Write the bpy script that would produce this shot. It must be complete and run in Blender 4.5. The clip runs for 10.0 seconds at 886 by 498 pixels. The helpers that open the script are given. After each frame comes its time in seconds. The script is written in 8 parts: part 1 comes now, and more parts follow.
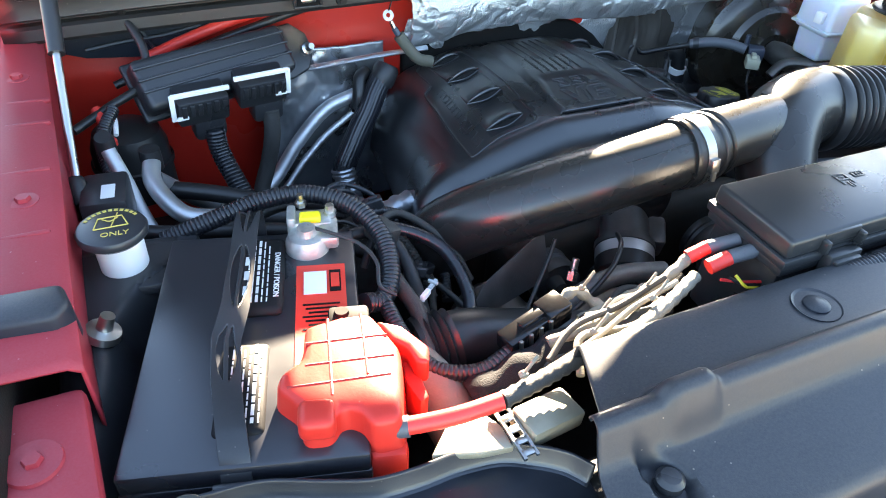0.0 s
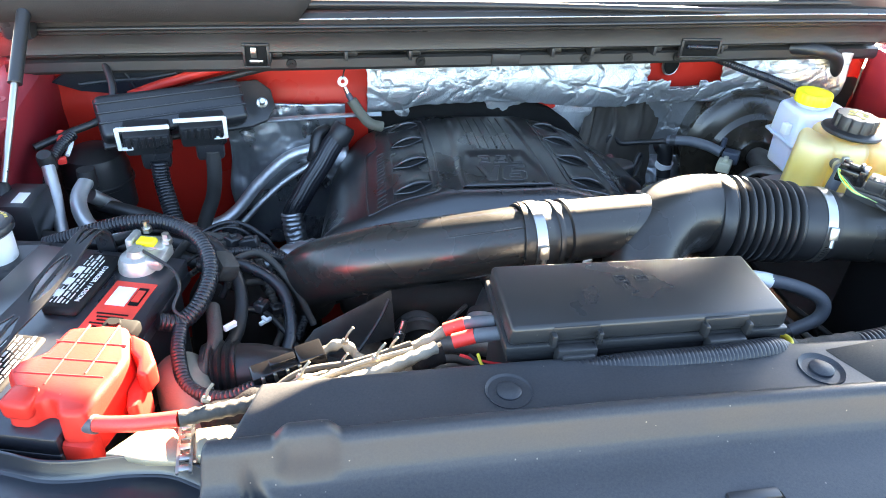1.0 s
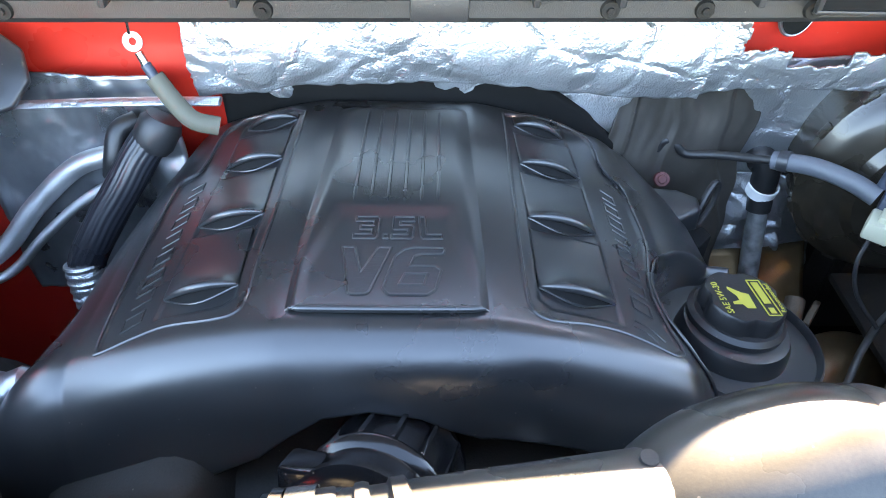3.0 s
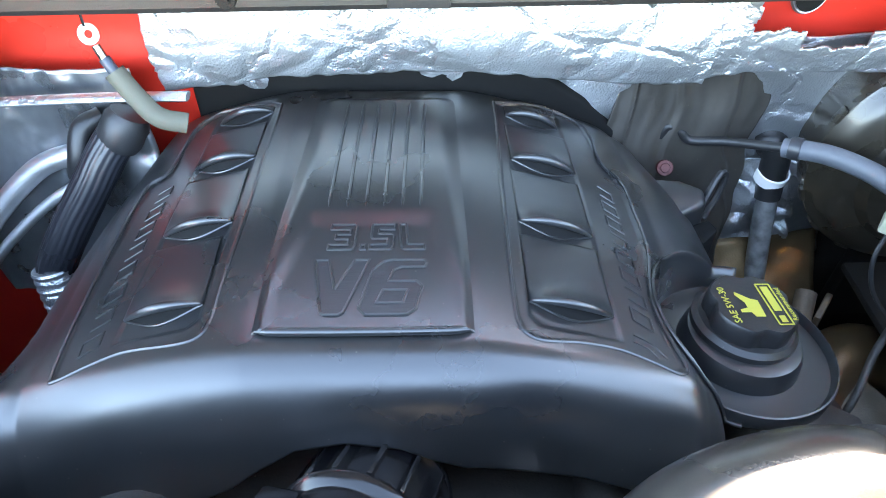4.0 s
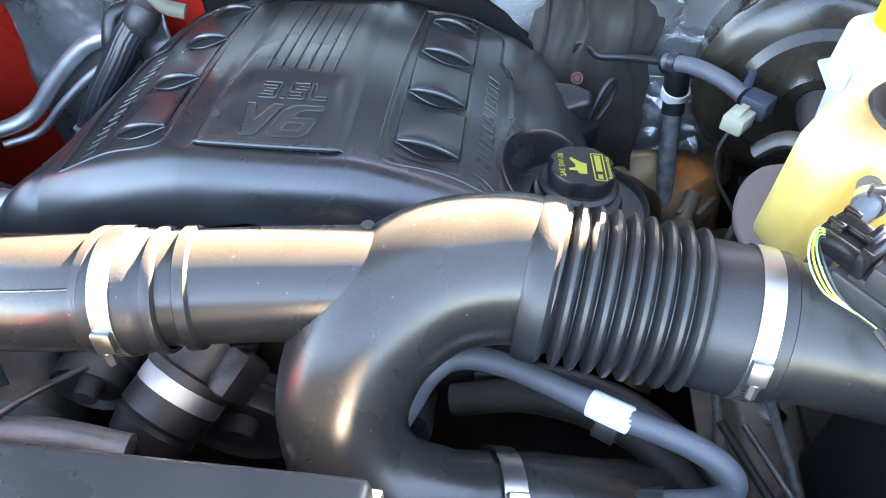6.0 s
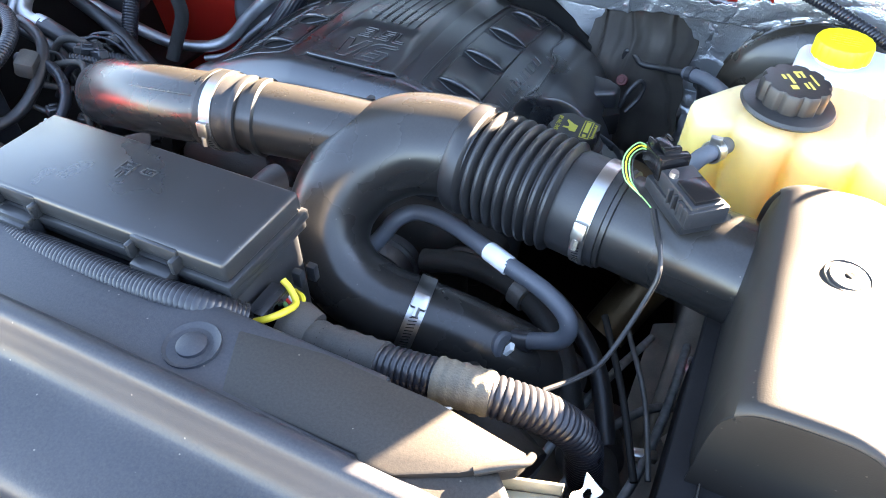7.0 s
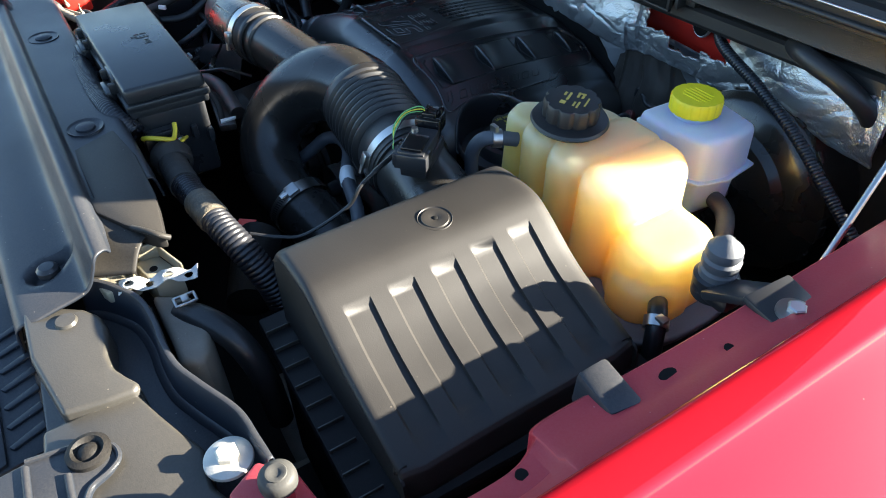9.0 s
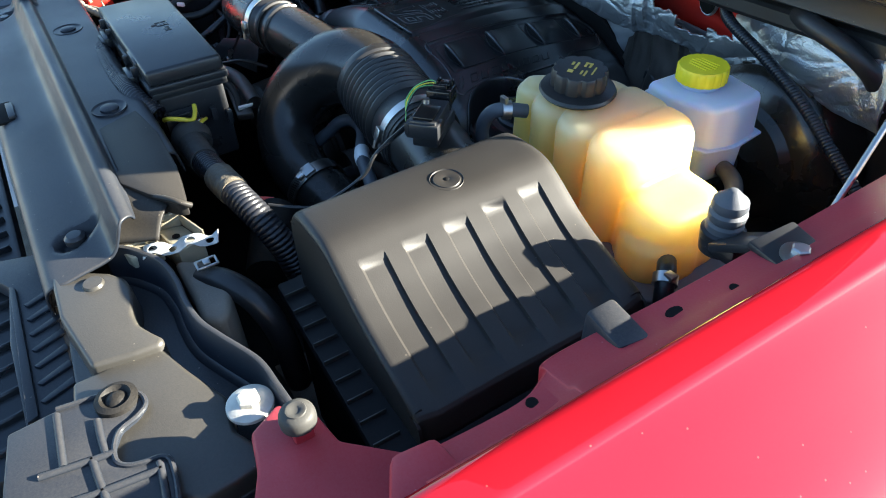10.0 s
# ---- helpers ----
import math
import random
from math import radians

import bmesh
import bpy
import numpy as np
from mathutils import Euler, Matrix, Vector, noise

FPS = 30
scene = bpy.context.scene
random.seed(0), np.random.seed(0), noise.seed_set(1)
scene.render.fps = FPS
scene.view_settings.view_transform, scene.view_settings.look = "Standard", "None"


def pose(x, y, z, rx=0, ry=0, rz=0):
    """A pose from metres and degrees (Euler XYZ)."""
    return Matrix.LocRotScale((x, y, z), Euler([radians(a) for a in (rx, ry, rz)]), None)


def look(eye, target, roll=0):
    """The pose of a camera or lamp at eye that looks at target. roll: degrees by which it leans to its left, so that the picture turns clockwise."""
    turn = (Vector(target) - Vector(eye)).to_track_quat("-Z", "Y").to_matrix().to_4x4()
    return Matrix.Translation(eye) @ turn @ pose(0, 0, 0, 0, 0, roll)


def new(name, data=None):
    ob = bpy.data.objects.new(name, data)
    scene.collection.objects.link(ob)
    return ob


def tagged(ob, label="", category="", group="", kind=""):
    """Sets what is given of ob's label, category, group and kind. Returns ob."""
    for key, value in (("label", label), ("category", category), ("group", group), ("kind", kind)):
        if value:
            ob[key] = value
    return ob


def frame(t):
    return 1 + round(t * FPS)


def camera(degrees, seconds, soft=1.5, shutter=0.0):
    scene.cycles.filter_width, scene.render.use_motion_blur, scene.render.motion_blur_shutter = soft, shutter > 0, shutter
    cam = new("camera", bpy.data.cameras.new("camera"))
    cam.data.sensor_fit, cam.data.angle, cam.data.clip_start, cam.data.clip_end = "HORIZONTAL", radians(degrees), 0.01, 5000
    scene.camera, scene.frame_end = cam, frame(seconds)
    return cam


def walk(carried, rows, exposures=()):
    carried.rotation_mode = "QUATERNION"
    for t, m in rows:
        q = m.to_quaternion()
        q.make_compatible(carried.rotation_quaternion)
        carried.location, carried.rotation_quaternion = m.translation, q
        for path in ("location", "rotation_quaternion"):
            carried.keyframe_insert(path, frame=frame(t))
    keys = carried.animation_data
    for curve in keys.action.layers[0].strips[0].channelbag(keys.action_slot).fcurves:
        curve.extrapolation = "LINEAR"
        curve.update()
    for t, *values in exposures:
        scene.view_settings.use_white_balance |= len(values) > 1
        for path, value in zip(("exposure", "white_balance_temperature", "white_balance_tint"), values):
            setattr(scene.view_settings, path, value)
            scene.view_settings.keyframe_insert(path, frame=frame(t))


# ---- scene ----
cam = camera(65.2, 10.0, soft=1.0)

PATH = [
    (0, (-0.672, -0.334, 1.554), (-0.007, 1.09, 0.318), 3.0),
    (0.5, (-0.53, -0.42, 1.585), (-0.084, 1.115, 0.384), 2.5),
    (1, (-0.306, -0.5, 1.605), (0.019, 1.134, 0.498), 3.9),
    (1.3, (-0.204, -0.455, 1.597), (0.062, 1.186, 0.486), 1.1),
    (1.5, (-0.161, -0.378, 1.572), (0.13, 1.239, 0.433), 3.3),
    (2, (-0.066, -0.172, 1.557), (0.174, 1.412, 0.36), 2.4),
    (2.2, (-0.043, -0.094, 1.544), (0.133, 1.487, 0.332), 1.8),
    (3.3, (0.035, 0.187, 1.435), (0.092, 1.618, 0.04), 2.1),
    (3.5, (0.032, 0.197, 1.438), (0.08, 1.616, 0.029), 1.6),
    (4, (0.047, 0.204, 1.442), (0.104, 1.614, 0.024), 1.2),
    (4.5, (0.104, 0.199, 1.476), (0.062, 1.536, -0.011), 0.1),
    (5, (0.175, 0.182, 1.473), (0.126, 1.487, -0.041), -1.7),
    (5.5, (0.224, 0.148, 1.471), (0.134, 1.452, -0.042), -3.2),
    (6, (0.25, -0.018, 1.497), (0.088, 1.32, 0.02), -0.8),
    (6.2, (0.288, -0.114, 1.511), (0.059, 1.24, 0.057), -0.3),
    (7.3, (0.648, -0.265, 1.581), (-0.1, 0.989, 0.214), -0.4),
    (7.5, (0.726, -0.263, 1.59), (-0.081, 0.976, 0.243), -0.3),
    (8, (0.897, -0.252, 1.596), (-0.044, 0.903, 0.262), -1.5),
    (8.5, (1.046, -0.192, 1.608), (-0.048, 0.817, 0.272), -1.5),
    (9, (1.145, -0.065, 1.608), (-0.128, 0.733, 0.287), -1.0),
    (9.5, (1.188, -0.022, 1.593), (-0.136, 0.703, 0.281), -4.3),
    (10, (1.19, -0.09, 1.58), (-0.125, 0.681, 0.285), -2.9),
]
walk(cam, [(t, look(eye, target, roll)) for t, eye, target, roll in PATH], [(0.0, 4.87, 7250, 12), (1.0, 5.15, 7300, 13), (2.0, 5.62, 7300, 20), (3.5, 6.4, 8000, 14), (4.5, 6.55, 8100, 14), (5.5, 6.38, 8100, 18), (6.2, 6.24, 8100, 19), (7.4, 5.02, 7000, 18), (8.0, 3.9, 6600, 10), (8.5, 3.4, 6500, 10), (9.0, 3.3, 6050, 8), (10.0, 3.2, 5900, 6)])

# ---- world, sun ----
SUN = Vector((0.49, 0.814, 0.311)).normalized()
world = bpy.data.worlds.new("world")
scene.world = world
world.use_nodes = True
wn = world.node_tree.nodes
sky = wn.new("ShaderNodeTexSky")
sky.sky_type = "NISHITA"
sky.sun_disc = False
sky.dust_density, sky.ozone_density = 0.5, 2.0
sky.sun_elevation = math.asin(SUN.z)
sky.sun_rotation = math.atan2(SUN.x, SUN.y)
wn["Background"].inputs["Strength"].default_value = 0.05
world.node_tree.links.new(sky.outputs["Color"], wn["Background"].inputs["Color"])
sun = new("sun", bpy.data.lights.new("sun", "SUN"))
sun.data.energy = 5.0
sun.data.angle = radians(0.5)
sun.data.color = (1.0, 0.88, 0.70)
sun.matrix_world = look((0, 0, 0), -SUN)


# ---- materials ----
def mat(name, color, rough=0.5, metal=0.0, var=0.25, scale=9.0, bump=0.15, grain=450.0, dust=0.0, coat=0.0,
        dust_color=(0.42, 0.36, 0.28), spec=0.5, sub=0.0, patch=0.0):
    """A painted, moulded or metal surface: colour varied at two scales, grain as bump, loose dust on top faces."""
    m = bpy.data.materials.new(name)
    m.use_nodes = True
    n, l = m.node_tree.nodes, m.node_tree.links
    b = n["Principled BSDF"]
    co = n.new("ShaderNodeTexCoord")
    big, fine = n.new("ShaderNodeTexNoise"), n.new("ShaderNodeTexNoise")
    for node, s, d in ((big, scale, 5.0), (fine, grain, 2.0)):
        l.new(co.outputs["Object"], node.inputs["Vector"])
        node.inputs["Scale"].default_value = s
        node.inputs["Detail"].default_value = d
    ramp = n.new("ShaderNodeMapRange")
    ramp.inputs["From Min"].default_value, ramp.inputs["From Max"].default_value = 0.25, 0.75
    ramp.inputs["To Min"].default_value, ramp.inputs["To Max"].default_value = 1 - var, 1 + var
    l.new(big.outputs["Fac"], ramp.inputs["Value"])
    mul = n.new("ShaderNodeVectorMath")
    mul.operation = "SCALE"
    mul.inputs[0].default_value = color
    l.new(ramp.outputs["Result"], mul.inputs["Scale"])
    col = mul.outputs["Vector"]
    rr = n.new("ShaderNodeMapRange")
    rr.inputs["From Min"].default_value, rr.inputs["From Max"].default_value = 0.3, 0.7
    rr.inputs["To Min"].default_value, rr.inputs["To Max"].default_value = max(rough - 0.07, 0.02), min(rough + 0.09, 1)
    l.new(big.outputs["Fac"], rr.inputs["Value"])
    rough_out = rr.outputs["Result"]
    if dust:
        geo = n.new("ShaderNodeNewGeometry")
        sep = n.new("ShaderNodeSeparateXYZ")
        l.new(geo.outputs["Normal"], sep.inputs["Vector"])
        up = n.new("ShaderNodeMapRange")
        up.inputs["From Min"].default_value, up.inputs["From Max"].default_value = 0.1, 0.95
        l.new(sep.outputs["Z"], up.inputs["Value"])
        speck = n.new("ShaderNodeTexNoise")
        speck.inputs["Scale"].default_value, speck.inputs["Detail"].default_value = 420.0, 5.0
        speck.inputs["Roughness"].default_value = 0.75
        l.new(co.outputs["Object"], speck.inputs["Vector"])
        sr = n.new("ShaderNodeMapRange")
        sr.inputs["From Min"].default_value, sr.inputs["From Max"].default_value = 0.15, 0.95
        l.new(speck.outputs["Fac"], sr.inputs["Value"])
        f = n.new("ShaderNodeMath")
        f.operation = "MULTIPLY"
        l.new(up.outputs["Result"], f.inputs[0])
        l.new(sr.outputs["Result"], f.inputs[1])
        g = n.new("ShaderNodeMath")
        g.operation = "MULTIPLY"
        g.inputs[1].default_value = dust
        l.new(f.outputs["Value"], g.inputs[0])
        mx = n.new("ShaderNodeMix")
        mx.data_type = "RGBA"
        l.new(g.outputs["Value"], mx.inputs["Factor"])
        l.new(col, mx.inputs[6])
        mx.inputs[7].default_value = (*dust_color, 1)
        col = mx.outputs[2]
        spots = n.new("ShaderNodeTexVoronoi")
        spots.inputs["Scale"].default_value = 95.0
        l.new(co.outputs["Object"], spots.inputs["Vector"])
        near = n.new("ShaderNodeMath")
        near.operation = "LESS_THAN"
        near.inputs[1].default_value = 0.075
        l.new(spots.outputs["Distance"], near.inputs[0])
        pick = n.new("ShaderNodeSeparateColor")
        l.new(spots.outputs["Color"], pick.inputs["Color"])
        few = n.new("ShaderNodeMath")
        few.operation = "GREATER_THAN"
        few.inputs[1].default_value = 0.72
        l.new(pick.outputs["Red"], few.inputs[0])
        fleck = n.new("ShaderNodeMath")
        fleck.operation = "MULTIPLY"
        l.new(near.outputs["Value"], fleck.inputs[0])
        l.new(few.outputs["Value"], fleck.inputs[1])
        weak = n.new("ShaderNodeMath")
        weak.operation = "MULTIPLY"
        weak.inputs[1].default_value = min(0.12 + dust * 1.5, 0.3)
        l.new(fleck.outputs["Value"], weak.inputs[0])
        mx2 = n.new("ShaderNodeMix")
        mx2.data_type = "RGBA"
        l.new(weak.outputs["Value"], mx2.inputs["Factor"])
        l.new(col, mx2.inputs[6])
        mx2.inputs[7].default_value = (*dust_color, 1)
        col = mx2.outputs[2]
    l.new(col, b.inputs["Base Color"])
    l.new(rough_out, b.inputs["Roughness"])
    b.inputs["Metallic"].default_value = metal
    b.inputs["Specular IOR Level"].default_value = spec
    b.inputs["Coat Weight"].default_value = coat
    b.inputs["Coat Roughness"].default_value = 0.03
    if sub:
        b.inputs["Subsurface Weight"].default_value = sub
        b.inputs["Subsurface Radius"].default_value = (1.0, 0.6, 0.25)
        b.inputs["Subsurface Scale"].default_value = 0.03
    if bump:
        bp = n.new("ShaderNodeBump")
        bp.inputs["Strength"].default_value = bump
        bp.inputs["Distance"].default_value = 0.0008
        l.new(fine.outputs["Fac"], bp.inputs["Height"])
        l.new(bp.outputs["Normal"], b.inputs["Normal"])
    return m


def foil_mat():
    """Crinkled aluminium foil with a fine woven backing that shows through."""
    m = mat("foil", (0.50, 0.52, 0.54), 0.38, 0.88, var=0.12, bump=0)
    n, l = m.node_tree.nodes, m.node_tree.links
    b = n["Principled BSDF"]
    co = n["Texture Coordinate"]
    v = n.new("ShaderNodeTexVoronoi")
    v.feature = "DISTANCE_TO_EDGE"
    v.inputs["Scale"].default_value = 8.0
    warp = n.new("ShaderNodeTexNoise")
    warp.inputs["Scale"].default_value, warp.inputs["Detail"].default_value = 12.0, 6.0
    mixv = n.new("ShaderNodeMix")
    mixv.data_type = "VECTOR"
    mixv.inputs["Factor"].default_value = 0.12
    l.new(co.outputs["Object"], warp.inputs["Vector"])
    l.new(co.outputs["Object"], mixv.inputs[4])
    l.new(warp.outputs["Color"], mixv.inputs[5])
    l.new(mixv.outputs[1], v.inputs["Vector"])
    crease = n.new("ShaderNodeMapRange")
    crease.inputs["From Max"].default_value = 0.07
    l.new(v.outputs["Distance"], crease.inputs["Value"])
    small = n.new("ShaderNodeTexVoronoi")
    small.feature = "DISTANCE_TO_EDGE"
    small.inputs["Scale"].default_value = 34.0
    l.new(mixv.outputs[1], small.inputs["Vector"])
    fold = n.new("ShaderNodeMapRange")
    fold.inputs["From Max"].default_value = 0.16
    l.new(small.outputs["Distance"], fold.inputs["Value"])
    b4 = n.new("ShaderNodeBump")
    b4.inputs["Strength"].default_value, b4.inputs["Distance"].default_value = 0.35, 0.0012
    l.new(fold.outputs["Result"], b4.inputs["Height"])
    weave = n.new("ShaderNodeTexVoronoi")
    weave.inputs["Scale"].default_value = 420.0
    l.new(co.outputs["Object"], weave.inputs["Vector"])
    b1, b2, b3 = (n.new("ShaderNodeBump") for _ in range(3))
    b1.inputs["Strength"].default_value, b1.inputs["Distance"].default_value = 0.75, 0.003
    b2.inputs["Strength"].default_value, b2.inputs["Distance"].default_value = 0.6, 0.0010
    b3.inputs["Strength"].default_value, b3.inputs["Distance"].default_value = 0.2, 0.006
    l.new(warp.outputs["Fac"], b3.inputs["Height"])
    l.new(b3.outputs["Normal"], b1.inputs["Normal"])
    l.new(crease.outputs["Result"], b1.inputs["Height"])
    l.new(weave.outputs["Distance"], b2.inputs["Height"])
    l.new(b1.outputs["Normal"], b4.inputs["Normal"])
    l.new(b4.outputs["Normal"], b2.inputs["Normal"])
    l.new(b2.outputs["Normal"], b.inputs["Normal"])
    return m


def tank_mat():
    """Milky polyethylene tank; the amber coolant inside tints it up to its level."""
    m = bpy.data.materials.new("tank_plastic")
    m.use_nodes = True
    n, l = m.node_tree.nodes, m.node_tree.links
    b = n["Principled BSDF"]
    co = n.new("ShaderNodeTexCoord")
    sep = n.new("ShaderNodeSeparateXYZ")
    l.new(co.outputs["Object"], sep.inputs["Vector"])
    wob = n.new("ShaderNodeTexNoise")
    wob.inputs["Scale"].default_value = 14.0
    l.new(co.outputs["Object"], wob.inputs["Vector"])
    ad = n.new("ShaderNodeMath")
    ad.operation = "MULTIPLY_ADD"
    ad.inputs[1].default_value = 0.02
    l.new(wob.outputs["Fac"], ad.inputs[0])
    l.new(sep.outputs["Z"], ad.inputs[2])
    level = n.new("ShaderNodeMapRange")
    level.interpolation_type = "SMOOTHSTEP"
    level.inputs["From Min"].default_value, level.inputs["From Max"].default_value = 1.095, 1.158
    l.new(ad.outputs["Value"], level.inputs["Value"])
    mx = n.new("ShaderNodeMix")
    mx.data_type = "RGBA"
    mx.inputs[6].default_value = (0.77, 0.53, 0.155, 1)
    mx.inputs[7].default_value = (0.73, 0.51, 0.245, 1)
    l.new(level.outputs["Result"], mx.inputs["Factor"])
    l.new(mx.outputs[2], b.inputs["Base Color"])
    b.inputs["Roughness"].default_value = 0.36
    b.inputs["Subsurface Weight"].default_value = 1.0
    b.inputs["Subsurface Radius"].default_value = (1.0, 0.95, 0.8)
    b.inputs["Subsurface Scale"].default_value = 0.15
    fine = n.new("ShaderNodeTexNoise")
    fine.inputs["Scale"].default_value = 250.0
    l.new(co.outputs["Object"], fine.inputs["Vector"])
    bp = n.new("ShaderNodeBump")
    bp.inputs["Strength"].default_value, bp.inputs["Distance"].default_value = 0.15, 0.0006
    l.new(fine.outputs["Fac"], bp.inputs["Height"])
    l.new(bp.outputs["Normal"], b.inputs["Normal"])
    return m


def brushed_mat():
    """Black plastic with short scratched strokes along x."""
    m = mat("brushed_plastic", (0.016, 0.017, 0.019), 0.34, spec=0.7, var=0.1, bump=0)
    n, l = m.node_tree.nodes, m.node_tree.links
    mp = n.new("ShaderNodeMapping")
    mp.inputs["Scale"].default_value = (60.0, 900.0, 60.0)
    l.new(n["Texture Coordinate"].outputs["Object"], mp.inputs["Vector"])
    st = n.new("ShaderNodeTexNoise")
    st.inputs["Scale"].default_value, st.inputs["Detail"].default_value = 1.0, 3.0
    l.new(mp.outputs["Vector"], st.inputs["Vector"])
    bp = n.new("ShaderNodeBump")
    bp.inputs["Strength"].default_value, bp.inputs["Distance"].default_value = 0.6, 0.0006
    l.new(st.outputs["Fac"], bp.inputs["Height"])
    l.new(bp.outputs["Normal"], n["Principled BSDF"].inputs["Normal"])
    return m


def frost_glass():
    """Windshield glass under a thin speckled frost."""
    m = mat("frosted_glass", (0.05, 0.07, 0.09), 0.12, 0.0, var=0.2, bump=0.0)
    n, l = m.node_tree.nodes, m.node_tree.links
    b = n["Principled BSDF"]
    v = n.new("ShaderNodeTexVoronoi")
    v.inputs["Scale"].default_value = 110.0
    l.new(n["Texture Coordinate"].outputs["Object"], v.inputs["Vector"])
    r = n.new("ShaderNodeMapRange")
    r.inputs["From Min"].default_value, r.inputs["From Max"].default_value = 0.55, 0.15
    l.new(v.outputs["Distance"], r.inputs["Value"])
    mx = n.new("ShaderNodeMix")
    mx.data_type = "RGBA"
    mx.inputs[6].default_value, mx.inputs[7].default_value = (0.06, 0.08, 0.11, 1), (0.62, 0.70, 0.80, 1)
    l.new(r.outputs["Result"], mx.inputs["Factor"])
    l.new(mx.outputs[2], b.inputs["Base Color"])
    b.inputs["Transmission Weight"].default_value = 0.35
    return m


BLACK = mat("black_plastic", (0.022, 0.023, 0.026), 0.32, dust=0.02, bump=0.08, grain=700)
COVER = mat("cover_plastic", (0.0115, 0.0125, 0.014), 0.31, dust=0.010, spec=1.0, bump=0.05, grain=1100, var=0.10)
BRUSHED = brushed_mat()
PIPE = mat("pipe_plastic", (0.016, 0.0155, 0.015), 0.27, dust=0.055, var=0.12, bump=0.045, grain=900)
LID = mat("lid_plastic", (0.020, 0.021, 0.023), 0.31, dust=0.01, var=0.12, bump=0.08, grain=900)
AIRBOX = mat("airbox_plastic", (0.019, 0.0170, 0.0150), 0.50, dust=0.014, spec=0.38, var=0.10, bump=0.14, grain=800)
COWL_GREY = mat("cowl_plastic", (0.018, 0.017, 0.017), 0.42, dust=0.018, var=0.15, bump=0.3, grain=700)
# Bluish base: some of the sky's reflection is put into the colour.
SHIELD = mat("shield_plastic", (0.017, 0.021, 0.029), 0.38, dust=0.12, spec=0.32, var=0.18, bump=0.12, grain=900)
PANEL = mat("dusty_panel_plastic", (0.020, 0.019, 0.018), 0.48, dust=0.10, spec=0.18, var=0.2, bump=0.12, grain=900)
BEIGE = mat("beige_metal", (0.36, 0.32, 0.23), 0.42, 0.35, var=0.25, scale=18, bump=0.3, dust=0.2)
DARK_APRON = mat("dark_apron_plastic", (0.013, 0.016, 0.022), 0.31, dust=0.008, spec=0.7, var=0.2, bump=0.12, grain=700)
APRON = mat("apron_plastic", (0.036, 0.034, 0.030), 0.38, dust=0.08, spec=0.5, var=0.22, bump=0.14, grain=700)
STOP_RUBBER = mat("stop_rubber", (0.045, 0.045, 0.043), 0.5, dust=0.06, spec=0.2, bump=0.2)
# Air box plastic with its shade painted in; also the matte battery caps.
SHADE_PLASTIC = mat("shade_black_plastic", (0.010, 0.010, 0.011), 0.5, dust=0.02, spec=0.12, bump=0.1)
RUBBER = mat("rubber", (0.013, 0.013, 0.014), 0.40, dust=0.03, bump=0.2)
LOOM = mat("loom_plastic", (0.013, 0.014, 0.018), 0.30, dust=0.03, bump=0.1)
TAPE = mat("cloth_tape", (0.026, 0.025, 0.024), 0.72, dust=0.15, bump=0.6, grain=900)
FUZZY = mat("cloth_wrap", (0.014, 0.014, 0.016), 0.85, var=0.4, scale=40, spec=0.2, bump=1.0, grain=700)
# Grey-beige tone: dust, with the sunlight on the lower hose painted in.
DUSTY_SUNLIT = mat("dusty_sunlit_beige", (0.15, 0.135, 0.11), 0.62, var=0.35, scale=20, dust=0.2, bump=0.3)
DARK_CAST = mat("dark_casting", (0.050, 0.050, 0.052), 0.42, 0.3, dust=0.06, var=0.4, scale=30, bump=0.4)
DUSTY_TAPE = mat("dusty_braid", (0.085, 0.072, 0.050), 0.7, var=0.5, scale=60, dust=0.25, bump=0.8, grain=500)
DUSTY = mat("dusty_loom", (0.20, 0.178, 0.138), 0.75, var=0.5, scale=40, dust=0.5, bump=0.8, grain=600)
HOSE = mat("grey_hose", (0.072, 0.080, 0.094), 0.50, dust=0.12, bump=0.2)
DARK = mat("grimy_black", (0.011, 0.010, 0.009), 0.6, dust=0.03, spec=0.25, var=0.5, scale=25, bump=0.5)
GRIME = mat("grimy_metal", (0.11, 0.105, 0.10), 0.5, 0.6, dust=0.18, var=0.5, scale=30, bump=0.5)
ALU = mat("aluminium", (0.58, 0.59, 0.60), 0.48, 1.0, dust=0.10, var=0.25, bump=0.25)
STEEL = mat("zinc_steel", (0.50, 0.49, 0.47), 0.30, 1.0, dust=0.1, var=0.2, bump=0.15)
ZINC = mat("dull_zinc", (0.50, 0.48, 0.43), 0.5, 0.45, dust=0.15, var=0.3, scale=40, bump=0.3)
LEAD = mat("lead_clamp", (0.50, 0.50, 0.48), 0.48, 0.8, dust=0.2, var=0.35, scale=60, bump=0.5)
RED = mat("red_paint", (0.62, 0.030, 0.018), 0.30, var=0.08, scale=4, bump=0.03, coat=0.4, dust=0.05)
RED_DUSTY = mat("dusty_red_paint", (0.34, 0.030, 0.042), 0.45, var=0.2, scale=7, bump=0.08, dust=0.12, coat=0.0, spec=0.25,
                dust_color=(0.55, 0.36, 0.36))
RED_GLOSS = mat("metallic_red_paint", (0.34, 0.005, 0.013), 0.55, 0.0, var=0.07, scale=5, bump=0.012, coat=1.0, grain=1500, spec=0.0, dust=0.010)
RED_COVER = mat("red_cover_plastic", (0.60, 0.030, 0.020), 0.42, var=0.12, bump=0.15, dust=0.03, spec=0.3)
RED_GROOVE_SHADE = mat("red_groove_shade", (0.40, 0.020, 0.014), 0.5, var=0.1, bump=0.1)
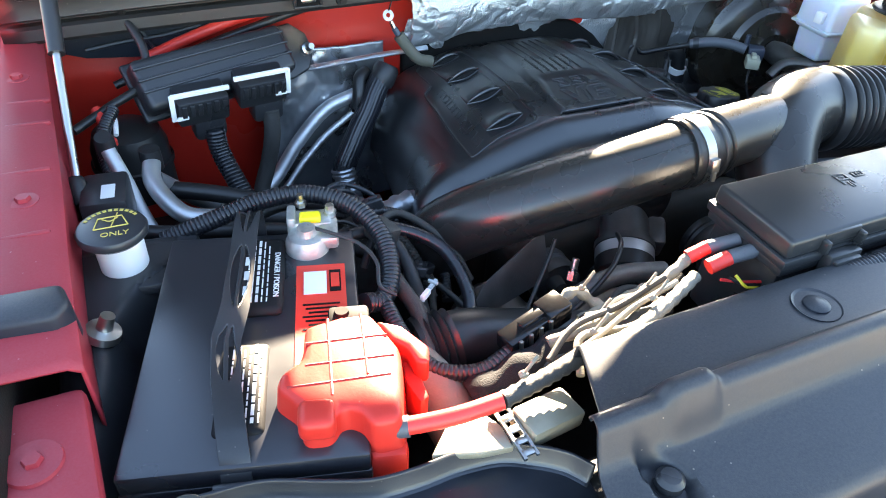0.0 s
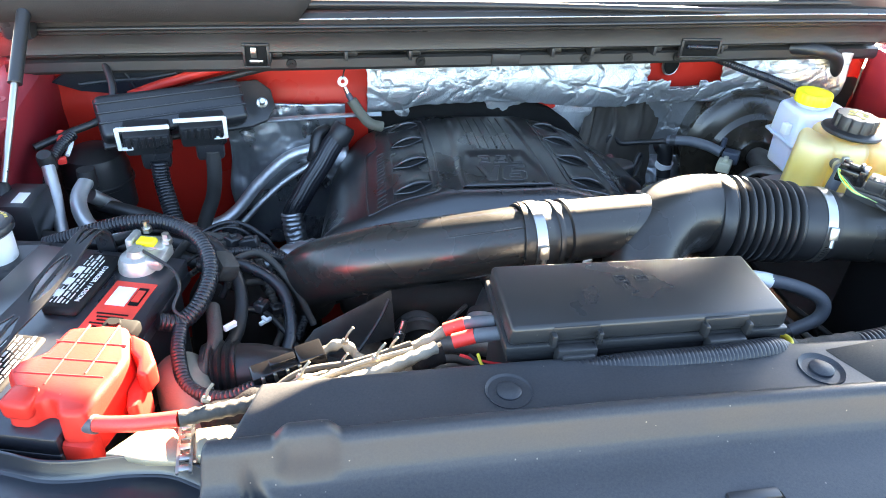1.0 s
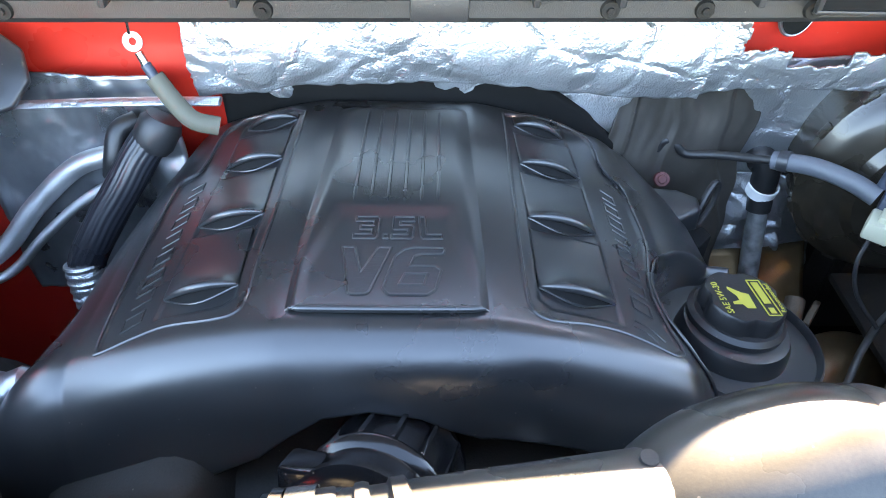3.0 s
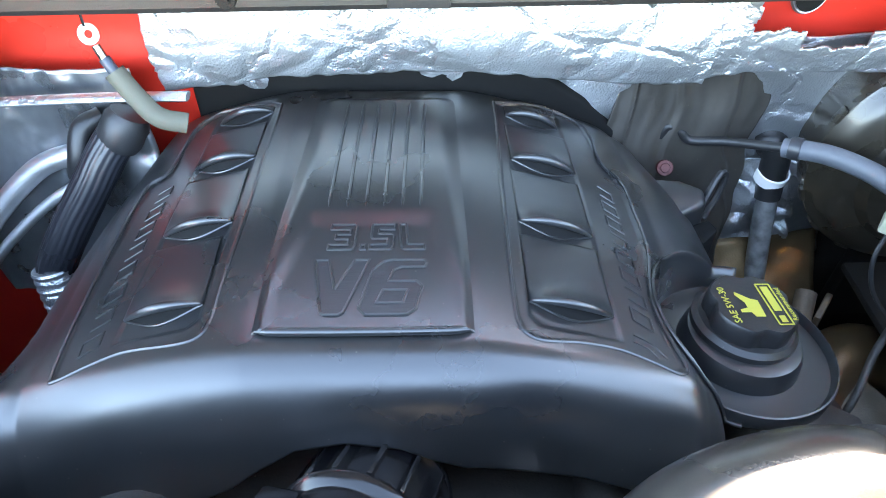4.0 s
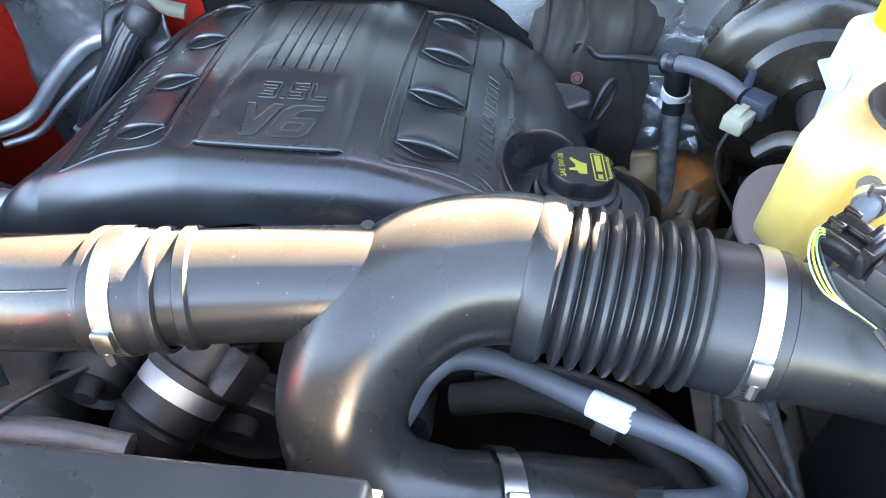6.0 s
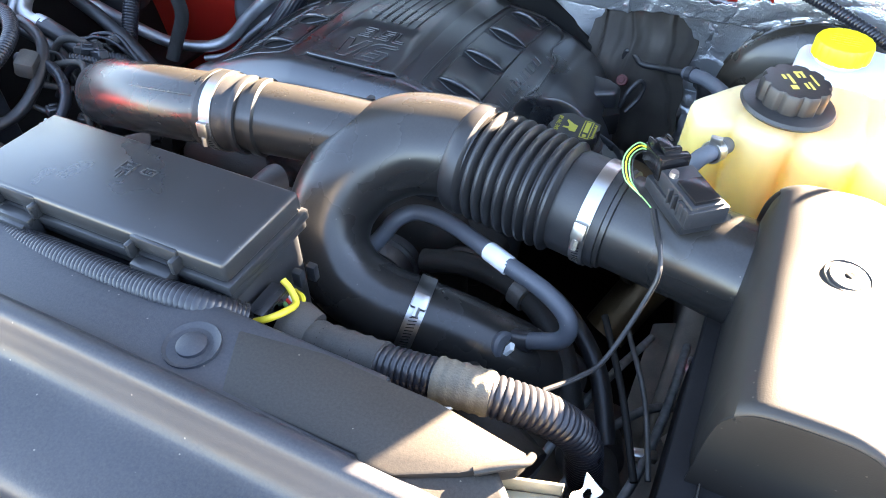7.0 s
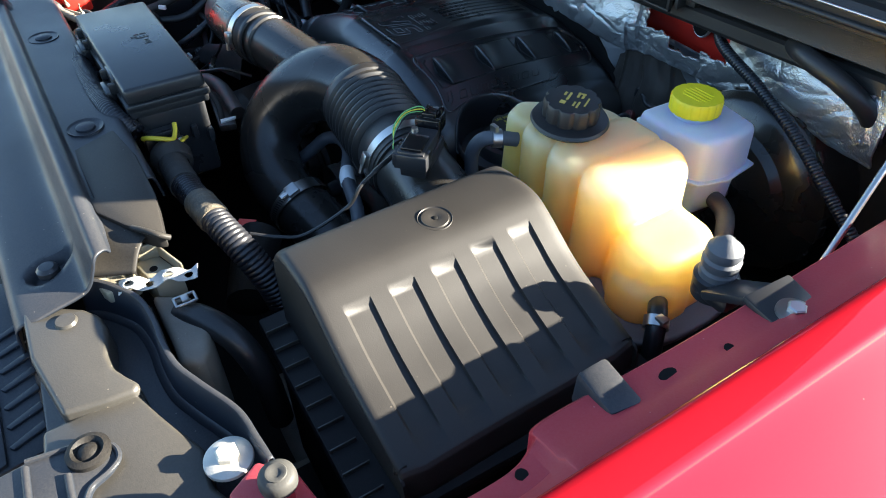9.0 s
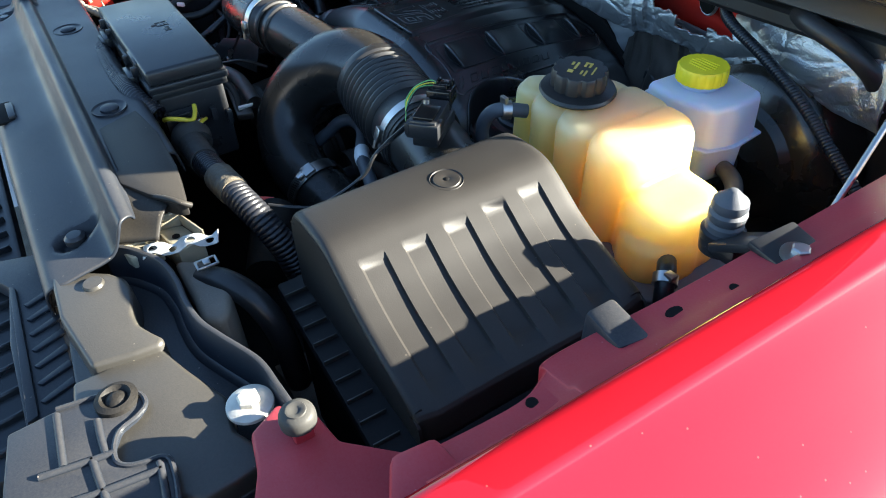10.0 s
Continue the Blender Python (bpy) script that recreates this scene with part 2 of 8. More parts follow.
RED_TAPE = mat("red_tape", (0.75, 0.035, 0.025), 0.45, var=0.15, bump=0.2, dust=0.1)
OLD_RED = mat("faded_red_plastic", (0.09, 0.014, 0.014), 0.6, var=0.3, dust=0.1, bump=0.3)
FOIL = foil_mat()
TANK = tank_mat()
# Milky seam plastic darkened to purple-grey: its shade is in the colour.
SEAM = mat("shaded_milky_plastic", (0.15, 0.12, 0.115), 0.45, var=0.15, bump=0.15)
DULL_FOIL = mat("dull_foil", (0.32, 0.335, 0.355), 0.29, 0.85, var=0.25, scale=14, bump=0.12, grain=300)
RESERVOIR = mat("milky_plastic", (0.66, 0.67, 0.76), 0.38, var=0.06, bump=0.15, sub=0.5)
YELLOW = mat("yellow_plastic", (0.90, 0.72, 0.015), 0.42, var=0.08, bump=0.3, grain=250)
YELLOW_INK = mat("yellow_ink", (0.40, 0.36, 0.05), 0.55, var=0.12, bump=0.1)
GOLD_INK = mat("amber_ink", (0.60, 0.45, 0.10), 0.55, var=0.2, bump=0.1)
WHITE = mat("white_plastic", (0.80, 0.80, 0.78), 0.45, var=0.08, bump=0.1)
LABEL_RED = mat("red_label", (0.75, 0.05, 0.03), 0.40, var=0.1, bump=0.05)
LABEL_WHITE = mat("white_label", (0.78, 0.77, 0.74), 0.45, var=0.08, bump=0.05)
# Flat black for print, and for openings whose inner shade is only colour.
FLAT_BLACK = mat("flat_black", (0.008, 0.008, 0.008), 0.7, spec=0.1, bump=0.0)
BRONZE = mat("heat_shield", (0.15, 0.098, 0.050), 0.36, 0.7, var=0.5, scale=16, bump=0.4, dust=0.06)
RUST = mat("rusty_steel", (0.10, 0.068, 0.045), 0.55, 0.3, dust=0.15, var=0.6, scale=35, bump=0.5)
DUSTY_STEEL = mat("dusty_brown_steel", (0.16, 0.135, 0.11), 0.7, 0.1, var=0.5, scale=18, dust=0.35, bump=0.5)
OLD_TUBE = mat("scuffed_grey_tube", (0.16, 0.165, 0.165), 0.5, 0.2, dust=0.1, var=0.6, scale=60, bump=0.3)
BLANKET = mat("brown_grey_foil", (0.15, 0.135, 0.12), 0.33, 0.8, var=0.4, scale=9, bump=0.25, grain=160, dust=0.06)
BOOSTER = mat("booster_paint", (0.022, 0.018, 0.013), 0.26, 0.0, var=0.3, coat=0.2, bump=0.03)
BATTERY = mat("battery_plastic", (0.017, 0.018, 0.023), 0.30, spec=0.8, dust=0.004, var=0.12, bump=0.04, grain=900)
SENSOR = mat("blue_grey_plastic", (0.035, 0.045, 0.066), 0.45, var=0.1, bump=0.15)
CREAM = mat("cream_plastic", (0.40, 0.39, 0.29), 0.5, var=0.1, bump=0.1)
SLEEVE = mat("olive_sleeve", (0.085, 0.08, 0.058), 0.7, var=0.2, bump=0.3)
GREEN_WIRE = mat("green_wire", (0.20, 0.50, 0.16), 0.45, bump=0.05)
YELLOW_WIRE = mat("yellow_wire", (0.80, 0.62, 0.04), 0.45, bump=0.05)
RED_WIRE = mat("red_wire", (0.70, 0.03, 0.03), 0.45, bump=0.05)
CONCRETE = mat("concrete", (0.36, 0.35, 0.33), 0.9, var=0.2, scale=3, bump=0.8, grain=120)
GLASS = frost_glass()
LINER = mat("fibre_liner", (0.040, 0.040, 0.043), 0.9, spec=0.1, var=0.2, bump=0.4)
GLOSS = mat("glossy_black_plastic", (0.007, 0.007, 0.008), 0.15, var=0.1, bump=0.05, dust=0.01)


# ---- mesh tools ----
def merge(*bms):
    out = bmesh.new()
    for b in bms:
        me = bpy.data.meshes.new("tmp")
        b.to_mesh(me)
        b.free()
        out.from_mesh(me)
        bpy.data.meshes.remove(me)
    return out


def moved(bm, m):
    bm.transform(m)
    return bm


def box(c, s, bevel=0.0, seg=2, rot=(0, 0, 0)):
    bm = bmesh.new()
    bmesh.ops.create_cube(bm, size=1, matrix=pose(*c, *rot) @ Matrix.Diagonal((*s, 1)))
    if bevel:
        bmesh.ops.bevel(bm, geom=bm.edges[:], offset=bevel, segments=seg, affect="EDGES", profile=0.5)
    return bm


def prism(poly, z0, z1, bevel=0.0, seg=2, taper=0.0):
    """A slab with the outline poly (x, y); taper shrinks its top towards the middle."""
    bm = bmesh.new()
    f = bm.faces.new([bm.verts.new((x, y, z0)) for x, y in poly])
    f.normal_update()
    if f.normal.z > 0:
        f.normal_flip()
    ext = bmesh.ops.extrude_face_region(bm, geom=[f])
    top = [v for v in ext["geom"] if isinstance(v, bmesh.types.BMVert)]
    c = Vector((sum(p[0] for p in poly) / len(poly), sum(p[1] for p in poly) / len(poly), 0))
    for v in top:
        d = Vector((v.co.x, v.co.y, 0)) - c
        v.co = Vector((*(c + d * (1 - taper)).xy, z1))
    bmesh.ops.recalc_face_normals(bm, faces=bm.faces[:])
    if bevel:
        bmesh.ops.bevel(bm, geom=bm.edges[:], offset=bevel, segments=seg, affect="EDGES", profile=0.5, clamp_overlap=True)
    return bm


def lathe(profile, seg=40, m=None):
    """Turns a profile of (radius, height) round the z axis."""
    bm = bmesh.new()
    rings = []
    for r, z in profile:
        if r < 1e-6:
            rings.append([bm.verts.new((0, 0, z))])
        else:
            rings.append([bm.verts.new((r * math.cos(a), r * math.sin(a), z)) for a in (2 * math.pi * k / seg for k in range(seg))])
    for a, b in zip(rings, rings[1:]):
        for k in range(seg):
            j = (k + 1) % seg
            if len(a) == 1 and len(b) > 1:
                bm.faces.new((a[0], b[k], b[j]))
            elif len(b) == 1 and len(a) > 1:
                bm.faces.new((a[k], a[j], b[0]))
            elif len(a) > 1:
                bm.faces.new((a[k], a[j], b[j], b[k]))
    bmesh.ops.recalc_face_normals(bm, faces=bm.faces[:])
    if m is not None:
        bm.transform(m)
    return bm


def curve_points(pts, n):
    pts = [Vector(p) for p in pts]
    ext = [pts[0] * 2 - pts[1]] + pts + [pts[-1] * 2 - pts[-2]]
    out = []
    for i in range(len(pts) - 1):
        p0, p1, p2, p3 = ext[i:i + 4]
        for k in range(n):
            t = k / n
            out.append(0.5 * (2 * p1 + (p2 - p0) * t + (2 * p0 - 5 * p1 + 4 * p2 - p3) * t * t + (3 * p1 - p0 - 3 * p2 + p3) * t ** 3))
    out.append(pts[-1])
    return out


def tube(pts, r, seg=14, n=8, caps=True, step=None, ribs=None, squash=1.0, flutes=None):
    """A hose along smooth points. r: one radius, or a function of the way along (0 to 1). ribs: (pitch, depth) of a corrugated loom."""
    line = curve_points(pts, n)
    way = [0.0]
    for a, b in zip(line, line[1:]):
        way.append(way[-1] + (b - a).length)
    total = way[-1]
    if ribs or step:
        h = ribs[0] / 4 if ribs else step
        count = max(int(total / h), 2)
        fine, j = [], 0
        for k in range(count + 1):
            s = total * k / count
            while j < len(way) - 2 and way[j + 1] < s:
                j += 1
            f = (s - way[j]) / max(way[j + 1] - way[j], 1e-9)
            fine.append(line[j].lerp(line[j + 1], min(max(f, 0), 1)))
        line = fine
        way = [total * k / count for k in range(count + 1)]
    bm = bmesh.new()
    rings = []
    side = None
    for k, p in enumerate(line):
        d = (line[min(k + 1, len(line) - 1)] - line[max(k - 1, 0)]).normalized()
        if side is None:
            side = d.cross(Vector((0, 0, 1)))
            if side.length < 0.1:
                side = d.cross(Vector((0, 1, 0)))
        side = (side - d * side.dot(d)).normalized()
        up = side.cross(d)
        rad = r(way[k] / total) if callable(r) else r
        if ribs:
            rad += ribs[1] * (1, 0.75, -0.6, 0.75)[k % 4]
        ring = []
        for q in range(seg):
            a = 2 * math.pi * q / seg
            rr = rad * (1 + flutes[1] * abs(math.cos(a * flutes[0] / 2 + 0.25 * math.sin(k * 0.5)))) if flutes else rad
            ring.append(bm.verts.new(p + side * rr * math.cos(a) + up * rr * squash * math.sin(a)))
        rings.append(ring)
    for a, b in zip(rings, rings[1:]):
        for q in range(seg):
            j = (q + 1) % seg
            bm.faces.new((a[q], a[j], b[j], b[q]))
    if caps:
        bm.faces.new(rings[0][::-1])
        bm.faces.new(rings[-1])
    bmesh.ops.recalc_face_normals(bm, faces=bm.faces[:])
    return bm


def sheet(f, nu, nv, keep=None):
    """A grid of f(u, v), u and v from 0 to 1."""
    bm = bmesh.new()
    rows = [[bm.verts.new(f(i / nu, j / nv)) for i in range(nu + 1)] for j in range(nv + 1)]
    for j in range(nv):
        for i in range(nu):
            if keep is None or keep((i + 0.5) / nu, (j + 0.5) / nv):
                bm.faces.new((rows[j][i], rows[j][i + 1], rows[j + 1][i + 1], rows[j + 1][i]))
    loose = [v for v in bm.verts if not v.link_faces]
    if loose:
        bmesh.ops.delete(bm, geom=loose, context="VERTS")
    return bm


def text(body, size, depth=0.0008, m=None, bold=0.0, outline=False):
    cu = bpy.data.curves.new("lettering", "FONT")
    cu.body, cu.size, cu.extrude, cu.align_x, cu.align_y = body, size, depth, "CENTER", "CENTER"
    cu.resolution_u = 3
    cu.offset, cu.bevel_depth = bold, (0.0006 if bold else 0.0)
    if outline:
        cu.fill_mode, cu.bevel_depth, cu.bevel_resolution, cu.extrude = "NONE", 0.0013, 2, 0.0
    ob = bpy.data.objects.new("lettering", cu)
    scene.collection.objects.link(ob)
    me = bpy.data.meshes.new_from_object(ob.evaluated_get(bpy.context.evaluated_depsgraph_get()))
    bm = bmesh.new()
    bm.from_mesh(me)
    bpy.data.objects.remove(ob)
    bpy.data.curves.remove(cu)
    bpy.data.meshes.remove(me)
    if m is not None:
        bm.transform(m)
    return bm


def part(name, bm, material, parent=None, label="", sharp=38, thick=0.0):
    me = bpy.data.meshes.new(name)
    bm.normal_update()
    bm.to_mesh(me)
    bm.free()
    me.materials.append(material)
    me.polygons.foreach_set("use_smooth", [True] * len(me.polygons))
    me.set_sharp_from_angle(angle=radians(sharp))
    ob = new(name, me)
    if parent:
        ob.parent = parent
        if parent.type == "EMPTY":
            ob.matrix_parent_inverse = parent.matrix_basis.inverted()
    if label:
        tagged(ob, label)
    if thick:
        mod = ob.modifiers.new("thickness", "SOLIDIFY")
        mod.thickness = thick
        mod.offset = -1
    return ob


def thing(name, at, label, category, group="", kind=""):
    ob = new(name)
    ob.empty_display_size = 0.02
    ob.matrix_basis = Matrix.Translation(at)
    return tagged(ob, label, category, group, kind)


def bolt(at, r, parent=None, material=STEEL, flange=1.8, tilt=(0, 0, 0), name="bolt"):
    """A hexagon bolt head on its flange washer."""
    m = pose(*at, *tilt)
    head = lathe([(0, r * 0.95), (r * 0.8, r * 0.95), (r, r * 0.8), (r, r * 0.25)], 6, m)
    wash = lathe([(r * 0.6, r * 0.3), (r * flange * 0.8, r * 0.3), (r * flange, r * 0.15), (r * flange, -0.002), (0, -0.002)], 28, m)
    return part(name, merge(head, wash), material, parent, "plated steel bolt" if parent else "")


def clamp(at, axis, r, w, parent, material=STEEL, screw=(0, -1, 0)):
    """A worm-drive band clamp round a pipe; screw: the way from the axis to its screw housing."""
    q = Vector(axis).to_track_quat("Z", "Y").to_matrix().to_4x4()
    m = Matrix.Translation(at) @ q
    band = lathe([(r, -w / 2), (r + 0.0015, -w / 2), (r + 0.0015, w / 2), (r, w / 2)], 48, m)
    ob = part("hose_clamp", band, material, parent, "bright steel worm-drive clamp")
    way = q.to_3x3().inverted() @ Vector(screw)
    turn = math.atan2(way.y, way.x)
    cuts = [moved(box((r + 0.0012, 0, 0), (0.0012, 0.0013, w * 0.5)), m @ Matrix.Rotation(turn + radians(22 + 4.6 * k), 4, "Z") @ Matrix.Rotation(radians(18), 4, "X")) for k in range(34)]
    part("slot_row", merge(*cuts), DARK, ob)
    h = m @ Matrix.Rotation(turn, 4, "Z") @ Matrix.Translation((r + 0.005, 0, 0))
    housing = merge(moved(box((-0.001, 0, 0), (0.008, 0.020, w * 0.95), 0.002), h),
                    moved(lathe([(0, -0.006), (0.0038, -0.006), (0.0038, 0.006), (0, 0.006)], 6), h @ Matrix.Translation((0.0, 0.015, 0)) @ Matrix.Rotation(radians(90), 4, "X")))
    part("screw_housing", housing, material, ob)
    return ob


# ---- setting: ground and truck body ----
def build_ground():
    bm = bmesh.new()
    bmesh.ops.create_grid(bm, x_segments=8, y_segments=8, size=400)
    tagged(part("ground", bm, CONCRETE), "pale grey concrete ground", "ground", kind="structure")


build_ground()
truck = thing("truck_body", (0, 0.5, 0), "red pickup truck body with its hood propped open", "truck body")


def red_panel_mesh():
    def f(u, v):
        x, z = -0.93 + 1.86 * u, 0.30 + 0.89 * v
        y = 0.900 + 0.06 * min(1.0, max(0, (1.0 - z) / 0.38)) - 0.02 * max(0.0, abs(x) - 0.5) + 0.004 * noise.noise((x * 9, z * 9, 1))
        if abs(z - 1.035) < 0.015:
            y -= 0.006
        return Vector((x, y, z))
    return sheet(f, 60, 44)


part("firewall", red_panel_mesh(), RED, truck, "bare red painted firewall", thick=0.01)

# cowl: one profile (y, z) swept across
COWL = [(0.835, 1.158), (0.800, 1.158), (0.780, 1.160), (0.776, 1.166), (0.777, 1.182), (0.782, 1.186), (0.792, 1.188), (0.792, 1.199), (0.764, 1.199), (0.758, 1.203),
        (0.761, 1.220), (0.757, 1.236), (0.748, 1.240), (0.745, 1.262), (0.752, 1.272), (0.790, 1.280), (0.835, 1.283), (0.850, 1.276)]


def cowl_mesh():
    n = len(COWL) - 1

    def f(u, v):
        x = -0.86 + 1.74 * u
        y, z = COWL[round(v * n)]
        bow = 0.10 * max(0.0, abs(x) - 0.30) ** 2
        return Vector((x, y + bow, z - 0.06 * max(0, abs(x) - 0.45) ** 2 + 0.022 * x))
    return sheet(f, 48, n)


cowl = part("cowl", cowl_mesh(), COWL_GREY, truck, "black plastic cowl below the windshield", sharp=25, thick=0.006)


def bow(x):
    return 0.10 * max(0.0, abs(x) - 0.30) ** 2


def rise(x):
    return 0.022 * x


# Black plates: the dark inside of slots and windows is painted.
for x, w in ((0.003, 0.080), (0.10, 0.042), (-0.20, 0.10), (0.275, 0.10)):
    part("cowl_slot", box((x, 0.7915 + bow(x), 1.1935 + rise(x)), (w, 0.004, 0.0085), 0.001), FLAT_BLACK, cowl)
for x, w, h in ((-0.42, 0.036, 0.036), (0.434, 0.074, 0.030)):
    frame_ = [box((x, 0.7575 + bow(x), 1.196 + rise(x) + s_ * (h / 2 + 0.002)), (w + 0.010, 0.008, 0.004), 0.001) for s_ in (-1, 1)]
    frame_ += [box((x + s_ * (w / 2 + 0.003), 0.7575 + bow(x), 1.196 + rise(x)), (0.005, 0.008, h), 0.001) for s_ in (-1, 1)]
    win = part("cowl_window", box((x, 0.7585 + bow(x), 1.196 + rise(x)), (w, 0.006, h), 0.001), FLAT_BLACK, cowl)
    part("window_frame", merge(*frame_), COWL_GREY, win)
part("cowl_clip", merge(box((-0.420, 0.754 + bow(0.42), 1.178), (0.024, 0.008, 0.006), 0.001), box((-0.424, 0.754 + bow(0.42), 1.194), (0.010, 0.006, 0.018), 0.001)), STEEL, cowl)
part("corrugated_tube", tube([(0.402, 0.7525 + bow(0.434), 1.210), (0.434, 0.752 + bow(0.434), 1.209), (0.466, 0.7525 + bow(0.434), 1.208)], 0.004, 10, 6, ribs=(0.004, 0.0007)), LOOM, cowl)
for x in (-0.397, -0.26, -0.142, 0.133, 0.212, 0.34, 0.484):
    part("cowl_rib", merge(box((x, 0.774 + bow(x), 1.192 + rise(x)), (0.007, 0.034, 0.018), 0.002), box((x + 0.012, 0.782 + bow(x), 1.193 + rise(x)), (0.020, 0.018, 0.012), 0.003)), COWL_GREY, cowl)
for x in (0.206, 0.296, -0.12, -0.36, 0.40):
    part("screw", merge(lathe([(0, 0.006), (0.0038, 0.006), (0.0038, 0.002)], 6, pose(x, 0.776, 1.174 + rise(x), 90)), lathe([(0.0035, 0.003), (0.0085, 0.003), (0.0095, 0.0), (0.0095, -0.002)], 24, pose(x, 0.776, 1.174 + rise(x), 90))), DARK, cowl)
part("flange_patch", box((0.045, 0.7745, 1.176), (0.055, 0.006, 0.024), 0.002), COWL_GREY, cowl)
for x in (-0.30, 0.62):
    part("nub", lathe([(0, 0.008), (0.004, 0.007), (0.006, 0.0)], 12, pose(x, 0.80 + bow(x), 1.280)), BLACK, cowl)
def cowl_line(y, z, r, name, m):
    pts = [(x, y + 0.10 * max(0.0, abs(x) - 0.30) ** 2, z - 0.06 * max(0, abs(x) - 0.45) ** 2 + 0.022 * x) for x in (-0.85, -0.7, -0.5, -0.25, 0.0, 0.25, 0.5, 0.7, 0.87)]
    part(name, tube(pts, r, 10, 6), m, cowl)


cowl_line(0.7560, 1.2385, 0.0022, "trim_strip", STEEL)
cowl_line(0.7440, 1.2500, 0.0040, "rubber_seal", RUBBER)
cowl_line(0.7450, 1.2635, 0.0018, "trim_strip", STEEL)
cowl_line(0.7700, 1.2790, 0.0060, "rubber_seal", RUBBER)
part("seal", tube([(-0.84, 0.80, 1.268), (-0.4, 0.752, 1.280), (0.0, 0.748, 1.284), (0.4, 0.752, 1.280), (0.86, 0.80, 1.266)], 0.007, 10, 12), RUBBER, cowl)
part("wiper_cowl_strip", tube([(-0.84, 0.845, 1.280), (-0.4, 0.812, 1.292), (0.0, 0.806, 1.296), (0.4, 0.812, 1.292), (0.86, 0.845, 1.278)], 0.006, 8, 12), BLACK, cowl)


def glass_mesh():
    def f(u, v):
        x = -0.78 + 1.58 * u
        return Vector((x, 0.85 + 0.10 * max(0, abs(x) - 0.3) ** 2 + 0.75 * v, 1.282 + 0.46 * v + 0.03 * v * (1 - v) - 0.05 * x * x))
    return sheet(f, 30, 14)


windshield = part("windshield", glass_mesh(), GLASS, truck, "windshield glass with a thin frost", thick=0.005)
windshield.visible_shadow = False
part("dashboard", box((0.0, 1.25, 1.20), (1.5, 0.75, 0.10), 0.03), BLACK, truck)

part("cab_floor", box((0.0, 1.48, 0.72), (1.8, 0.95, 0.80), 0.04), DARK, truck)

# hood, propped open above the bay, out of view
HOOD_UP = 74


# Rear edge heights, shaped so that sun reaches the bay in patches.
HOOD_SUN_EDGE = ([-0.85, -0.340, -0.325, -0.308, -0.295, -0.277, -0.25, -0.19, -0.15, -0.05, 0.03, 0.11, 0.15, 0.20, 0.30, 0.40, 0.87], [1.25, 1.25, 1.275, 1.308, 1.311, 1.305, 1.318, 1.362, 1.370, 1.380, 1.402, 1.420, 1.407, 1.398, 1.388, 1.376, 1.36])


def hood_mesh(shift, v0):
    """A panel with a domed middle; its made-up rear edge lets sun patches through."""
    lean = Vector((0, -math.cos(radians(HOOD_UP)), math.sin(radians(HOOD_UP))))

    def f(u, v):
        x = -0.85 + 1.69 * u
        v = v0 + (1 - v0) * v
        low = float(np.interp(x, *HOOD_SUN_EDGE))
        start = Vector((x, 0.742 + shift, low + (1.36 - low) * v))
        return start + lean * (1.10 * v) + Vector((0, 0.03 * math.sin(math.pi * u), 0))
    return sheet(f, 90, 20)


hood = part("hood", hood_mesh(0.0, 0.0), RED_GLOSS, truck, thick=0.012)
# Unseen liner, added so the engine cover reflects dark grey, not red.
part("hood_liner", hood_mesh(-0.030, 0.004), LINER, hood, "unseen dark grey liner added for reflections", thick=0.006)
# Unseen boxes in the gap under the hood; the wide one blocks sun.
part("hood_gap_block", box((0.730, 0.80, 1.330), (0.26, 0.03, 0.141), 0.01), BLACK, truck)
part("hood_gap_block", box((-0.80, 0.76, 1.29), (0.05, 0.04, 0.15), 0.01), BLACK, truck)
for wx in (-0.83, 0.86):
    wheel = part("wheel", lathe([(0.0, 0.10), (0.20, 0.10), (0.22, 0.12), (0.34, 0.125), (0.375, 0.10), (0.38, 0.06), (0.38, -0.06), (0.375, -0.10), (0.34, -0.125), (0.22, -0.12), (0.20, -0.10), (0.0, -0.10)], 48, pose(wx, 0.30, 0.38, 0, 90)), RUBBER, truck)


RAIL = {1: (0.988, 1.160, [(0.88, 0.925), (0.70, 0.925), (0.50, 0.925), (0.30, 0.923), (0.165, 0.918), (0.145, 0.930), (0.11, 0.940), (0.02, 0.935)],
            [(0.0, -0.16), (0.0, -0.006), (0.06, 0.0), (0.50, 0.006), (0.60, 0.013), (0.90, 0.019), (1.0, 0.021)]),
        -1: (-0.93, 1.116, [(0.90, -0.815), (0.79, -0.812), (0.45, -0.794), (0.26, -0.787), (0.135, -0.779)],
             [(0.0, -0.16), (0.0, -0.006), (0.06, 0.0), (0.55, 0.003), (0.60, 0.012), (0.95, 0.020), (1.0, 0.026)])}


def rail_slope(side, y):
    return 0.02 * (y - 0.2) if side > 0 else 0.035 * (y - 0.3)


def rail_z(side, x, y):
    """The height of the flange's top at a place."""
    outer, z0, edge, prof = RAIL[side]
    px = float(np.interp(y, [e[0] for e in edge][::-1], [e[1] for e in edge][::-1]))
    return z0 + float(np.interp((x - px) / (outer - px), [q[0] for q in prof[2:]], [q[1] for q in prof[2:]])) + rail_slope(side, y)


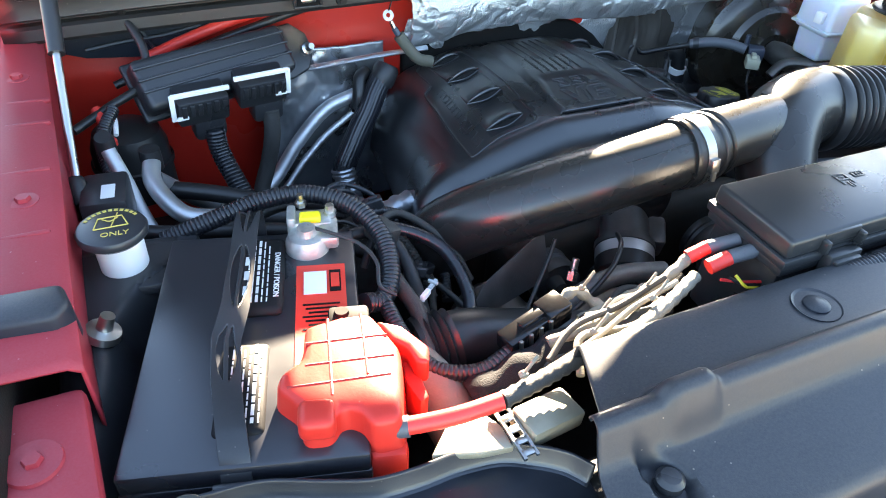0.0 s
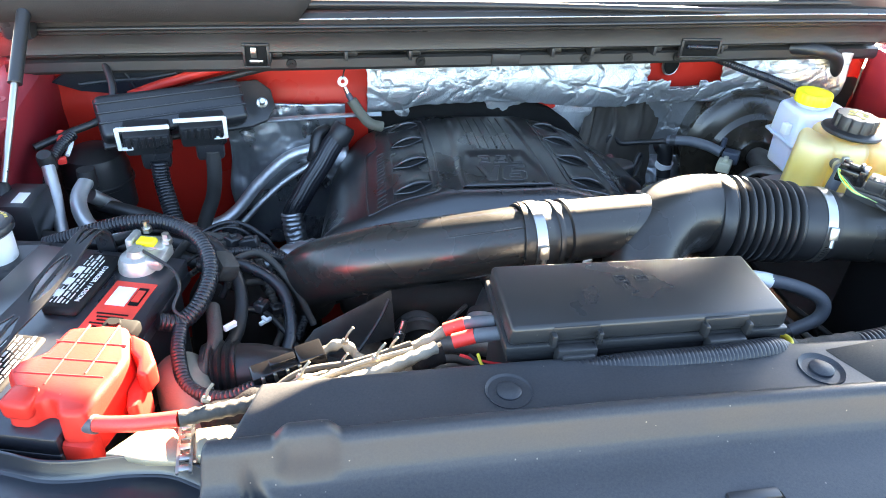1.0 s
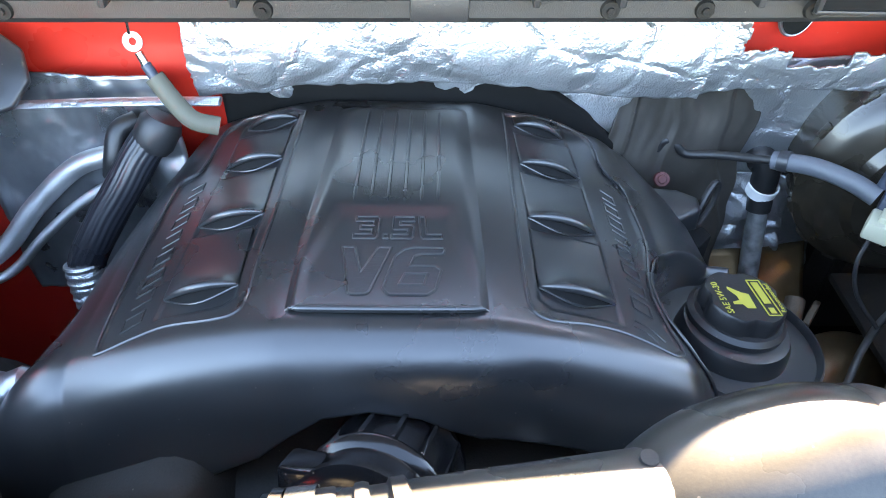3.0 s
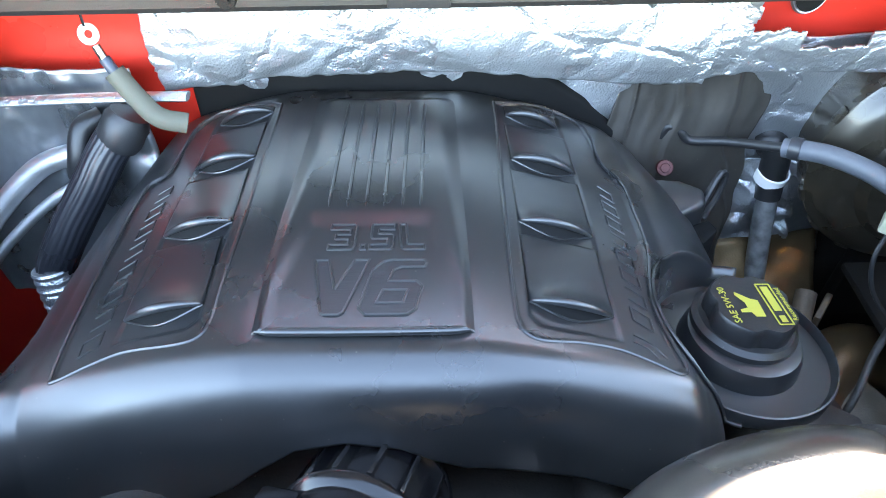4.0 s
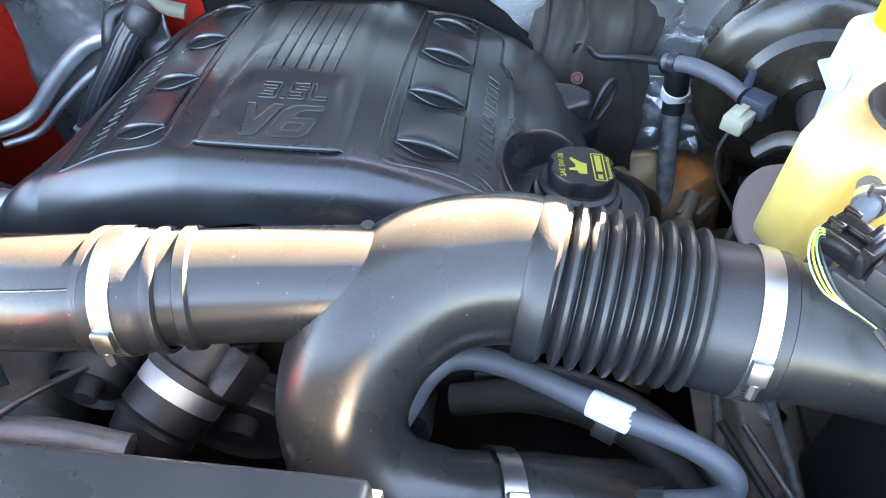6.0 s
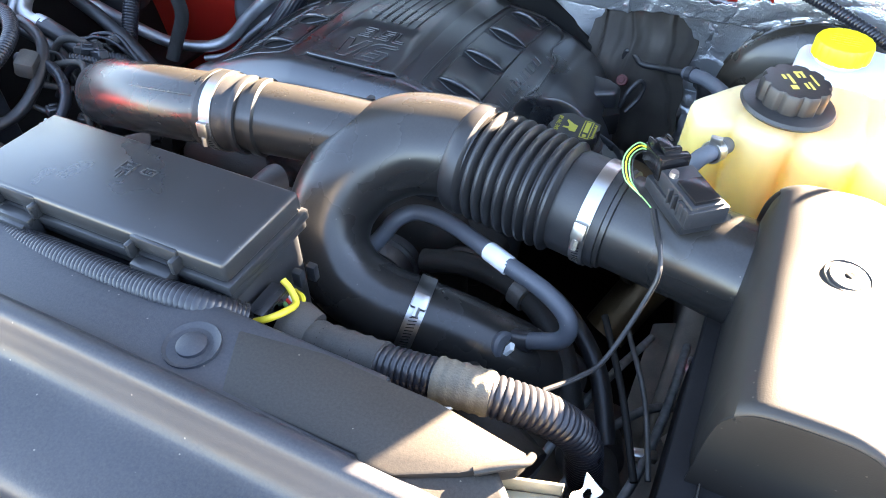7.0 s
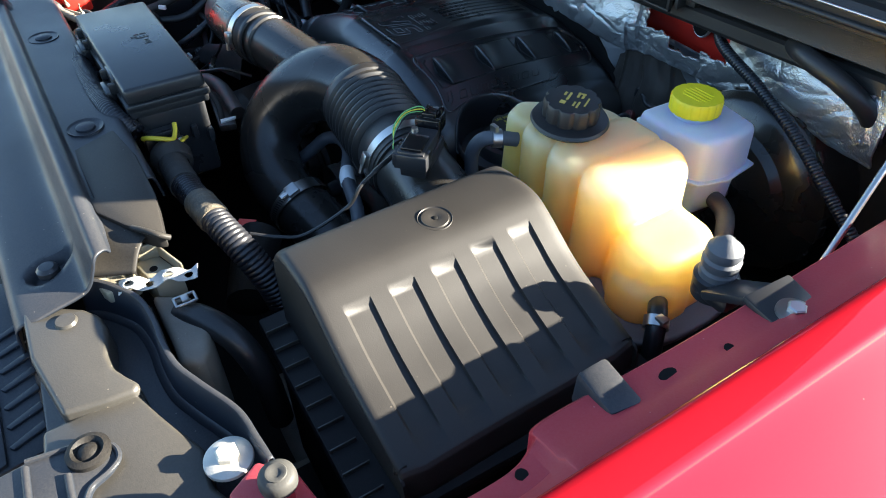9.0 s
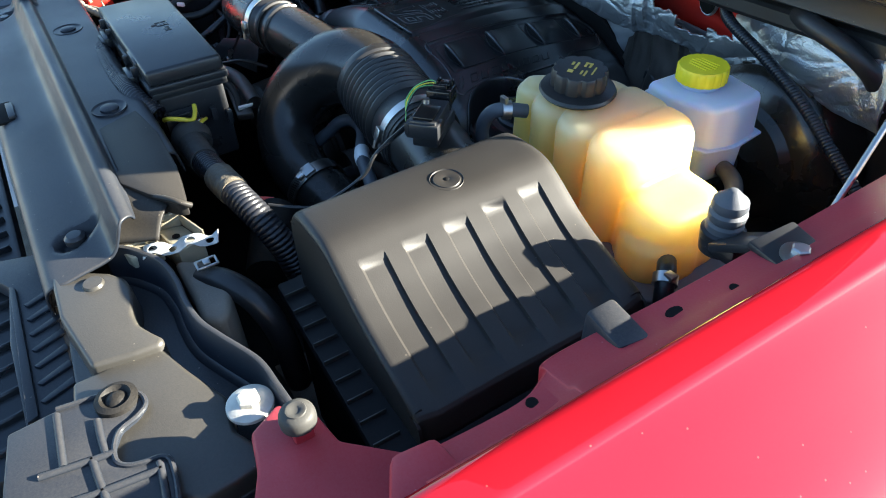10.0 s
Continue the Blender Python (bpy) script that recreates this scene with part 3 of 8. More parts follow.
def rail_mesh(side):
    """The flange on top of the inner fender: a stepped strip with a lip, notched towards the front."""
    outer, z0, edge, prof = RAIL[side]
    line = curve_points([(x, y, 0) for y, x in edge], 10)
    n = len(line) - 1
    k = len(prof) - 1

    def f(u, v):
        p = line[round(u * n)]
        a, h = prof[round(v * k)]
        return Vector((p.x + (outer - p.x) * a, p.y, z0 + h + rail_slope(side, p.y)))
    return sheet(f, n, k)


rail_l = part("fender_rail", rail_mesh(-1), RED_DUSTY, truck, "dusty red fender flange with bolts", thick=0.003)
rail_r = part("fender_rail", rail_mesh(1), RED_DUSTY, truck, "dusty red fender flange with bolts", thick=0.003)
for x, y in ((-0.84, 0.692), (-0.825, 0.392)):
    z = rail_z(-1, x, y)
    part("rail_bolt", merge(lathe([(0, 0.008), (0.007, 0.008), (0.008, 0.006), (0.008, 0.002)], 6, pose(x, y, z)), lathe([(0.016, 0.0), (0.015, 0.003), (0.006, 0.0035)], 24, pose(x, y, z))), RED_DUSTY, rail_l)
part("rail_bolt", merge(lathe([(0, 0.008), (0.007, 0.008), (0.008, 0.006), (0.008, 0.002)], 6, pose(-0.818, 0.07, 1.085)), lathe([(0.022, 0.0), (0.021, 0.003), (0.006, 0.0035)], 24, pose(-0.818, 0.07, 1.085))), RED_DUSTY, rail_l)
# Black discs painted as the dark inside the flange's holes.
for s, rail, x, y, w, h in ((-1, rail_l, -0.83, 0.521, 0.020, 0.014), (-1, rail_l, -0.822, 0.315, 0.026, 0.012), (-1, rail_l, -0.815, 0.205, 0.012, 0.008),
                            (1, rail_r, 0.945, 0.27, 0.010, 0.018), (1, rail_r, 0.950, 0.120, 0.010, 0.010), (1, rail_r, 0.955, 0.33, 0.009, 0.009)):
    z = rail_z(s, x, y)
    part("rail_hole", prism([(x + w / 2 * math.cos(a), y + h / 2 * math.sin(a)) for a in (2 * math.pi * k / 12 for k in range(12))], z - 0.004, z + 0.0007), FLAT_BLACK, rail)
for y in (0.62, 0.56, 0.45, 0.33, 0.24):
    part("rail_bead", box((-0.825, y, rail_z(-1, -0.825, y) + 0.001), (0.052, 0.007, 0.006), 0.0025), RED_DUSTY, rail_l)

# lower front step of the left flange and the front corner plate on the right
part("front_corner", prism([(-0.93, 0.14), (-0.782, 0.14), (-0.772, 0.02), (-0.752, -0.04), (-0.72, -0.09), (-0.93, -0.09)], 1.06, 1.085, 0.006), RED_DUSTY, truck)
part("front_corner", prism([(0.787, -0.030), (0.803, -0.060), (0.84, -0.068), (0.885, -0.090), (0.99, -0.16), (0.99, 0.08), (0.935, 0.08), (0.897, 0.046), (0.851, 0.0), (0.815, -0.005)], 1.074, 1.092, 0.004), RED_DUSTY, truck)
part("front_corner_riser", prism([(0.985, 0.05), (0.936, 0.045), (0.932, 0.01), (0.985, -0.02)], 1.08, 1.166, 0.006), RED_DUSTY, truck)


def fender_mesh(side):
    prof = [(0.000, 1.150), (0.001, 1.192), (0.005, 1.200), (0.016, 1.2025), (0.030, 1.2035), (0.0335, 1.2025), (0.040, 1.1970), (0.080, 1.171), (0.130, 1.135), (0.160, 1.10), (0.176, 1.06), (0.185, 0.95), (0.19, 0.80)]
    pts = curve_points([(a, 0, b) for a, b in prof], 4)
    n = len(pts) - 1
    x0 = 0.989 if side > 0 else -0.905

    def f(u, v):
        y = -0.35 + 1.45 * u
        p = pts[round(v * n)]
        fall = 0.25 * max(0.0, 0.02 - y) ** 1.6
        lift = 0.02 * (y - 0.2) - (0.02 if side < 0 else 0)
        return Vector((x0 + side * (p.x + 0.02 * (u - 0.5)), y, p.z - fall + lift * 0.8))
    return sheet(f, 60, n)


part("fender", fender_mesh(1), RED_GLOSS, truck, "glossy metallic red outer fender", thick=0.004)
part("fender", fender_mesh(-1), RED_GLOSS, truck, "glossy metallic red outer fender", thick=0.004)
for s, x in ((-1, -0.80), (1, 0.925)):
    part("inner_fender", box((x + s * 0.05, 0.38, 0.73), (0.03, 1.2, 0.76), 0.01), DARK, truck)
for x in (-0.80, 0.80):
    part("wheel_arch", box((x, 0.36, 0.772), (0.38, 0.95, 0.012), 0.004), DARK, truck, "black wheel arch liner")
part("undertray", box((0.03, 0.35, 0.36), (1.95, 1.5, 0.03), 0.01), DARK, truck, "grimy black tray under the engine")
part("radiator_support", box((0.04, -0.12, 0.70), (1.7, 0.14, 0.68), 0.02), DARK, truck)
part("front_bumper_beam", box((0.04, -0.33, 0.86), (1.7, 0.12, 0.25), 0.05), BLACK, truck)


# ---- insulation foil on the firewall ----
def foil_bottom(x):
    xs = [-0.215, -0.157, -0.098, -0.023, 0.034, 0.12, 0.231, 0.297, 0.355, 0.41, 0.465, 0.53, 0.60, 0.70, 0.80]
    zs = [1.046, 1.049, 1.062, 1.066, 1.068, 1.066, 1.056, 1.054, 1.056, 1.060, 1.062, 1.062, 1.068, 1.075, 1.08]
    return float(np.interp(x, xs, zs))


def foil_patch(x, z):
    """The cut-out where bare red metal and its hole show."""
    edge = 0.006 * noise.noise((x * 60, z * 60, 3))
    return z > 1.112 + edge and 0.375 < x + edge < 0.545 or z > 1.095 + edge and 0.428 < x < 0.497


def foil_mesh():
    def f(u, v):
        x = -0.218 + 1.03 * u
        zb = foil_bottom(x)
        z = zb + (1.185 - zb) * v
        crumple = 0.004 * noise.noise((x * 7, z * 10, 0)) - 0.0034 * max(0, 1 - 7 * abs(noise.noise((x * 6 + z * 7, z * 9 - x * 4, 5)))) - 0.0016 * max(0, 1 - 7 * abs(noise.noise((x * 15 - z * 9, z * 19, 9)))) + 0.0012 * abs(noise.noise((x * 40, z * 44, 2)))
        belly = 0.018 * math.sin(math.pi * min(v * 1.15, 1)) * (1 if x < 0.36 else 0.5)
        y = 0.835 - belly - crumple + (0.006 * (1 - v) if x > 0.34 else 0.012 * (v - 0.4))
        y -= 0.16 * max(0, x - 0.56)
        ragged = 0.004 * noise.noise((x * 45, 2, 2)) * (1 - v)
        return Vector((x + (0.005 * noise.noise((z * 60, 0, 0)) if u == 0 else 0), y, z + ragged))

    def keep(u, v):
        x = -0.218 + 1.03 * u
        zb = foil_bottom(x)
        return not foil_patch(x, zb + (1.185 - zb) * v)
    return sheet(f, 460, 62, keep)


insulation = thing("firewall_insulation", (0.2, 0.84, 0.70), "crinkled silver foil insulation on the red firewall", "insulation")
part("upper_foil", foil_mesh(), FOIL, insulation, sharp=60, thick=0.003)
part("panel_hole", lathe([(0.021, 0.002), (0.0225, 0.003), (0.0245, 0.0), (0.021, -0.004), (0.0, -0.004)], 28, pose(0.448, 0.884, 1.133, 90) @ Matrix.Diagonal((0.85, 1.15, 1, 1))), ALU, truck)
# Black disc for the dark inside the hole.
part("panel_hole_core", lathe([(0, 0.0), (0.0205, 0.0)], 28, pose(0.448, 0.8795, 1.133, 90) @ Matrix.Diagonal((0.85, 1.15, 1, 1))), FLAT_BLACK, truck)


def lower_foil_mesh(x0, x1, z0, z1, y, seed, lean=0.0):
    def f(u, v):
        x, z = x0 + (x1 - x0) * u, z0 + (z1 - z0) * v
        c = 0.010 * noise.noise((x * 9, z * 9, seed)) + 0.005 * abs(noise.noise((x * 28, z * 22, seed + 3))) + 0.002 * abs(noise.noise((x * 80, z * 60, seed)))
        return Vector((x + 0.02 * noise.noise((z * 12, seed, 0)) * (u in (0, 1)), y - c + lean * (1 - v), z))
    return sheet(f, 70, 70)


for args, lab in (((-0.50, -0.26, 0.74, 1.055, 0.862, 4, -0.03), "crumpled silver foil behind the coolant pipes"),
                  ((-0.20, 0.62, 0.68, 1.080, 0.886, 7, 0.035), "crumpled silver foil behind the brake booster")):
    part("lower_foil", lower_foil_mesh(*args), DULL_FOIL if args[0] < -0.3 else FOIL, insulation, lab, sharp=60, thick=0.002)
def foil_fold(u, v):
    """A loose flap, creased into hard facets."""
    x, z = 0.420 + 0.135 * u - 0.02 * v, 0.745 + 0.165 * v
    c = 0.020 * abs(noise.noise((x * 22, z * 20, 31))) + 0.010 * abs(noise.noise((x * 45 + z * 20, z * 40, 33)))
    return Vector((x + 0.008 * noise.noise((z * 30, x * 9, 1)), 0.893 - c + 0.006 * (1 - v), z))


part("foil_flap", sheet(foil_fold, 44, 48), FOIL, insulation, "loose crumpled foil flap", sharp=24, thick=0.0015)
part("heat_blanket", sheet(lambda u, v: Vector((0.225 + 0.06 * v + (0.165 + 0.012 * noise.noise((v * 7, 3, 1))) * u + 0.06 * (1 - v) * u, 0.892 - 0.006 * math.sin(3.1 * u) - 0.04 * (1 - v) ** 2 - 0.004 * max(0, 1 - 12 * abs(noise.noise((u * 3.2 + v * 0.8, v * 1.3, 4)))) - 0.0015 * noise.noise((u * 14, v * 9, 6)), 0.70 + 0.37 * v)), 110, 90), BLANKET, insulation, "smooth brownish foil heat blanket", sharp=60, thick=0.002)
part("bronze_sheet", sheet(lambda u, v: Vector((0.34 + 0.26 * u, 0.900 - 0.10 * (1 - v) - 0.02 * math.sin(math.pi * u), 0.66 + 0.12 * v + 0.006 * noise.noise((u * 6, v * 4, 8)))), 30, 16), BRONZE, insulation, "brown heat shield sheet below the foil", thick=0.002)
part("foil_lip", tube([(-0.62, 0.845, 1.012), (-0.45, 0.83, 1.030), (-0.30, 0.822, 1.043), (-0.19, 0.815, 1.050)], 0.008, 8, 10, squash=0.5), FOIL, insulation, "folded silver foil edge", sharp=60)


# Black boxes added over the red firewall to darken its right end.
part("darkening_panel", box((0.80, 0.900, 0.85), (0.26, 0.03, 0.50), 0.01), DARK, truck)
part("darkening_panel", box((0.78, 0.925, 0.66), (0.30, 0.03, 0.68), 0.01), DARK, truck, "black panel added to darken the lower firewall")


# ---- engine ----
def ease(a, b, x):
    k = min(max((x - a) / (b - a), 0.0), 1.0)
    return k * k * (3 - 2 * k)


def cover_z(x, y):
    """Height of the cover's top: a crown across, falling away towards the firewall."""
    return 1.041 - 0.047 * min(max(0, (abs(x - 0.003) - 0.085) / 0.16), 1.4) ** 1.35 - 0.35 * max(0, y - 0.62) ** 2


FRONT_X = [-0.34, -0.14, -0.095, -0.070, -0.045, -0.01, 0.03, 0.055, 0.078, 0.17, 0.24, 0.32]
FRONT_DROP = [0.124, 0.118, 0.100, 0.078, 0.060, 0.054, 0.060, 0.072, 0.080, 0.080, 0.090, 0.11]
PANEL_L = [(-0.104, 0.846), (-0.103, 0.78), (-0.105, 0.66), (-0.111, 0.575), (-0.112, 0.535), (-0.119, 0.520), (-0.137, 0.517), (-0.176, 0.520), (-0.204, 0.515), (-0.231, 0.508), (-0.237, 0.513),
           (-0.238, 0.55), (-0.236, 0.60), (-0.231, 0.67), (-0.226, 0.735), (-0.206, 0.756), (-0.202, 0.835), (-0.188, 0.858), (-0.172, 0.866), (-0.125, 0.860)]
PANEL_R = [(0.126, 0.858), (0.124, 0.80), (0.119, 0.70), (0.117, 0.60), (0.117, 0.540), (0.121, 0.523), (0.134, 0.516), (0.165, 0.520), (0.195, 0.521), (0.222, 0.516), (0.246, 0.510), (0.254, 0.518),
           (0.2475, 0.542), (0.2415, 0.580), (0.2480, 0.620), (0.255, 0.655), (0.254, 0.708), (0.252, 0.750), (0.235, 0.782), (0.236, 0.834), (0.228, 0.862), (0.203, 0.876), (0.170, 0.878)]
STRIP_L = [(-0.111, 0.852), (-0.116, 0.66), (-0.122, 0.540), (-0.132, 0.531), (-0.193, 0.531), (-0.184, 0.64), (-0.178, 0.74), (-0.178, 0.850)]
STRIP_R = [(0.134, 0.862), (0.129, 0.66), (0.126, 0.540), (0.136, 0.530), (0.204, 0.530), (0.202, 0.64), (0.202, 0.74), (0.202, 0.868)]


def inside(X, Y, poly):
    """Signed distance to a closed outline, positive within, for arrays of points."""
    best, odd = np.full(X.shape, 9.0), np.zeros(X.shape, bool)
    for (x0, y0), (x1, y1) in zip(poly, poly[1:] + poly[:1]):
        dx, dy = x1 - x0, y1 - y0
        k = np.clip(((X - x0) * dx + (Y - y0) * dy) / (dx * dx + dy * dy), 0, 1)
        best = np.minimum(best, np.hypot(X - x0 - k * dx, Y - y0 - k * dy))
        odd ^= ((y0 > Y) != (y1 > Y)) & (X < dx * (Y - y0) / (dy if abs(dy) > 1e-9 else 1e-9) + x0)
    return np.where(odd, best, -best)


def cover_side(y):
    """Where the right flank begins to fall, and how far it reaches."""
    return 0.252 - 0.03 * (y - 0.5), 0.055 + 0.066 * ease(0.60, 0.69, y) - 0.030 * ease(0.75, 0.88, y)


def cover_top(x, y):
    e, w = cover_side(y)
    side, front = min(max((x - e) / w, 0), 1), min(max((0.512 - y) / 0.065, 0), 1)
    return cover_z(min(x, 0.27), y) - 0.13 * (1 - math.sqrt(1 - side * side)) - 0.125 * (1 - math.sqrt(1 - front * front))


def cover_point(u, v):
    a, s = abs(u * 2 - 1), (1 if u > 0.5 else -1)
    if v < 0.22:
        th = (0.22 - v) / 0.22 * math.pi / 2
        xs = (u * 2 - 1) * 0.34
        th *= math.acos(max(0.0, 1 - float(np.interp(xs, FRONT_X, FRONT_DROP)) / 0.125)) / (math.pi / 2)
        y, dy = 0.512 - 0.065 * math.sin(th), 1 - math.cos(th)
    elif v > 0.88:
        th = (v - 0.88) / 0.12 * math.pi / 2
        y, dy = 0.868 + 0.05 * math.sin(th), -1 + math.cos(th)
    else:
        y, dy = 0.512 + 0.356 * (v - 0.22) / 0.66, 0
    e = (0.240 - 0.11 * (y - 0.5) + 0.022 * ease(0.60, 0.45, y)) if s < 0 else cover_side(y)[0]
    if a < 0.74:
        x, dx = s * e * a / 0.74, 0
    else:
        th = (a - 0.74) / 0.26 * math.pi / 2
        x, dx = s * (e + (0.095 if s < 0 else cover_side(y)[1]) * math.sin(th)), 1 - math.cos(th)
    z = cover_z(max(min(x, 0.27), -0.26), y) - 0.13 * dx
    if dy > 0:
        z -= 0.125 * dy
    else:
        z += 0.09 * dy
    return Vector((x, y, z))


BOWL = Vector((0.335, 0.582))


def cover_mesh():
    """The shell, with both side panels and their louvre strips pressed in."""
    bm = sheet(cover_point, 400, 280)
    P = np.array([v.co[:] for v in bm.verts])
    low = np.zeros(len(P))
    for poly, depth, soft in ((PANEL_L, 0.0028, 0.003), (PANEL_R, 0.0028, 0.003), (STRIP_L, 0.0022, 0.004), (STRIP_R, 0.0022, 0.004)):
        k = np.clip(inside(P[:, 0], P[:, 1], poly) / soft, 0, 1)
        low += depth * k * k * (3 - 2 * k)
    for v, d in zip(bm.verts, low):
        v.co.z -= d
    # the round opening of the oil filler
    for v in list(bm.verts):
        d = Vector((v.co.x - BOWL.x, v.co.y - BOWL.y))
        if v.co.z > 0.87 and 0.0890 < d.length < 0.0930:
            d = d.normalized() * 0.0920
            v.co.x, v.co.y = BOWL.x + d.x, BOWL.y + d.y
        elif v.co.z > 0.87 and d.length <= 0.0890:
            bm.verts.remove(v)
    return bm


engine_cover = thing("engine_cover", (0, 0.68, 0.95), "matte black plastic engine cover with vents", "engine cover")
part("shell", cover_mesh(), COVER, engine_cover, sharp=70, thick=0.004)


def badge_height(x, y):
    """Raised middle panel with soft shoulders; its front third is a sunken, more level field."""
    half = 0.0795 - 0.006 * ease(0.52, 0.85, y)
    w = abs(x - 0.003 - 0.006 * ease(0.52, 0.85, y))
    top = 0.0072 * ease(0, 0.011 + 0.012 * ease(0.55, 0.75, y), half + 0.004 - w) * ease(0.8605, 0.835, y)
    field = 0.056 + 0.020 * ease(0.636, 0.535, y)
    sunk = (0.0012 + 0.0030 * (y - 0.517) / 0.12) * ease(0.650, 0.622, y) * ease(field + 0.004, field - 0.010, w)
    return cover_z(0.003, y) + top - sunk - (0.047 * max(0, (w - 0.082) / 0.16) ** 1.35) - 0.0008


def badge_mesh():
    def f(u, v):
        y = 0.5165 + 0.345 * v
        x = 0.003 + 0.006 * ease(0.52, 0.85, y) + (u * 2 - 1) * 0.0845
        return Vector((x, y, badge_height(x, y)))
    return sheet(f, 110, 170)


badge = part("badge_panel", badge_mesh(), COVER, engine_cover, sharp=60, thick=0.002)
part("front_lip", tube([(-0.075, 0.5172, 1.0440), (-0.05, 0.5160, 1.0446), (0.003, 0.5155, 1.0448), (0.056, 0.5160, 1.0446), (0.081, 0.5172, 1.0440)], lambda s: 0.0033 * min(1, 0.35 + 12 * min(s, 1 - s)), 14, 10), COVER, badge)
for k in range(6):
    xa, xb = -0.033 + 0.0156 * k, -0.029 + 0.0158 * k
    part("rib", tube([(xa + (xb - xa) * q / 8, 0.649 + 0.181 * q / 8, badge_height(xa + (xb - xa) * q / 8, 0.649 + 0.181 * q / 8) + 0.0002) for q in range(9)], lambda s: 0.0017 * min(1, 0.3 + 20 * min(s, 1 - s)), 8, 3), COVER, badge)

# squared letters, each a raised field inside a rounded bead
GLYPH = {"3": [(0.06, 1), (0.93, 1), (1, 0.9), (0.93, 0.1), (0.84, 0), (0, 0), (0, 0.2), (0.70, 0.2), (0.72, 0.41), (0.24, 0.41), (0.25, 0.6), (0.76, 0.6), (0.78, 0.8), (0.05, 0.8)],
         ".": [(0, 0.2), (0.2, 0.2), (0.2, 0), (0, 0)],
         "5": [(0.08, 1), (1, 1), (0.98, 0.8), (0.36, 0.8), (0.34, 0.62), (0.90, 0.62), (0.97, 0.53), (0.92, 0.1), (0.83, 0), (0, 0), (0, 0.2), (0.68, 0.2), (0.71, 0.42), (0.10, 0.42), (0.04, 0.5)],
         "L": [(0.0, 1), (0.26, 1), (0.34, 0.2), (1, 0.2), (1, 0), (0.18, 0), (0.09, 0.1)],
         "V": [(0, 1), (0.25, 1), (0.41, 0.45), (0.73, 1), (1, 1), (0.60, 0.04), (0.52, 0), (0.28, 0), (0.20, 0.04)],
         "6": [(0.48, 1), (0.97, 1), (1, 0.93), (0.96, 0.86), (0.60, 0.86), (0.49, 0.80), (0.42, 0.59), (0.84, 0.59), (0.93, 0.50), (0.83, 0.10), (0.70, 0), (0.10, 0), (0, 0.12), (0.17, 0.80), (0.32, 0.96)]}
HOLE_6 = [(0.34, 0.43), (0.71, 0.43), (0.64, 0.20), (0.25, 0.20)]


def glyph(ch, x0, y0, w, h, r, fill):
    """One letter: bead outlines that follow the field they stand on, and a brushed face."""
    loops = [GLYPH[ch]] + ([HOLE_6] if ch == "6" else [])
    beads = []
    for loop in loops:
        pts = [(x0 + w * a, y0 + h * b) for a, b in loop]
        pts = [(x, y, badge_height(x, y) + 0.0006) for x, y in pts]
        beads += [tube([a, b], r, 8, 1) for a, b in zip(pts, pts[1:] + pts[:1])]
        beads += [lathe([(0, r), (r * 0.7, r * 0.7), (r, 0)], 8, Matrix.Translation(p)) for p in pts]
    letter = part("lettering", merge(*beads), COVER, badge, "raised outlined character")
    if fill:
        zc = badge_height(x0 + w / 2, y0 + h / 2)
        tilt = (badge_height(x0 + w / 2, y0 + h) - badge_height(x0 + w / 2, y0)) / h
        pts = [(x0 + w * a, y0 + h * b) for a, b in GLYPH[ch]]
        face = prism(pts, zc, zc + 0.0006)
        for v in face.verts:
            v.co.z += tilt * (v.co.y - y0 - h / 2)
        part("letter_face", face, BRUSHED, letter)


for ch, x0, y0, w, h in (("3", -0.030, 0.599, 0.0225, 0.030), (".", -0.004, 0.599, 0.022, 0.030), ("5", 0.0035, 0.599, 0.0205, 0.030), ("L", 0.0275, 0.599, 0.0205, 0.030)):
    glyph(ch, x0, y0, w, h, 0.0011, False)
for ch, x0, w in (("V", -0.038, 0.042), ("6", -0.0015, 0.0515)):
    glyph(ch, x0, 0.530, w, 0.057, 0.0012, True)


def bead(points):
    """The rolled edge of a side panel."""
    pts = [(x, y, cover_z(x, y) - 0.0004 - 0.125 * (1 - math.sqrt(1 - (max(0, 0.512 - y) / 0.065) ** 2))) for x, y in points]
    part("panel_edge", tube(pts + pts[:1], 0.0019, 8, 5), COVER, engine_cover)


bead(PANEL_L)
bead(PANEL_R)


def louvre_mesh(x0, x1, y0, y1):
    """A shingle that swells towards an arched lip and rolls over at its front."""
    def f(u, v):
        x = x0 + (x1 - x0) * u
        arch = max(math.sin(math.pi * u), 0) ** 0.75
        if v < 0.8:
            k = v / 0.8
            y = y1 + (y0 - 0.006 * arch - y1) * k
            return Vector((x, y, cover_z(x, y) - 0.0043 + 0.0012 * math.sin(math.pi * u) * k + 0.0140 * arch * k ** 5))
        th = (v - 0.8) / 0.2 * 2.4
        y = y0 - 0.006 * arch
        r = 0.0030 * arch
        return Vector((x, y - r * math.sin(th), cover_z(x, y) - 0.0043 + 0.0012 * math.sin(math.pi * u) + 0.0140 * arch - r * (1 - math.cos(th))))
    return sheet(f, 28, 40)


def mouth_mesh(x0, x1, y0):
    """A black sheet painting the shade under the lip, leaning back into the panel."""
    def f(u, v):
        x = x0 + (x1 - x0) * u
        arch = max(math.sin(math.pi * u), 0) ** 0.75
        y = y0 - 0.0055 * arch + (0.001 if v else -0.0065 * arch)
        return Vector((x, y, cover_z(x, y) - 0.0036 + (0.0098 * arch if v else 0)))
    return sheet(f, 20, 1)


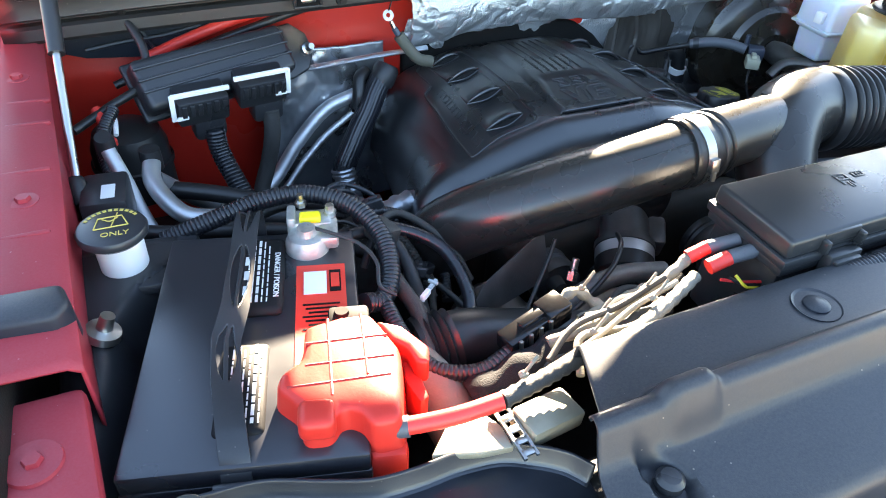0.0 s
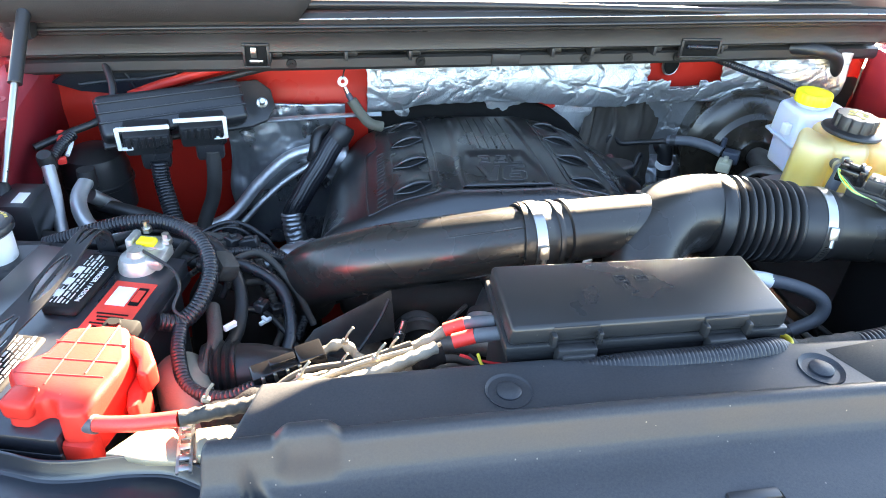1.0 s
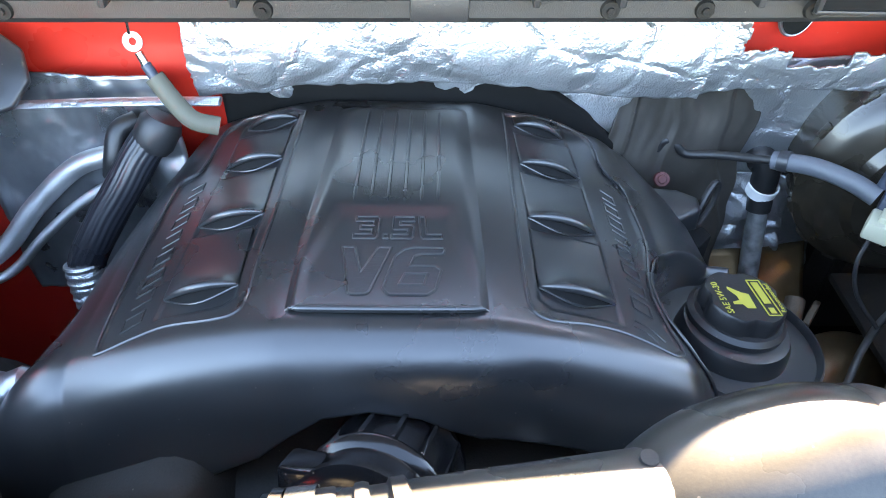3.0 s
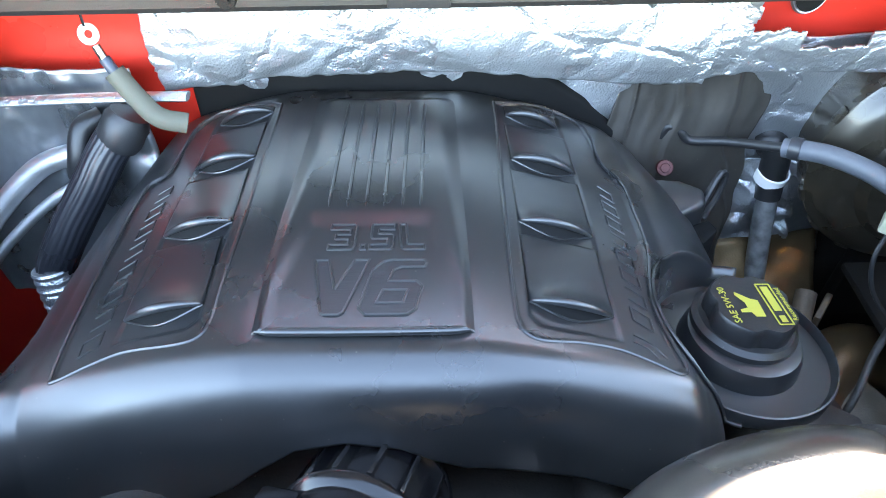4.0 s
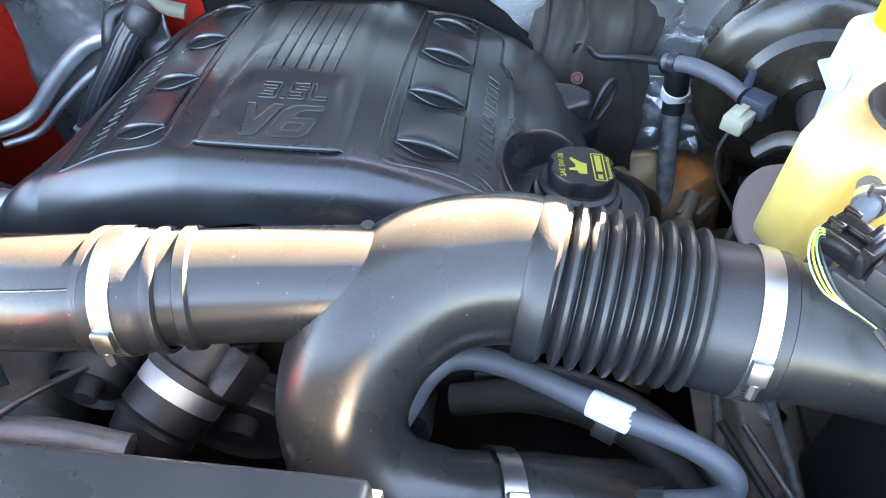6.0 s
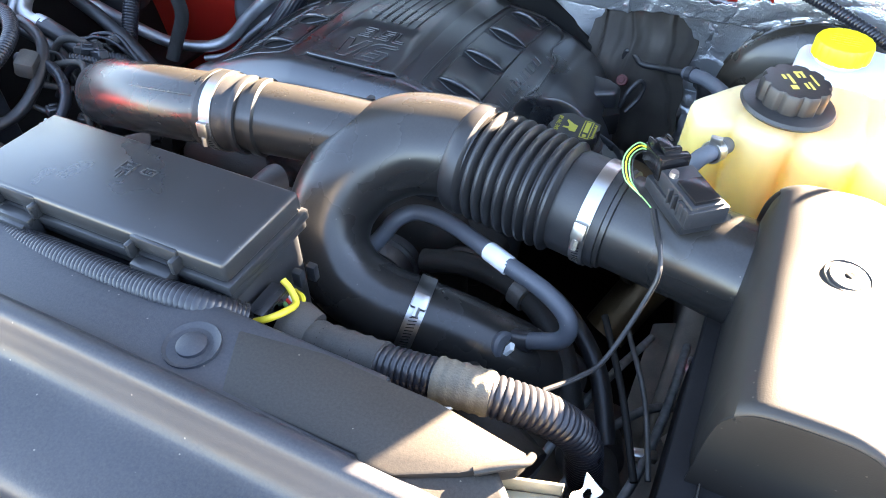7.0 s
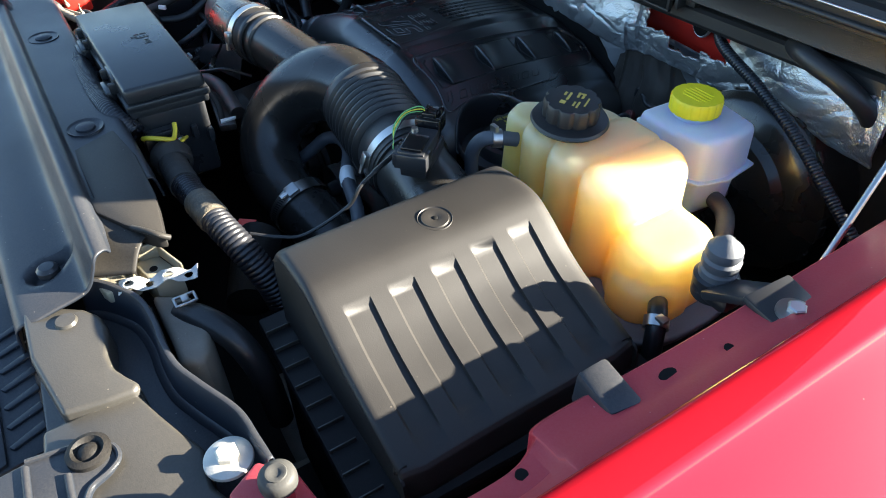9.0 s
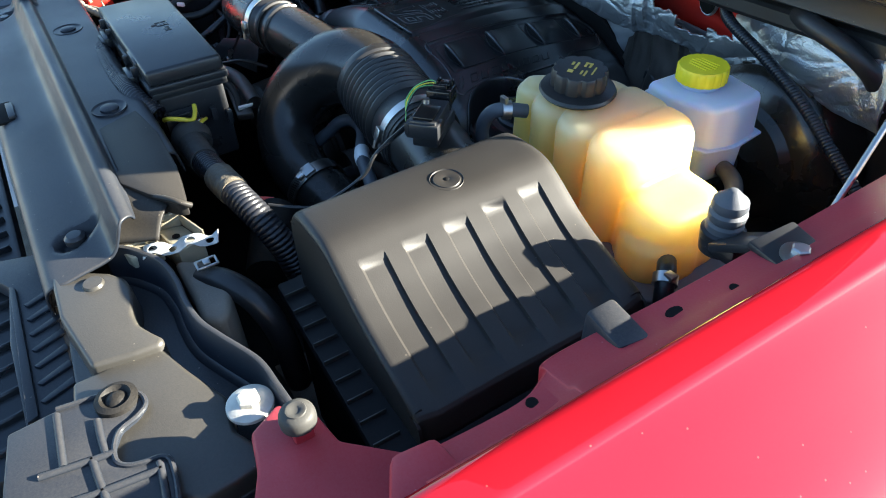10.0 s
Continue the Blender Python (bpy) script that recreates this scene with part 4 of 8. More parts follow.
for y0, y1, xl0, xl1, xr0, xr1 in ((0.557, 0.632, -0.190, -0.124, 0.130, 0.200), (0.650, 0.726, -0.182, -0.118, 0.131, 0.199), (0.746, 0.815, -0.176, -0.115, 0.134, 0.200), (0.838, 0.862, -0.172, -0.112, 0.138, 0.196)):
    for a, b in ((xl0, xl1), (xr0, xr1)):
        lv = part("louvre", louvre_mesh(a, b, y0, y1), COVER, engine_cover, sharp=50, thick=0.0012)
        part("louvre_mouth_shade", mouth_mesh(a + 0.001, b - 0.001, y0), FLAT_BLACK, lv)
        part("louvre_sill", tube([(a, y0 - 0.001, cover_z(a, y0) - 0.0040), ((a + b) / 2, y0 - 0.0135, cover_z((a + b) / 2, y0) - 0.0038), (b, y0 - 0.001, cover_z(b, y0) - 0.0040)], 0.0011, 6, 6), COVER, lv)

# side lettering reduced to plain raised bars
for k in range(8):
    f = k / 7
    for x, y, s in ((-0.212 + 0.011 * f, 0.538 + 0.178 * f, 1), (0.226 + 0.002 * f, 0.560 + 0.162 * f, -1)):
        w = 0.016 - 0.003 * f
        tip = 0.004 * s
        ring = [(-w / 2, -0.007 - tip), (w / 2, -0.007 + tip), (w / 2, 0.007 + tip), (-w / 2, 0.007 - tip)]
        bars = [[(x + a0 + (a1 - a0) * q / 3, y + b0 + (b1 - b0) * q / 3) for q in range(4)] for (a0, b0), (a1, b1) in zip(ring, ring[1:] + ring[:1])]
        bars = bars if k % 3 != 1 else bars[:3]
        part("raised_bar", merge(*[tube([(px, py, cover_z(px, py) - 0.0022) for px, py in bar], 0.0009, 6, 2) for bar in bars]), COVER, engine_cover)
part("raised_bar", merge(tube([(0.214, 0.541, 1.0045), (0.228, 0.536, 0.999), (0.240, 0.525, 0.9945)], 0.0011, 6, 4), tube([(0.212, 0.534, 1.0048), (0.224, 0.530, 1.0005), (0.232, 0.522, 0.9972)], 0.0010, 6, 4)), COVER, engine_cover)

# side lug of the cover and its rubber loop
part("side_lug", prism([(0.280, 0.742), (0.318, 0.738), (0.360, 0.762), (0.364, 0.788), (0.338, 0.806), (0.280, 0.812)], 0.885, 0.949, 0.007, 3, 0.10), COVER, engine_cover)
# Solid black block; the hollow's shade is given by its colour.
part("lug_shade_block", prism([(0.318, 0.722), (0.352, 0.728), (0.372, 0.748), (0.366, 0.766), (0.330, 0.750)], 0.880, 0.922, 0.004), FLAT_BLACK, engine_cover, "black block for the shaded hollow beside the lug")
part("rubber_loop", tube([(0.360, 0.782, 0.905), (0.372, 0.796, 0.938), (0.384, 0.808, 0.952), (0.392, 0.812, 0.944), (0.388, 0.806, 0.922), (0.372, 0.790, 0.900)], 0.0042, 8, 8), RUBBER, engine_cover)

# oil filler: bowl and cap
FILL = pose(0.334, 0.581, 0.95, -5, 4, 0) @ Matrix.Translation((0, 0, -0.95))
bowl = part("filler_bowl", lathe([(0.081, 0.922), (0.086, 0.928), (0.0865, 0.939), (0.0855, 0.942), (0.084, 0.9425), (0.0825, 0.940), (0.081, 0.934), (0.070, 0.932), (0.055, 0.933), (0.053, 0.946), (0.050, 0.952), (0.044, 0.954), (0.030, 0.954)], 56, FILL), COVER, engine_cover)


def bowl_wall(u, v):
    """The cover's skin falling into the bowl: its top follows the cover's rounded side."""
    a = 1.30 + 3.10 * u
    r = 0.080 + 0.0130 * v
    x, y = BOWL.x + r * math.cos(a), BOWL.y + r * math.sin(a)
    top = max(cover_top(x, y), 0.938)
    return Vector((x, y, 0.925 + (top + 0.0012 - 0.925) * math.sin(v * math.pi / 2)))


part("bowl_wall", sheet(bowl_wall, 80, 10), COVER, engine_cover, thick=0.003)


def grip_cap(r, z0, z1, notches, depth, m, seg=120):
    """A screw cap with scalloped grips."""
    bm = bmesh.new()
    prof = [(1.0, z0), (1.0, z1 - 0.003), (0.95, z1), (0.0, z1)]
    rings = []
    for fr, z in prof:
        if fr == 0:
            rings.append([bm.verts.new((0, 0, z))])
            continue
        ring = []
        for k in range(seg):
            a = 2 * math.pi * k / seg
            d = depth * max(0, math.cos(a * notches)) ** 2 if fr > 0.9 else 0
            ring.append(bm.verts.new(((r * fr - d) * math.cos(a), (r * fr - d) * math.sin(a), z)))
        rings.append(ring)
    for a, b in zip(rings, rings[1:]):
        for k in range(seg):
            j = (k + 1) % seg
            bm.faces.new((a[k], a[j], b[0]) if len(b) == 1 else (a[k], a[j], b[j], b[k]))
    bm.transform(m)
    return bm


oil_cap = thing("oil_filler_cap", (0.341, 0.584, 0.955), "black oil filler cap with yellow printing", "filler cap")
OC = FILL @ Matrix.Translation((0, 0.008, 0))
part("cap_body", grip_cap(0.0392, 0.954, 0.983, 4, 0.005, OC), RUBBER, oil_cap)
part("cap_skirt", lathe([(0.046, 0.950), (0.047, 0.960), (0.0425, 0.964), (0.036, 0.964)], 48, OC), RUBBER, oil_cap)
PRINT = OC @ Matrix.Translation((0, 0, 0.9835)) @ Matrix.Rotation(radians(94), 4, "Z") @ Matrix.Scale(1.08, 4)
part("print", text("SAE 5W-30", 0.0085, 0.0002, PRINT @ Matrix.Translation((-0.002, 0.022, 0))), YELLOW_INK, oil_cap, "yellow printed words")
part("print", text("Recommended", 0.0062, 0.0002, PRINT @ Matrix.Translation((-0.002, -0.027, 0))), YELLOW_INK, oil_cap, "yellow printed word")
can = [(-0.014, 0.003), (-0.014, -0.005), (0.004, -0.006), (0.006, 0.0), (0.014, 0.010), (0.011, 0.011), (0.002, 0.006), (-0.004, 0.006), (-0.006, 0.013), (-0.009, 0.013), (-0.009, 0.005)]
part("print", moved(prism(can, 0, 0.0004), PRINT @ Matrix.Translation((-0.002, 0.002, 0))), YELLOW_INK, oil_cap, "yellow oil can symbol")
part("print", merge(*[moved(box((x, y, 0.0002), (w, h, 0.0004)), PRINT @ Matrix.Translation((-0.002, -0.0165, 0))) for x, y, w, h in ((0, 0.006, 0.046, 0.0012), (0, -0.006, 0.046, 0.0012), (-0.023, 0, 0.0012, 0.012), (0.023, 0, 0.0012, 0.012), (0.006, 0.0, 0.028, 0.0065), (-0.017, 0, 0.007, 0.005))]), YELLOW_INK, oil_cap, "yellow framed bar")

# engine below: dark masses and front parts
engine = thing("engine_block", (0.0, 0.6, 0.55), "grimy engine block below the cover", "engine")
part("block", box((0.0, 0.66, 0.72), (0.52, 0.50, 0.34), 0.05, 3), DARK, engine)
part("sensor_plug", lathe([(0, 0.014), (0.007, 0.014), (0.008, 0.012), (0.0125, 0.012), (0.0135, 0.010), (0.0135, 0.0), (0, 0.0)], 20, pose(0.345, 0.872, 0.910, 55, 0, -10) @ Matrix.Scale(0.75, 4)), OLD_RED, engine, "dull red round plug")
# Added black strip: paints the shadow gap between cover and foil.
part("rear_gap_shade", moved(prism([(-0.212, 0.92), (-0.212, 1.020), (-0.16, 1.044), (-0.05, 1.058), (0.10, 1.056), (0.18, 1.034), (0.235, 1.000), (0.280, 0.955), (0.295, 0.92)], -0.908, -0.886, 0.008, 3), Matrix.Rotation(radians(90), 4, "X")), FLAT_BLACK, engine, "black strip for the shadow gap behind the cover")
part("cylinder_head", box((-0.20, 0.64, 0.85), (0.16, 0.46, 0.14), 0.03, 3, (0, -25, 0)), DARK, engine)
part("cylinder_head", box((0.22, 0.64, 0.83), (0.14, 0.46, 0.12), 0.03, 3, (0, 25, 0)), DARK, engine)
part("front_case", box((0.0, 0.40, 0.76), (0.50, 0.07, 0.32), 0.03, 3), DARK, engine)
for x, z, r in ((-0.02, 0.80, 0.065), (-0.17, 0.86, 0.04), (0.15, 0.84, 0.045)):
    part("pulley", lathe([(0, 0.03), (r * 0.3, 0.03), (r * 0.35, 0.01), (r * 0.85, 0.012), (r, 0.02), (r, 0.0), (r * 0.94, -0.005), (r, -0.01), (r * 0.94, -0.015), (r, -0.02), (r, -0.03), (0, -0.03)], 40, pose(x, 0.34, z, 90)), DARK_CAST, engine)
part("alternator", lathe([(0, 0.05), (0.05, 0.05), (0.062, 0.035), (0.062, -0.035), (0.05, -0.05), (0, -0.05)], 36, pose(-0.27, 0.33, 0.80, 90, 0, 12)), GRIME, engine)
part("bracket", prism([(-0.30, 0.20), (-0.18, 0.25), (-0.05, 0.22), (-0.06, 0.19), (-0.18, 0.21), (-0.28, 0.16)], 0.90, 0.915, 0.004), GRIME, engine)
part("coolant_pipe", tube([(-0.36, 0.18, 0.90), (-0.25, 0.21, 0.93), (-0.15, 0.23, 0.945), (-0.06, 0.23, 0.93)], 0.014, 14), GRIME, engine)
part("bolt", merge(lathe([(0, 0.03), (0.005, 0.03), (0.005, 0)], 10, pose(-0.215, 0.235, 0.955, -20, 20)), lathe([(0, 0.012), (0.008, 0.012), (0.008, 0)], 6, pose(-0.215, 0.235, 0.955, -20, 20))), STEEL, engine)

throttle = thing("throttle_body", (-0.04, 0.33, 0.86), "dark cast throttle body with a black ribbed hose", "throttle body")
TM = Matrix.Translation((-0.046, 0.334, 0.898)) @ Vector((-0.42, -0.72, -0.36)).to_track_quat("Z", "Y").to_matrix().to_4x4()
part("casting", lathe([(0, -0.07), (0.036, -0.07), (0.040, -0.03), (0.040, 0.0), (0.047, 0.002), (0.047, 0.012), (0.041, 0.014), (0.041, 0.03)], 40, TM), DARK_CAST, throttle)
part("hose_end", lathe([(0.041, 0.03), (0.045, 0.031), (0.045, 0.055), (0.040, 0.06), (0.043, 0.065), (0.038, 0.085), (0.030, 0.09), (0.0, 0.088)], 40, TM), RUBBER, throttle)
part("ring", lathe([(0.0415, 0.013), (0.0455, 0.013), (0.0458, 0.022), (0.0455, 0.031), (0.0415, 0.031)], 40, TM), ALU, throttle, "silver band")
part("actuator", moved(box((0.045, 0.0, -0.02), (0.03, 0.05, 0.05), 0.008), TM), DARK_CAST, throttle)
part("bracket_plate", moved(prism([(0, 0), (0.17, 0), (0.172, 0.075), (0.05, 0.045)], 0, 0.003, 0.001), pose(-0.375, 0.238, 0.915, 72, 0, 18)), DARK_CAST, throttle, "dark sheet metal bracket")
part("sensor_wire", tube([(-0.30, 0.215, 0.91), (-0.262, 0.245, 0.945), (-0.238, 0.262, 0.975), (-0.225, 0.272, 1.0)], 0.003, 8, 8), RUBBER, throttle)

coupling = thing("charge_air_coupling", (0.0, 0.42, 0.88), "black ribbed plastic coupling in front of the engine", "pipe coupling")
CM = Matrix.Translation((0.004, 0.428, 0.938)) @ Matrix.Rotation(radians(62), 4, "X") @ Matrix.Rotation(radians(-16), 4, "Y")
part("sleeve", lathe([(0.0, -0.05), (0.050, -0.05), (0.057, -0.034), (0.058, -0.030), (0.057, -0.026), (0.052, -0.025), (0.052, 0.026), (0.058, 0.028), (0.0595, 0.032), (0.058, 0.036), (0.052, 0.040), (0.052, 0.062), (0.056, 0.064), (0.056, 0.070), (0.045, 0.074), (0.0, 0.074)], 56, CM), GLOSS, coupling)
for k in range(14):
    part("sleeve_rib", moved(box((0.0545, 0, 0.0), (0.008, 0.0045, 0.054), 0.0015), CM @ Matrix.Rotation(2 * math.pi * k / 14, 4, "Z")), GLOSS, coupling)
part("lock_tab", moved(box((-0.045, 0.030, 0.055), (0.030, 0.03, 0.03), 0.004), CM), GLOSS, coupling)
tagged(part("tag", box((0.128, 0.425, 0.925), (0.018, 0.004, 0.05), 0.001, 1, (20, 0, 12)), LABEL_WHITE), "small white paper tag on a bracket below the cover", "tag")


# chassis parts seen deep in the gap beside the engine
chassis = thing("frame_rail", (0.60, 0.30, 0.60), "dusty brown steel frame rail with steering parts", "frame rail")
part("rail", prism([(0.560, -0.15), (0.640, -0.15), (0.640, 0.62), (0.600, 0.70), (0.540, 0.70), (0.560, 0.60)], 0.60, 0.72, 0.012, 3), DUSTY_STEEL, chassis)
part("rail_flange", prism([(0.525, -0.10), (0.562, -0.10), (0.562, 0.58), (0.525, 0.56)], 0.655, 0.663, 0.002), DUSTY_STEEL, chassis)
for y in (0.02, 0.14, 0.31, 0.45):
    part("rail_bolt", lathe([(0, 0.014), (0.009, 0.014), (0.011, 0.010), (0.011, 0.004), (0.018, 0.003), (0.018, 0.0)], 6, pose(0.600, y, 0.720)), STEEL, chassis)
part("steering_gear", merge(lathe([(0, 0.09), (0.030, 0.09), (0.036, 0.07), (0.036, 0.02), (0.046, 0.012), (0.046, -0.03), (0.036, -0.05), (0, -0.05)], 28, pose(0.50, 0.26, 0.70, 70, 20, 10)), box((0.485, 0.33, 0.675), (0.09, 0.05, 0.06), 0.014, 3, (0, 20, 15))), GRIME, chassis, "cast steering gear")
for pts in ([(0.47, 0.10, 0.72), (0.50, 0.22, 0.77), (0.545, 0.30, 0.775), (0.60, 0.36, 0.74)], [(0.44, 0.14, 0.76), (0.47, 0.24, 0.80), (0.50, 0.34, 0.79), (0.53, 0.46, 0.74)], [(0.53, 0.08, 0.78), (0.56, 0.18, 0.80), (0.575, 0.30, 0.795), (0.58, 0.44, 0.77)]):
    part("steel_pipe", tube(pts, 0.006, 10, 8), OLD_TUBE, chassis)
part("pipe_clip", box((0.565, 0.225, 0.800), (0.030, 0.014, 0.012), 0.003, 2, (0, 0, 15)), STEEL, chassis)
part("splash_panel", sheet(lambda u, v: Vector((0.30 + 0.22 * u, 0.06 + 0.30 * v, 0.60 + 0.02 * math.sin(5 * u) + 0.01 * noise.noise((u * 4, v * 4, 1)))), 16, 16), DUSTY_STEEL, chassis, "dusty splash panel", thick=0.003)


# ---- intake pipe ----
intake = thing("intake_pipe", (0.15, 0.28, 0.9), "black plastic intake pipe with clamps", "intake pipe")
LEFT = [(-0.345, 0.405, 0.915), (-0.342, 0.377, 0.962), (-0.317, 0.346, 1.001), (-0.275, 0.318, 1.031), (-0.225, 0.300, 1.053), (-0.16, 0.286, 1.071), (-0.09, 0.282, 1.082), (-0.022, 0.287, 1.088)]
part("left_tube", tube(LEFT, lambda s: 0.049 - 0.004 * s, 44, 10), PIPE, intake)
part("seam", tube([(x, y - 0.0455 * 0.62, z + 0.0455 * 0.80) for x, y, z in LEFT[3:]], 0.0012, 6, 8), PIPE, intake)
part("rim", lathe([(0.045, -0.006), (0.0495, -0.006), (0.0495, 0.0), (0.045, 0.002)], 48, Matrix.Translation((-0.040, 0.2855, 1.0875)) @ Matrix.Rotation(radians(90), 4, "Y")), PIPE, intake)
part("cuff", lathe([(0.0445, -0.020), (0.0480, -0.020), (0.0480, 0.016), (0.0465, 0.018), (0.0465, 0.026), (0.0485, 0.027), (0.0490, 0.031), (0.0480, 0.034), (0.0445, 0.035)], 56, Matrix.Translation((-0.027, 0.286, 1.088)) @ Vector((1, 0.12, 0.0)).to_track_quat("Z", "Y").to_matrix().to_4x4()), RUBBER, intake, "black rubber cuff")
clamp((-0.027, 0.286, 1.088), (1, 0.10, 0.02), 0.0485, 0.015, intake, screw=(0, -1, 0.12))
part("right_tube", tube([(-0.030, 0.286, 1.088), (0.05, 0.300, 1.087), (0.11, 0.310, 1.085), (0.20, 0.326, 1.080)], lambda s: 0.046 if s < 0.12 else 0.0445, 44, 10), PIPE, intake)
for x, r in ((0.023, 0.0478),):
    part("tube_bead", lathe([(0.044, -0.006), (r, -0.004), (r, 0.004), (0.044, 0.006)], 48, Matrix.Translation((x, 0.2905 + 0.17 * x, 1.0875)) @ Vector((1, 0.17, -0.01)).to_track_quat("Z", "Y").to_matrix().to_4x4()), PIPE, intake)
ELBOW = [(0.294, 0.340, 1.077), (0.255, 0.344, 1.081), (0.198, 0.327, 1.078), (0.156, 0.292, 1.056), (0.138, 0.253, 1.020), (0.146, 0.223, 0.984), (0.176, 0.208, 0.953), (0.220, 0.209, 0.930), (0.262, 0.2165, 0.918), (0.310, 0.227, 0.902), (0.36, 0.237, 0.882), (0.405, 0.250, 0.855), (0.44, 0.262, 0.820)]
part("elbow", tube(ELBOW, lambda s: 0.0605 - 0.0125 * ease(0.15, 0.50, s), 48, 10), PIPE, intake)
part("lug", lathe([(0, 0.008), (0.005, 0.008), (0.006, -0.01), (0, -0.01)], 14, pose(0.150, 0.338, 1.117)), RUBBER, intake)
BA, BD = Vector((0.354, 0.331, 1.072)), Vector((0.992, -0.134, -0.045)).normalized()
BQ = BD.to_track_quat("Z", "Y").to_matrix().to_4x4()


def bellows_profile():
    prof = [(0.056, -0.083), (0.0635, -0.082), (0.0660, -0.079), (0.0668, -0.070), (0.0660, -0.063), (0.0625, -0.060), (0.058, -0.058)]
    for k in range(8):
        z, d = -0.055 + 0.0131 * k, 0.0020 * (1 - k / 7)
        prof += [(0.0560, z), (0.0605 + d, z + 0.002), (0.0640 + d, z + 0.0045), (0.0643 + d, z + 0.0060), (0.0640 + d, z + 0.0075), (0.0605 + d, z + 0.010), (0.0560, z + 0.0122)]
    return prof + [(0.058, 0.052), (0.058, 0.104), (0.053, 0.106)]


part("bellows", lathe(bellows_profile(), 64, Matrix.Translation(BA) @ BQ), RUBBER, intake, "ribbed black rubber bellows")
clamp(BA + BD * 0.087, BD, 0.0583, 0.015, intake, screw=(0, -0.95, 0.30))
part("duct", tube([BA + BD * 0.085, BA + BD * 0.15, BA + BD * 0.20, BA + BD * 0.27], lambda s: 0.053 + 0.008 * max(0, s - 0.6), 44, 8), PIPE, intake)
part("duct_rim", lathe([(0.053, 0.104), (0.0565, 0.105), (0.0565, 0.110), (0.053, 0.111)], 48, Matrix.Translation(BA) @ BQ), PIPE, intake)
lower = clamp((0.262, 0.2165, 0.919), (0.97, 0.17, -0.30), 0.0500, 0.020, intake, screw=(0.2, -0.3, 0.9))

sensor = thing("air_flow_sensor", (0.53, 0.30, 1.12), "black air flow sensor with its plug on the duct", "sensor")
SM = pose(0.515, 0.302, 1.136, 0, 0, -50)
part("sensor_base", moved(merge(box((0.0, 0, -0.012), (0.075, 0.034, 0.018), 0.003), box((0.0, 0, -0.002), (0.056, 0.028, 0.010), 0.002)), SM), BLACK, sensor)
plug_ = part("plug", moved(merge(box((-0.040, 0.0, 0.010), (0.040, 0.026, 0.022), 0.003), box((-0.024, 0.0, 0.014), (0.010, 0.032, 0.026), 0.002)), SM), GLOSS, sensor, "glossy black plug")
part("plug_latch", moved(merge(box((-0.040, 0.0, 0.025), (0.030, 0.012, 0.005), 0.001), box((-0.030, 0, 0.029), (0.006, 0.018, 0.005), 0.001), box((-0.052, 0.009, 0.024), (0.012, 0.004, 0.008), 0.001), box((-0.052, -0.009, 0.024), (0.012, 0.004, 0.008), 0.001)), SM), GLOSS, plug_)
part("sensor_head", moved(merge(box((0.014, 0.0, 0.010), (0.060, 0.034, 0.018), 0.002), box((0.036, 0.0, 0.006), (0.022, 0.042, 0.020), 0.002)), SM), BLACK, sensor)
part("sensor_lid", moved(box((0.024, 0.0, 0.021), (0.034, 0.026, 0.004), 0.001), SM), GLOSS, sensor)
for k in range(5):
    part("fin", moved(box((0.010 + 0.009 * k, -0.019, 0.008), (0.003, 0.006, 0.016), 0.001), SM), BLACK, sensor)
part("screw", moved(lathe([(0, 0.005), (0.004, 0.005), (0.0048, 0)], 14), SM @ Matrix.Translation((-0.004, -0.010, 0.019))), STEEL, sensor)
for k, (m, dx) in enumerate(((GREEN_WIRE, 0), (YELLOW_WIRE, 0.003), (GREEN_WIRE, 0.006), (RUBBER, 0.009))):
    part("wire", tube([(0.477, 0.338 - dx * 0.5, 1.150), (0.462 + dx * 0.6, 0.333, 1.158 - dx), (0.454 + dx, 0.312, 1.152), (0.462 + dx, 0.292, 1.142), (0.482, 0.280, 1.136), (0.494, 0.272, 1.132)], 0.0008, 6, 8), m, sensor)
tagged(part("sensor_harness", tube([(0.497, 0.274, 1.128), (0.519, 0.215, 1.118), (0.516, 0.193, 1.09), (0.5, 0.14, 1.06), (0.484, 0.111, 1.058), (0.461, 0.083, 1.06)], lambda s: 0.0034 if s < 0.2 else 0.0024, 8, 10), RUBBER), "thin taped wiring running down from the sensor", "wiring")

vacuum = thing("vent_hose", (0.35, 0.26, 0.95), "blue-grey rubber vent hose with white tape", "hose")
part("hose", tube([(0.150, 0.235, 0.905), (0.165, 0.258, 0.935), (0.185, 0.285, 0.965), (0.198, 0.300, 0.983), (0.220, 0.315, 0.990), (0.265, 0.310, 0.993), (0.347, 0.268, 1.005), (0.411, 0.250, 0.995), (0.443, 0.236, 0.978), (0.440, 0.230, 0.950), (0.400, 0.235, 0.921)], 0.0105, 18, 10), HOSE, vacuum)
part("grommet", lathe([(0, 0.0), (0.016, 0.0), (0.0175, 0.003), (0.0175, 0.008), (0.014, 0.011), (0.0, 0.011)], 28, Matrix.Translation((0.372, 0.222, 0.914)) @ Vector((0.9, -0.35, 0.45)).to_track_quat("Z", "Y").to_matrix().to_4x4()), HOSE, vacuum, "pale grey round grommet")
part("grommet_clip", box((0.386, 0.214, 0.922), (0.006, 0.010, 0.018), 0.001, 1, (10, 25, 20)), WHITE, vacuum, "white clip")
part("tape", tube([(0.332, 0.276, 1.003), (0.347, 0.268, 1.005), (0.362, 0.263, 1.003)], 0.0118, 18, 4), WHITE, vacuum, "white tape wrap")
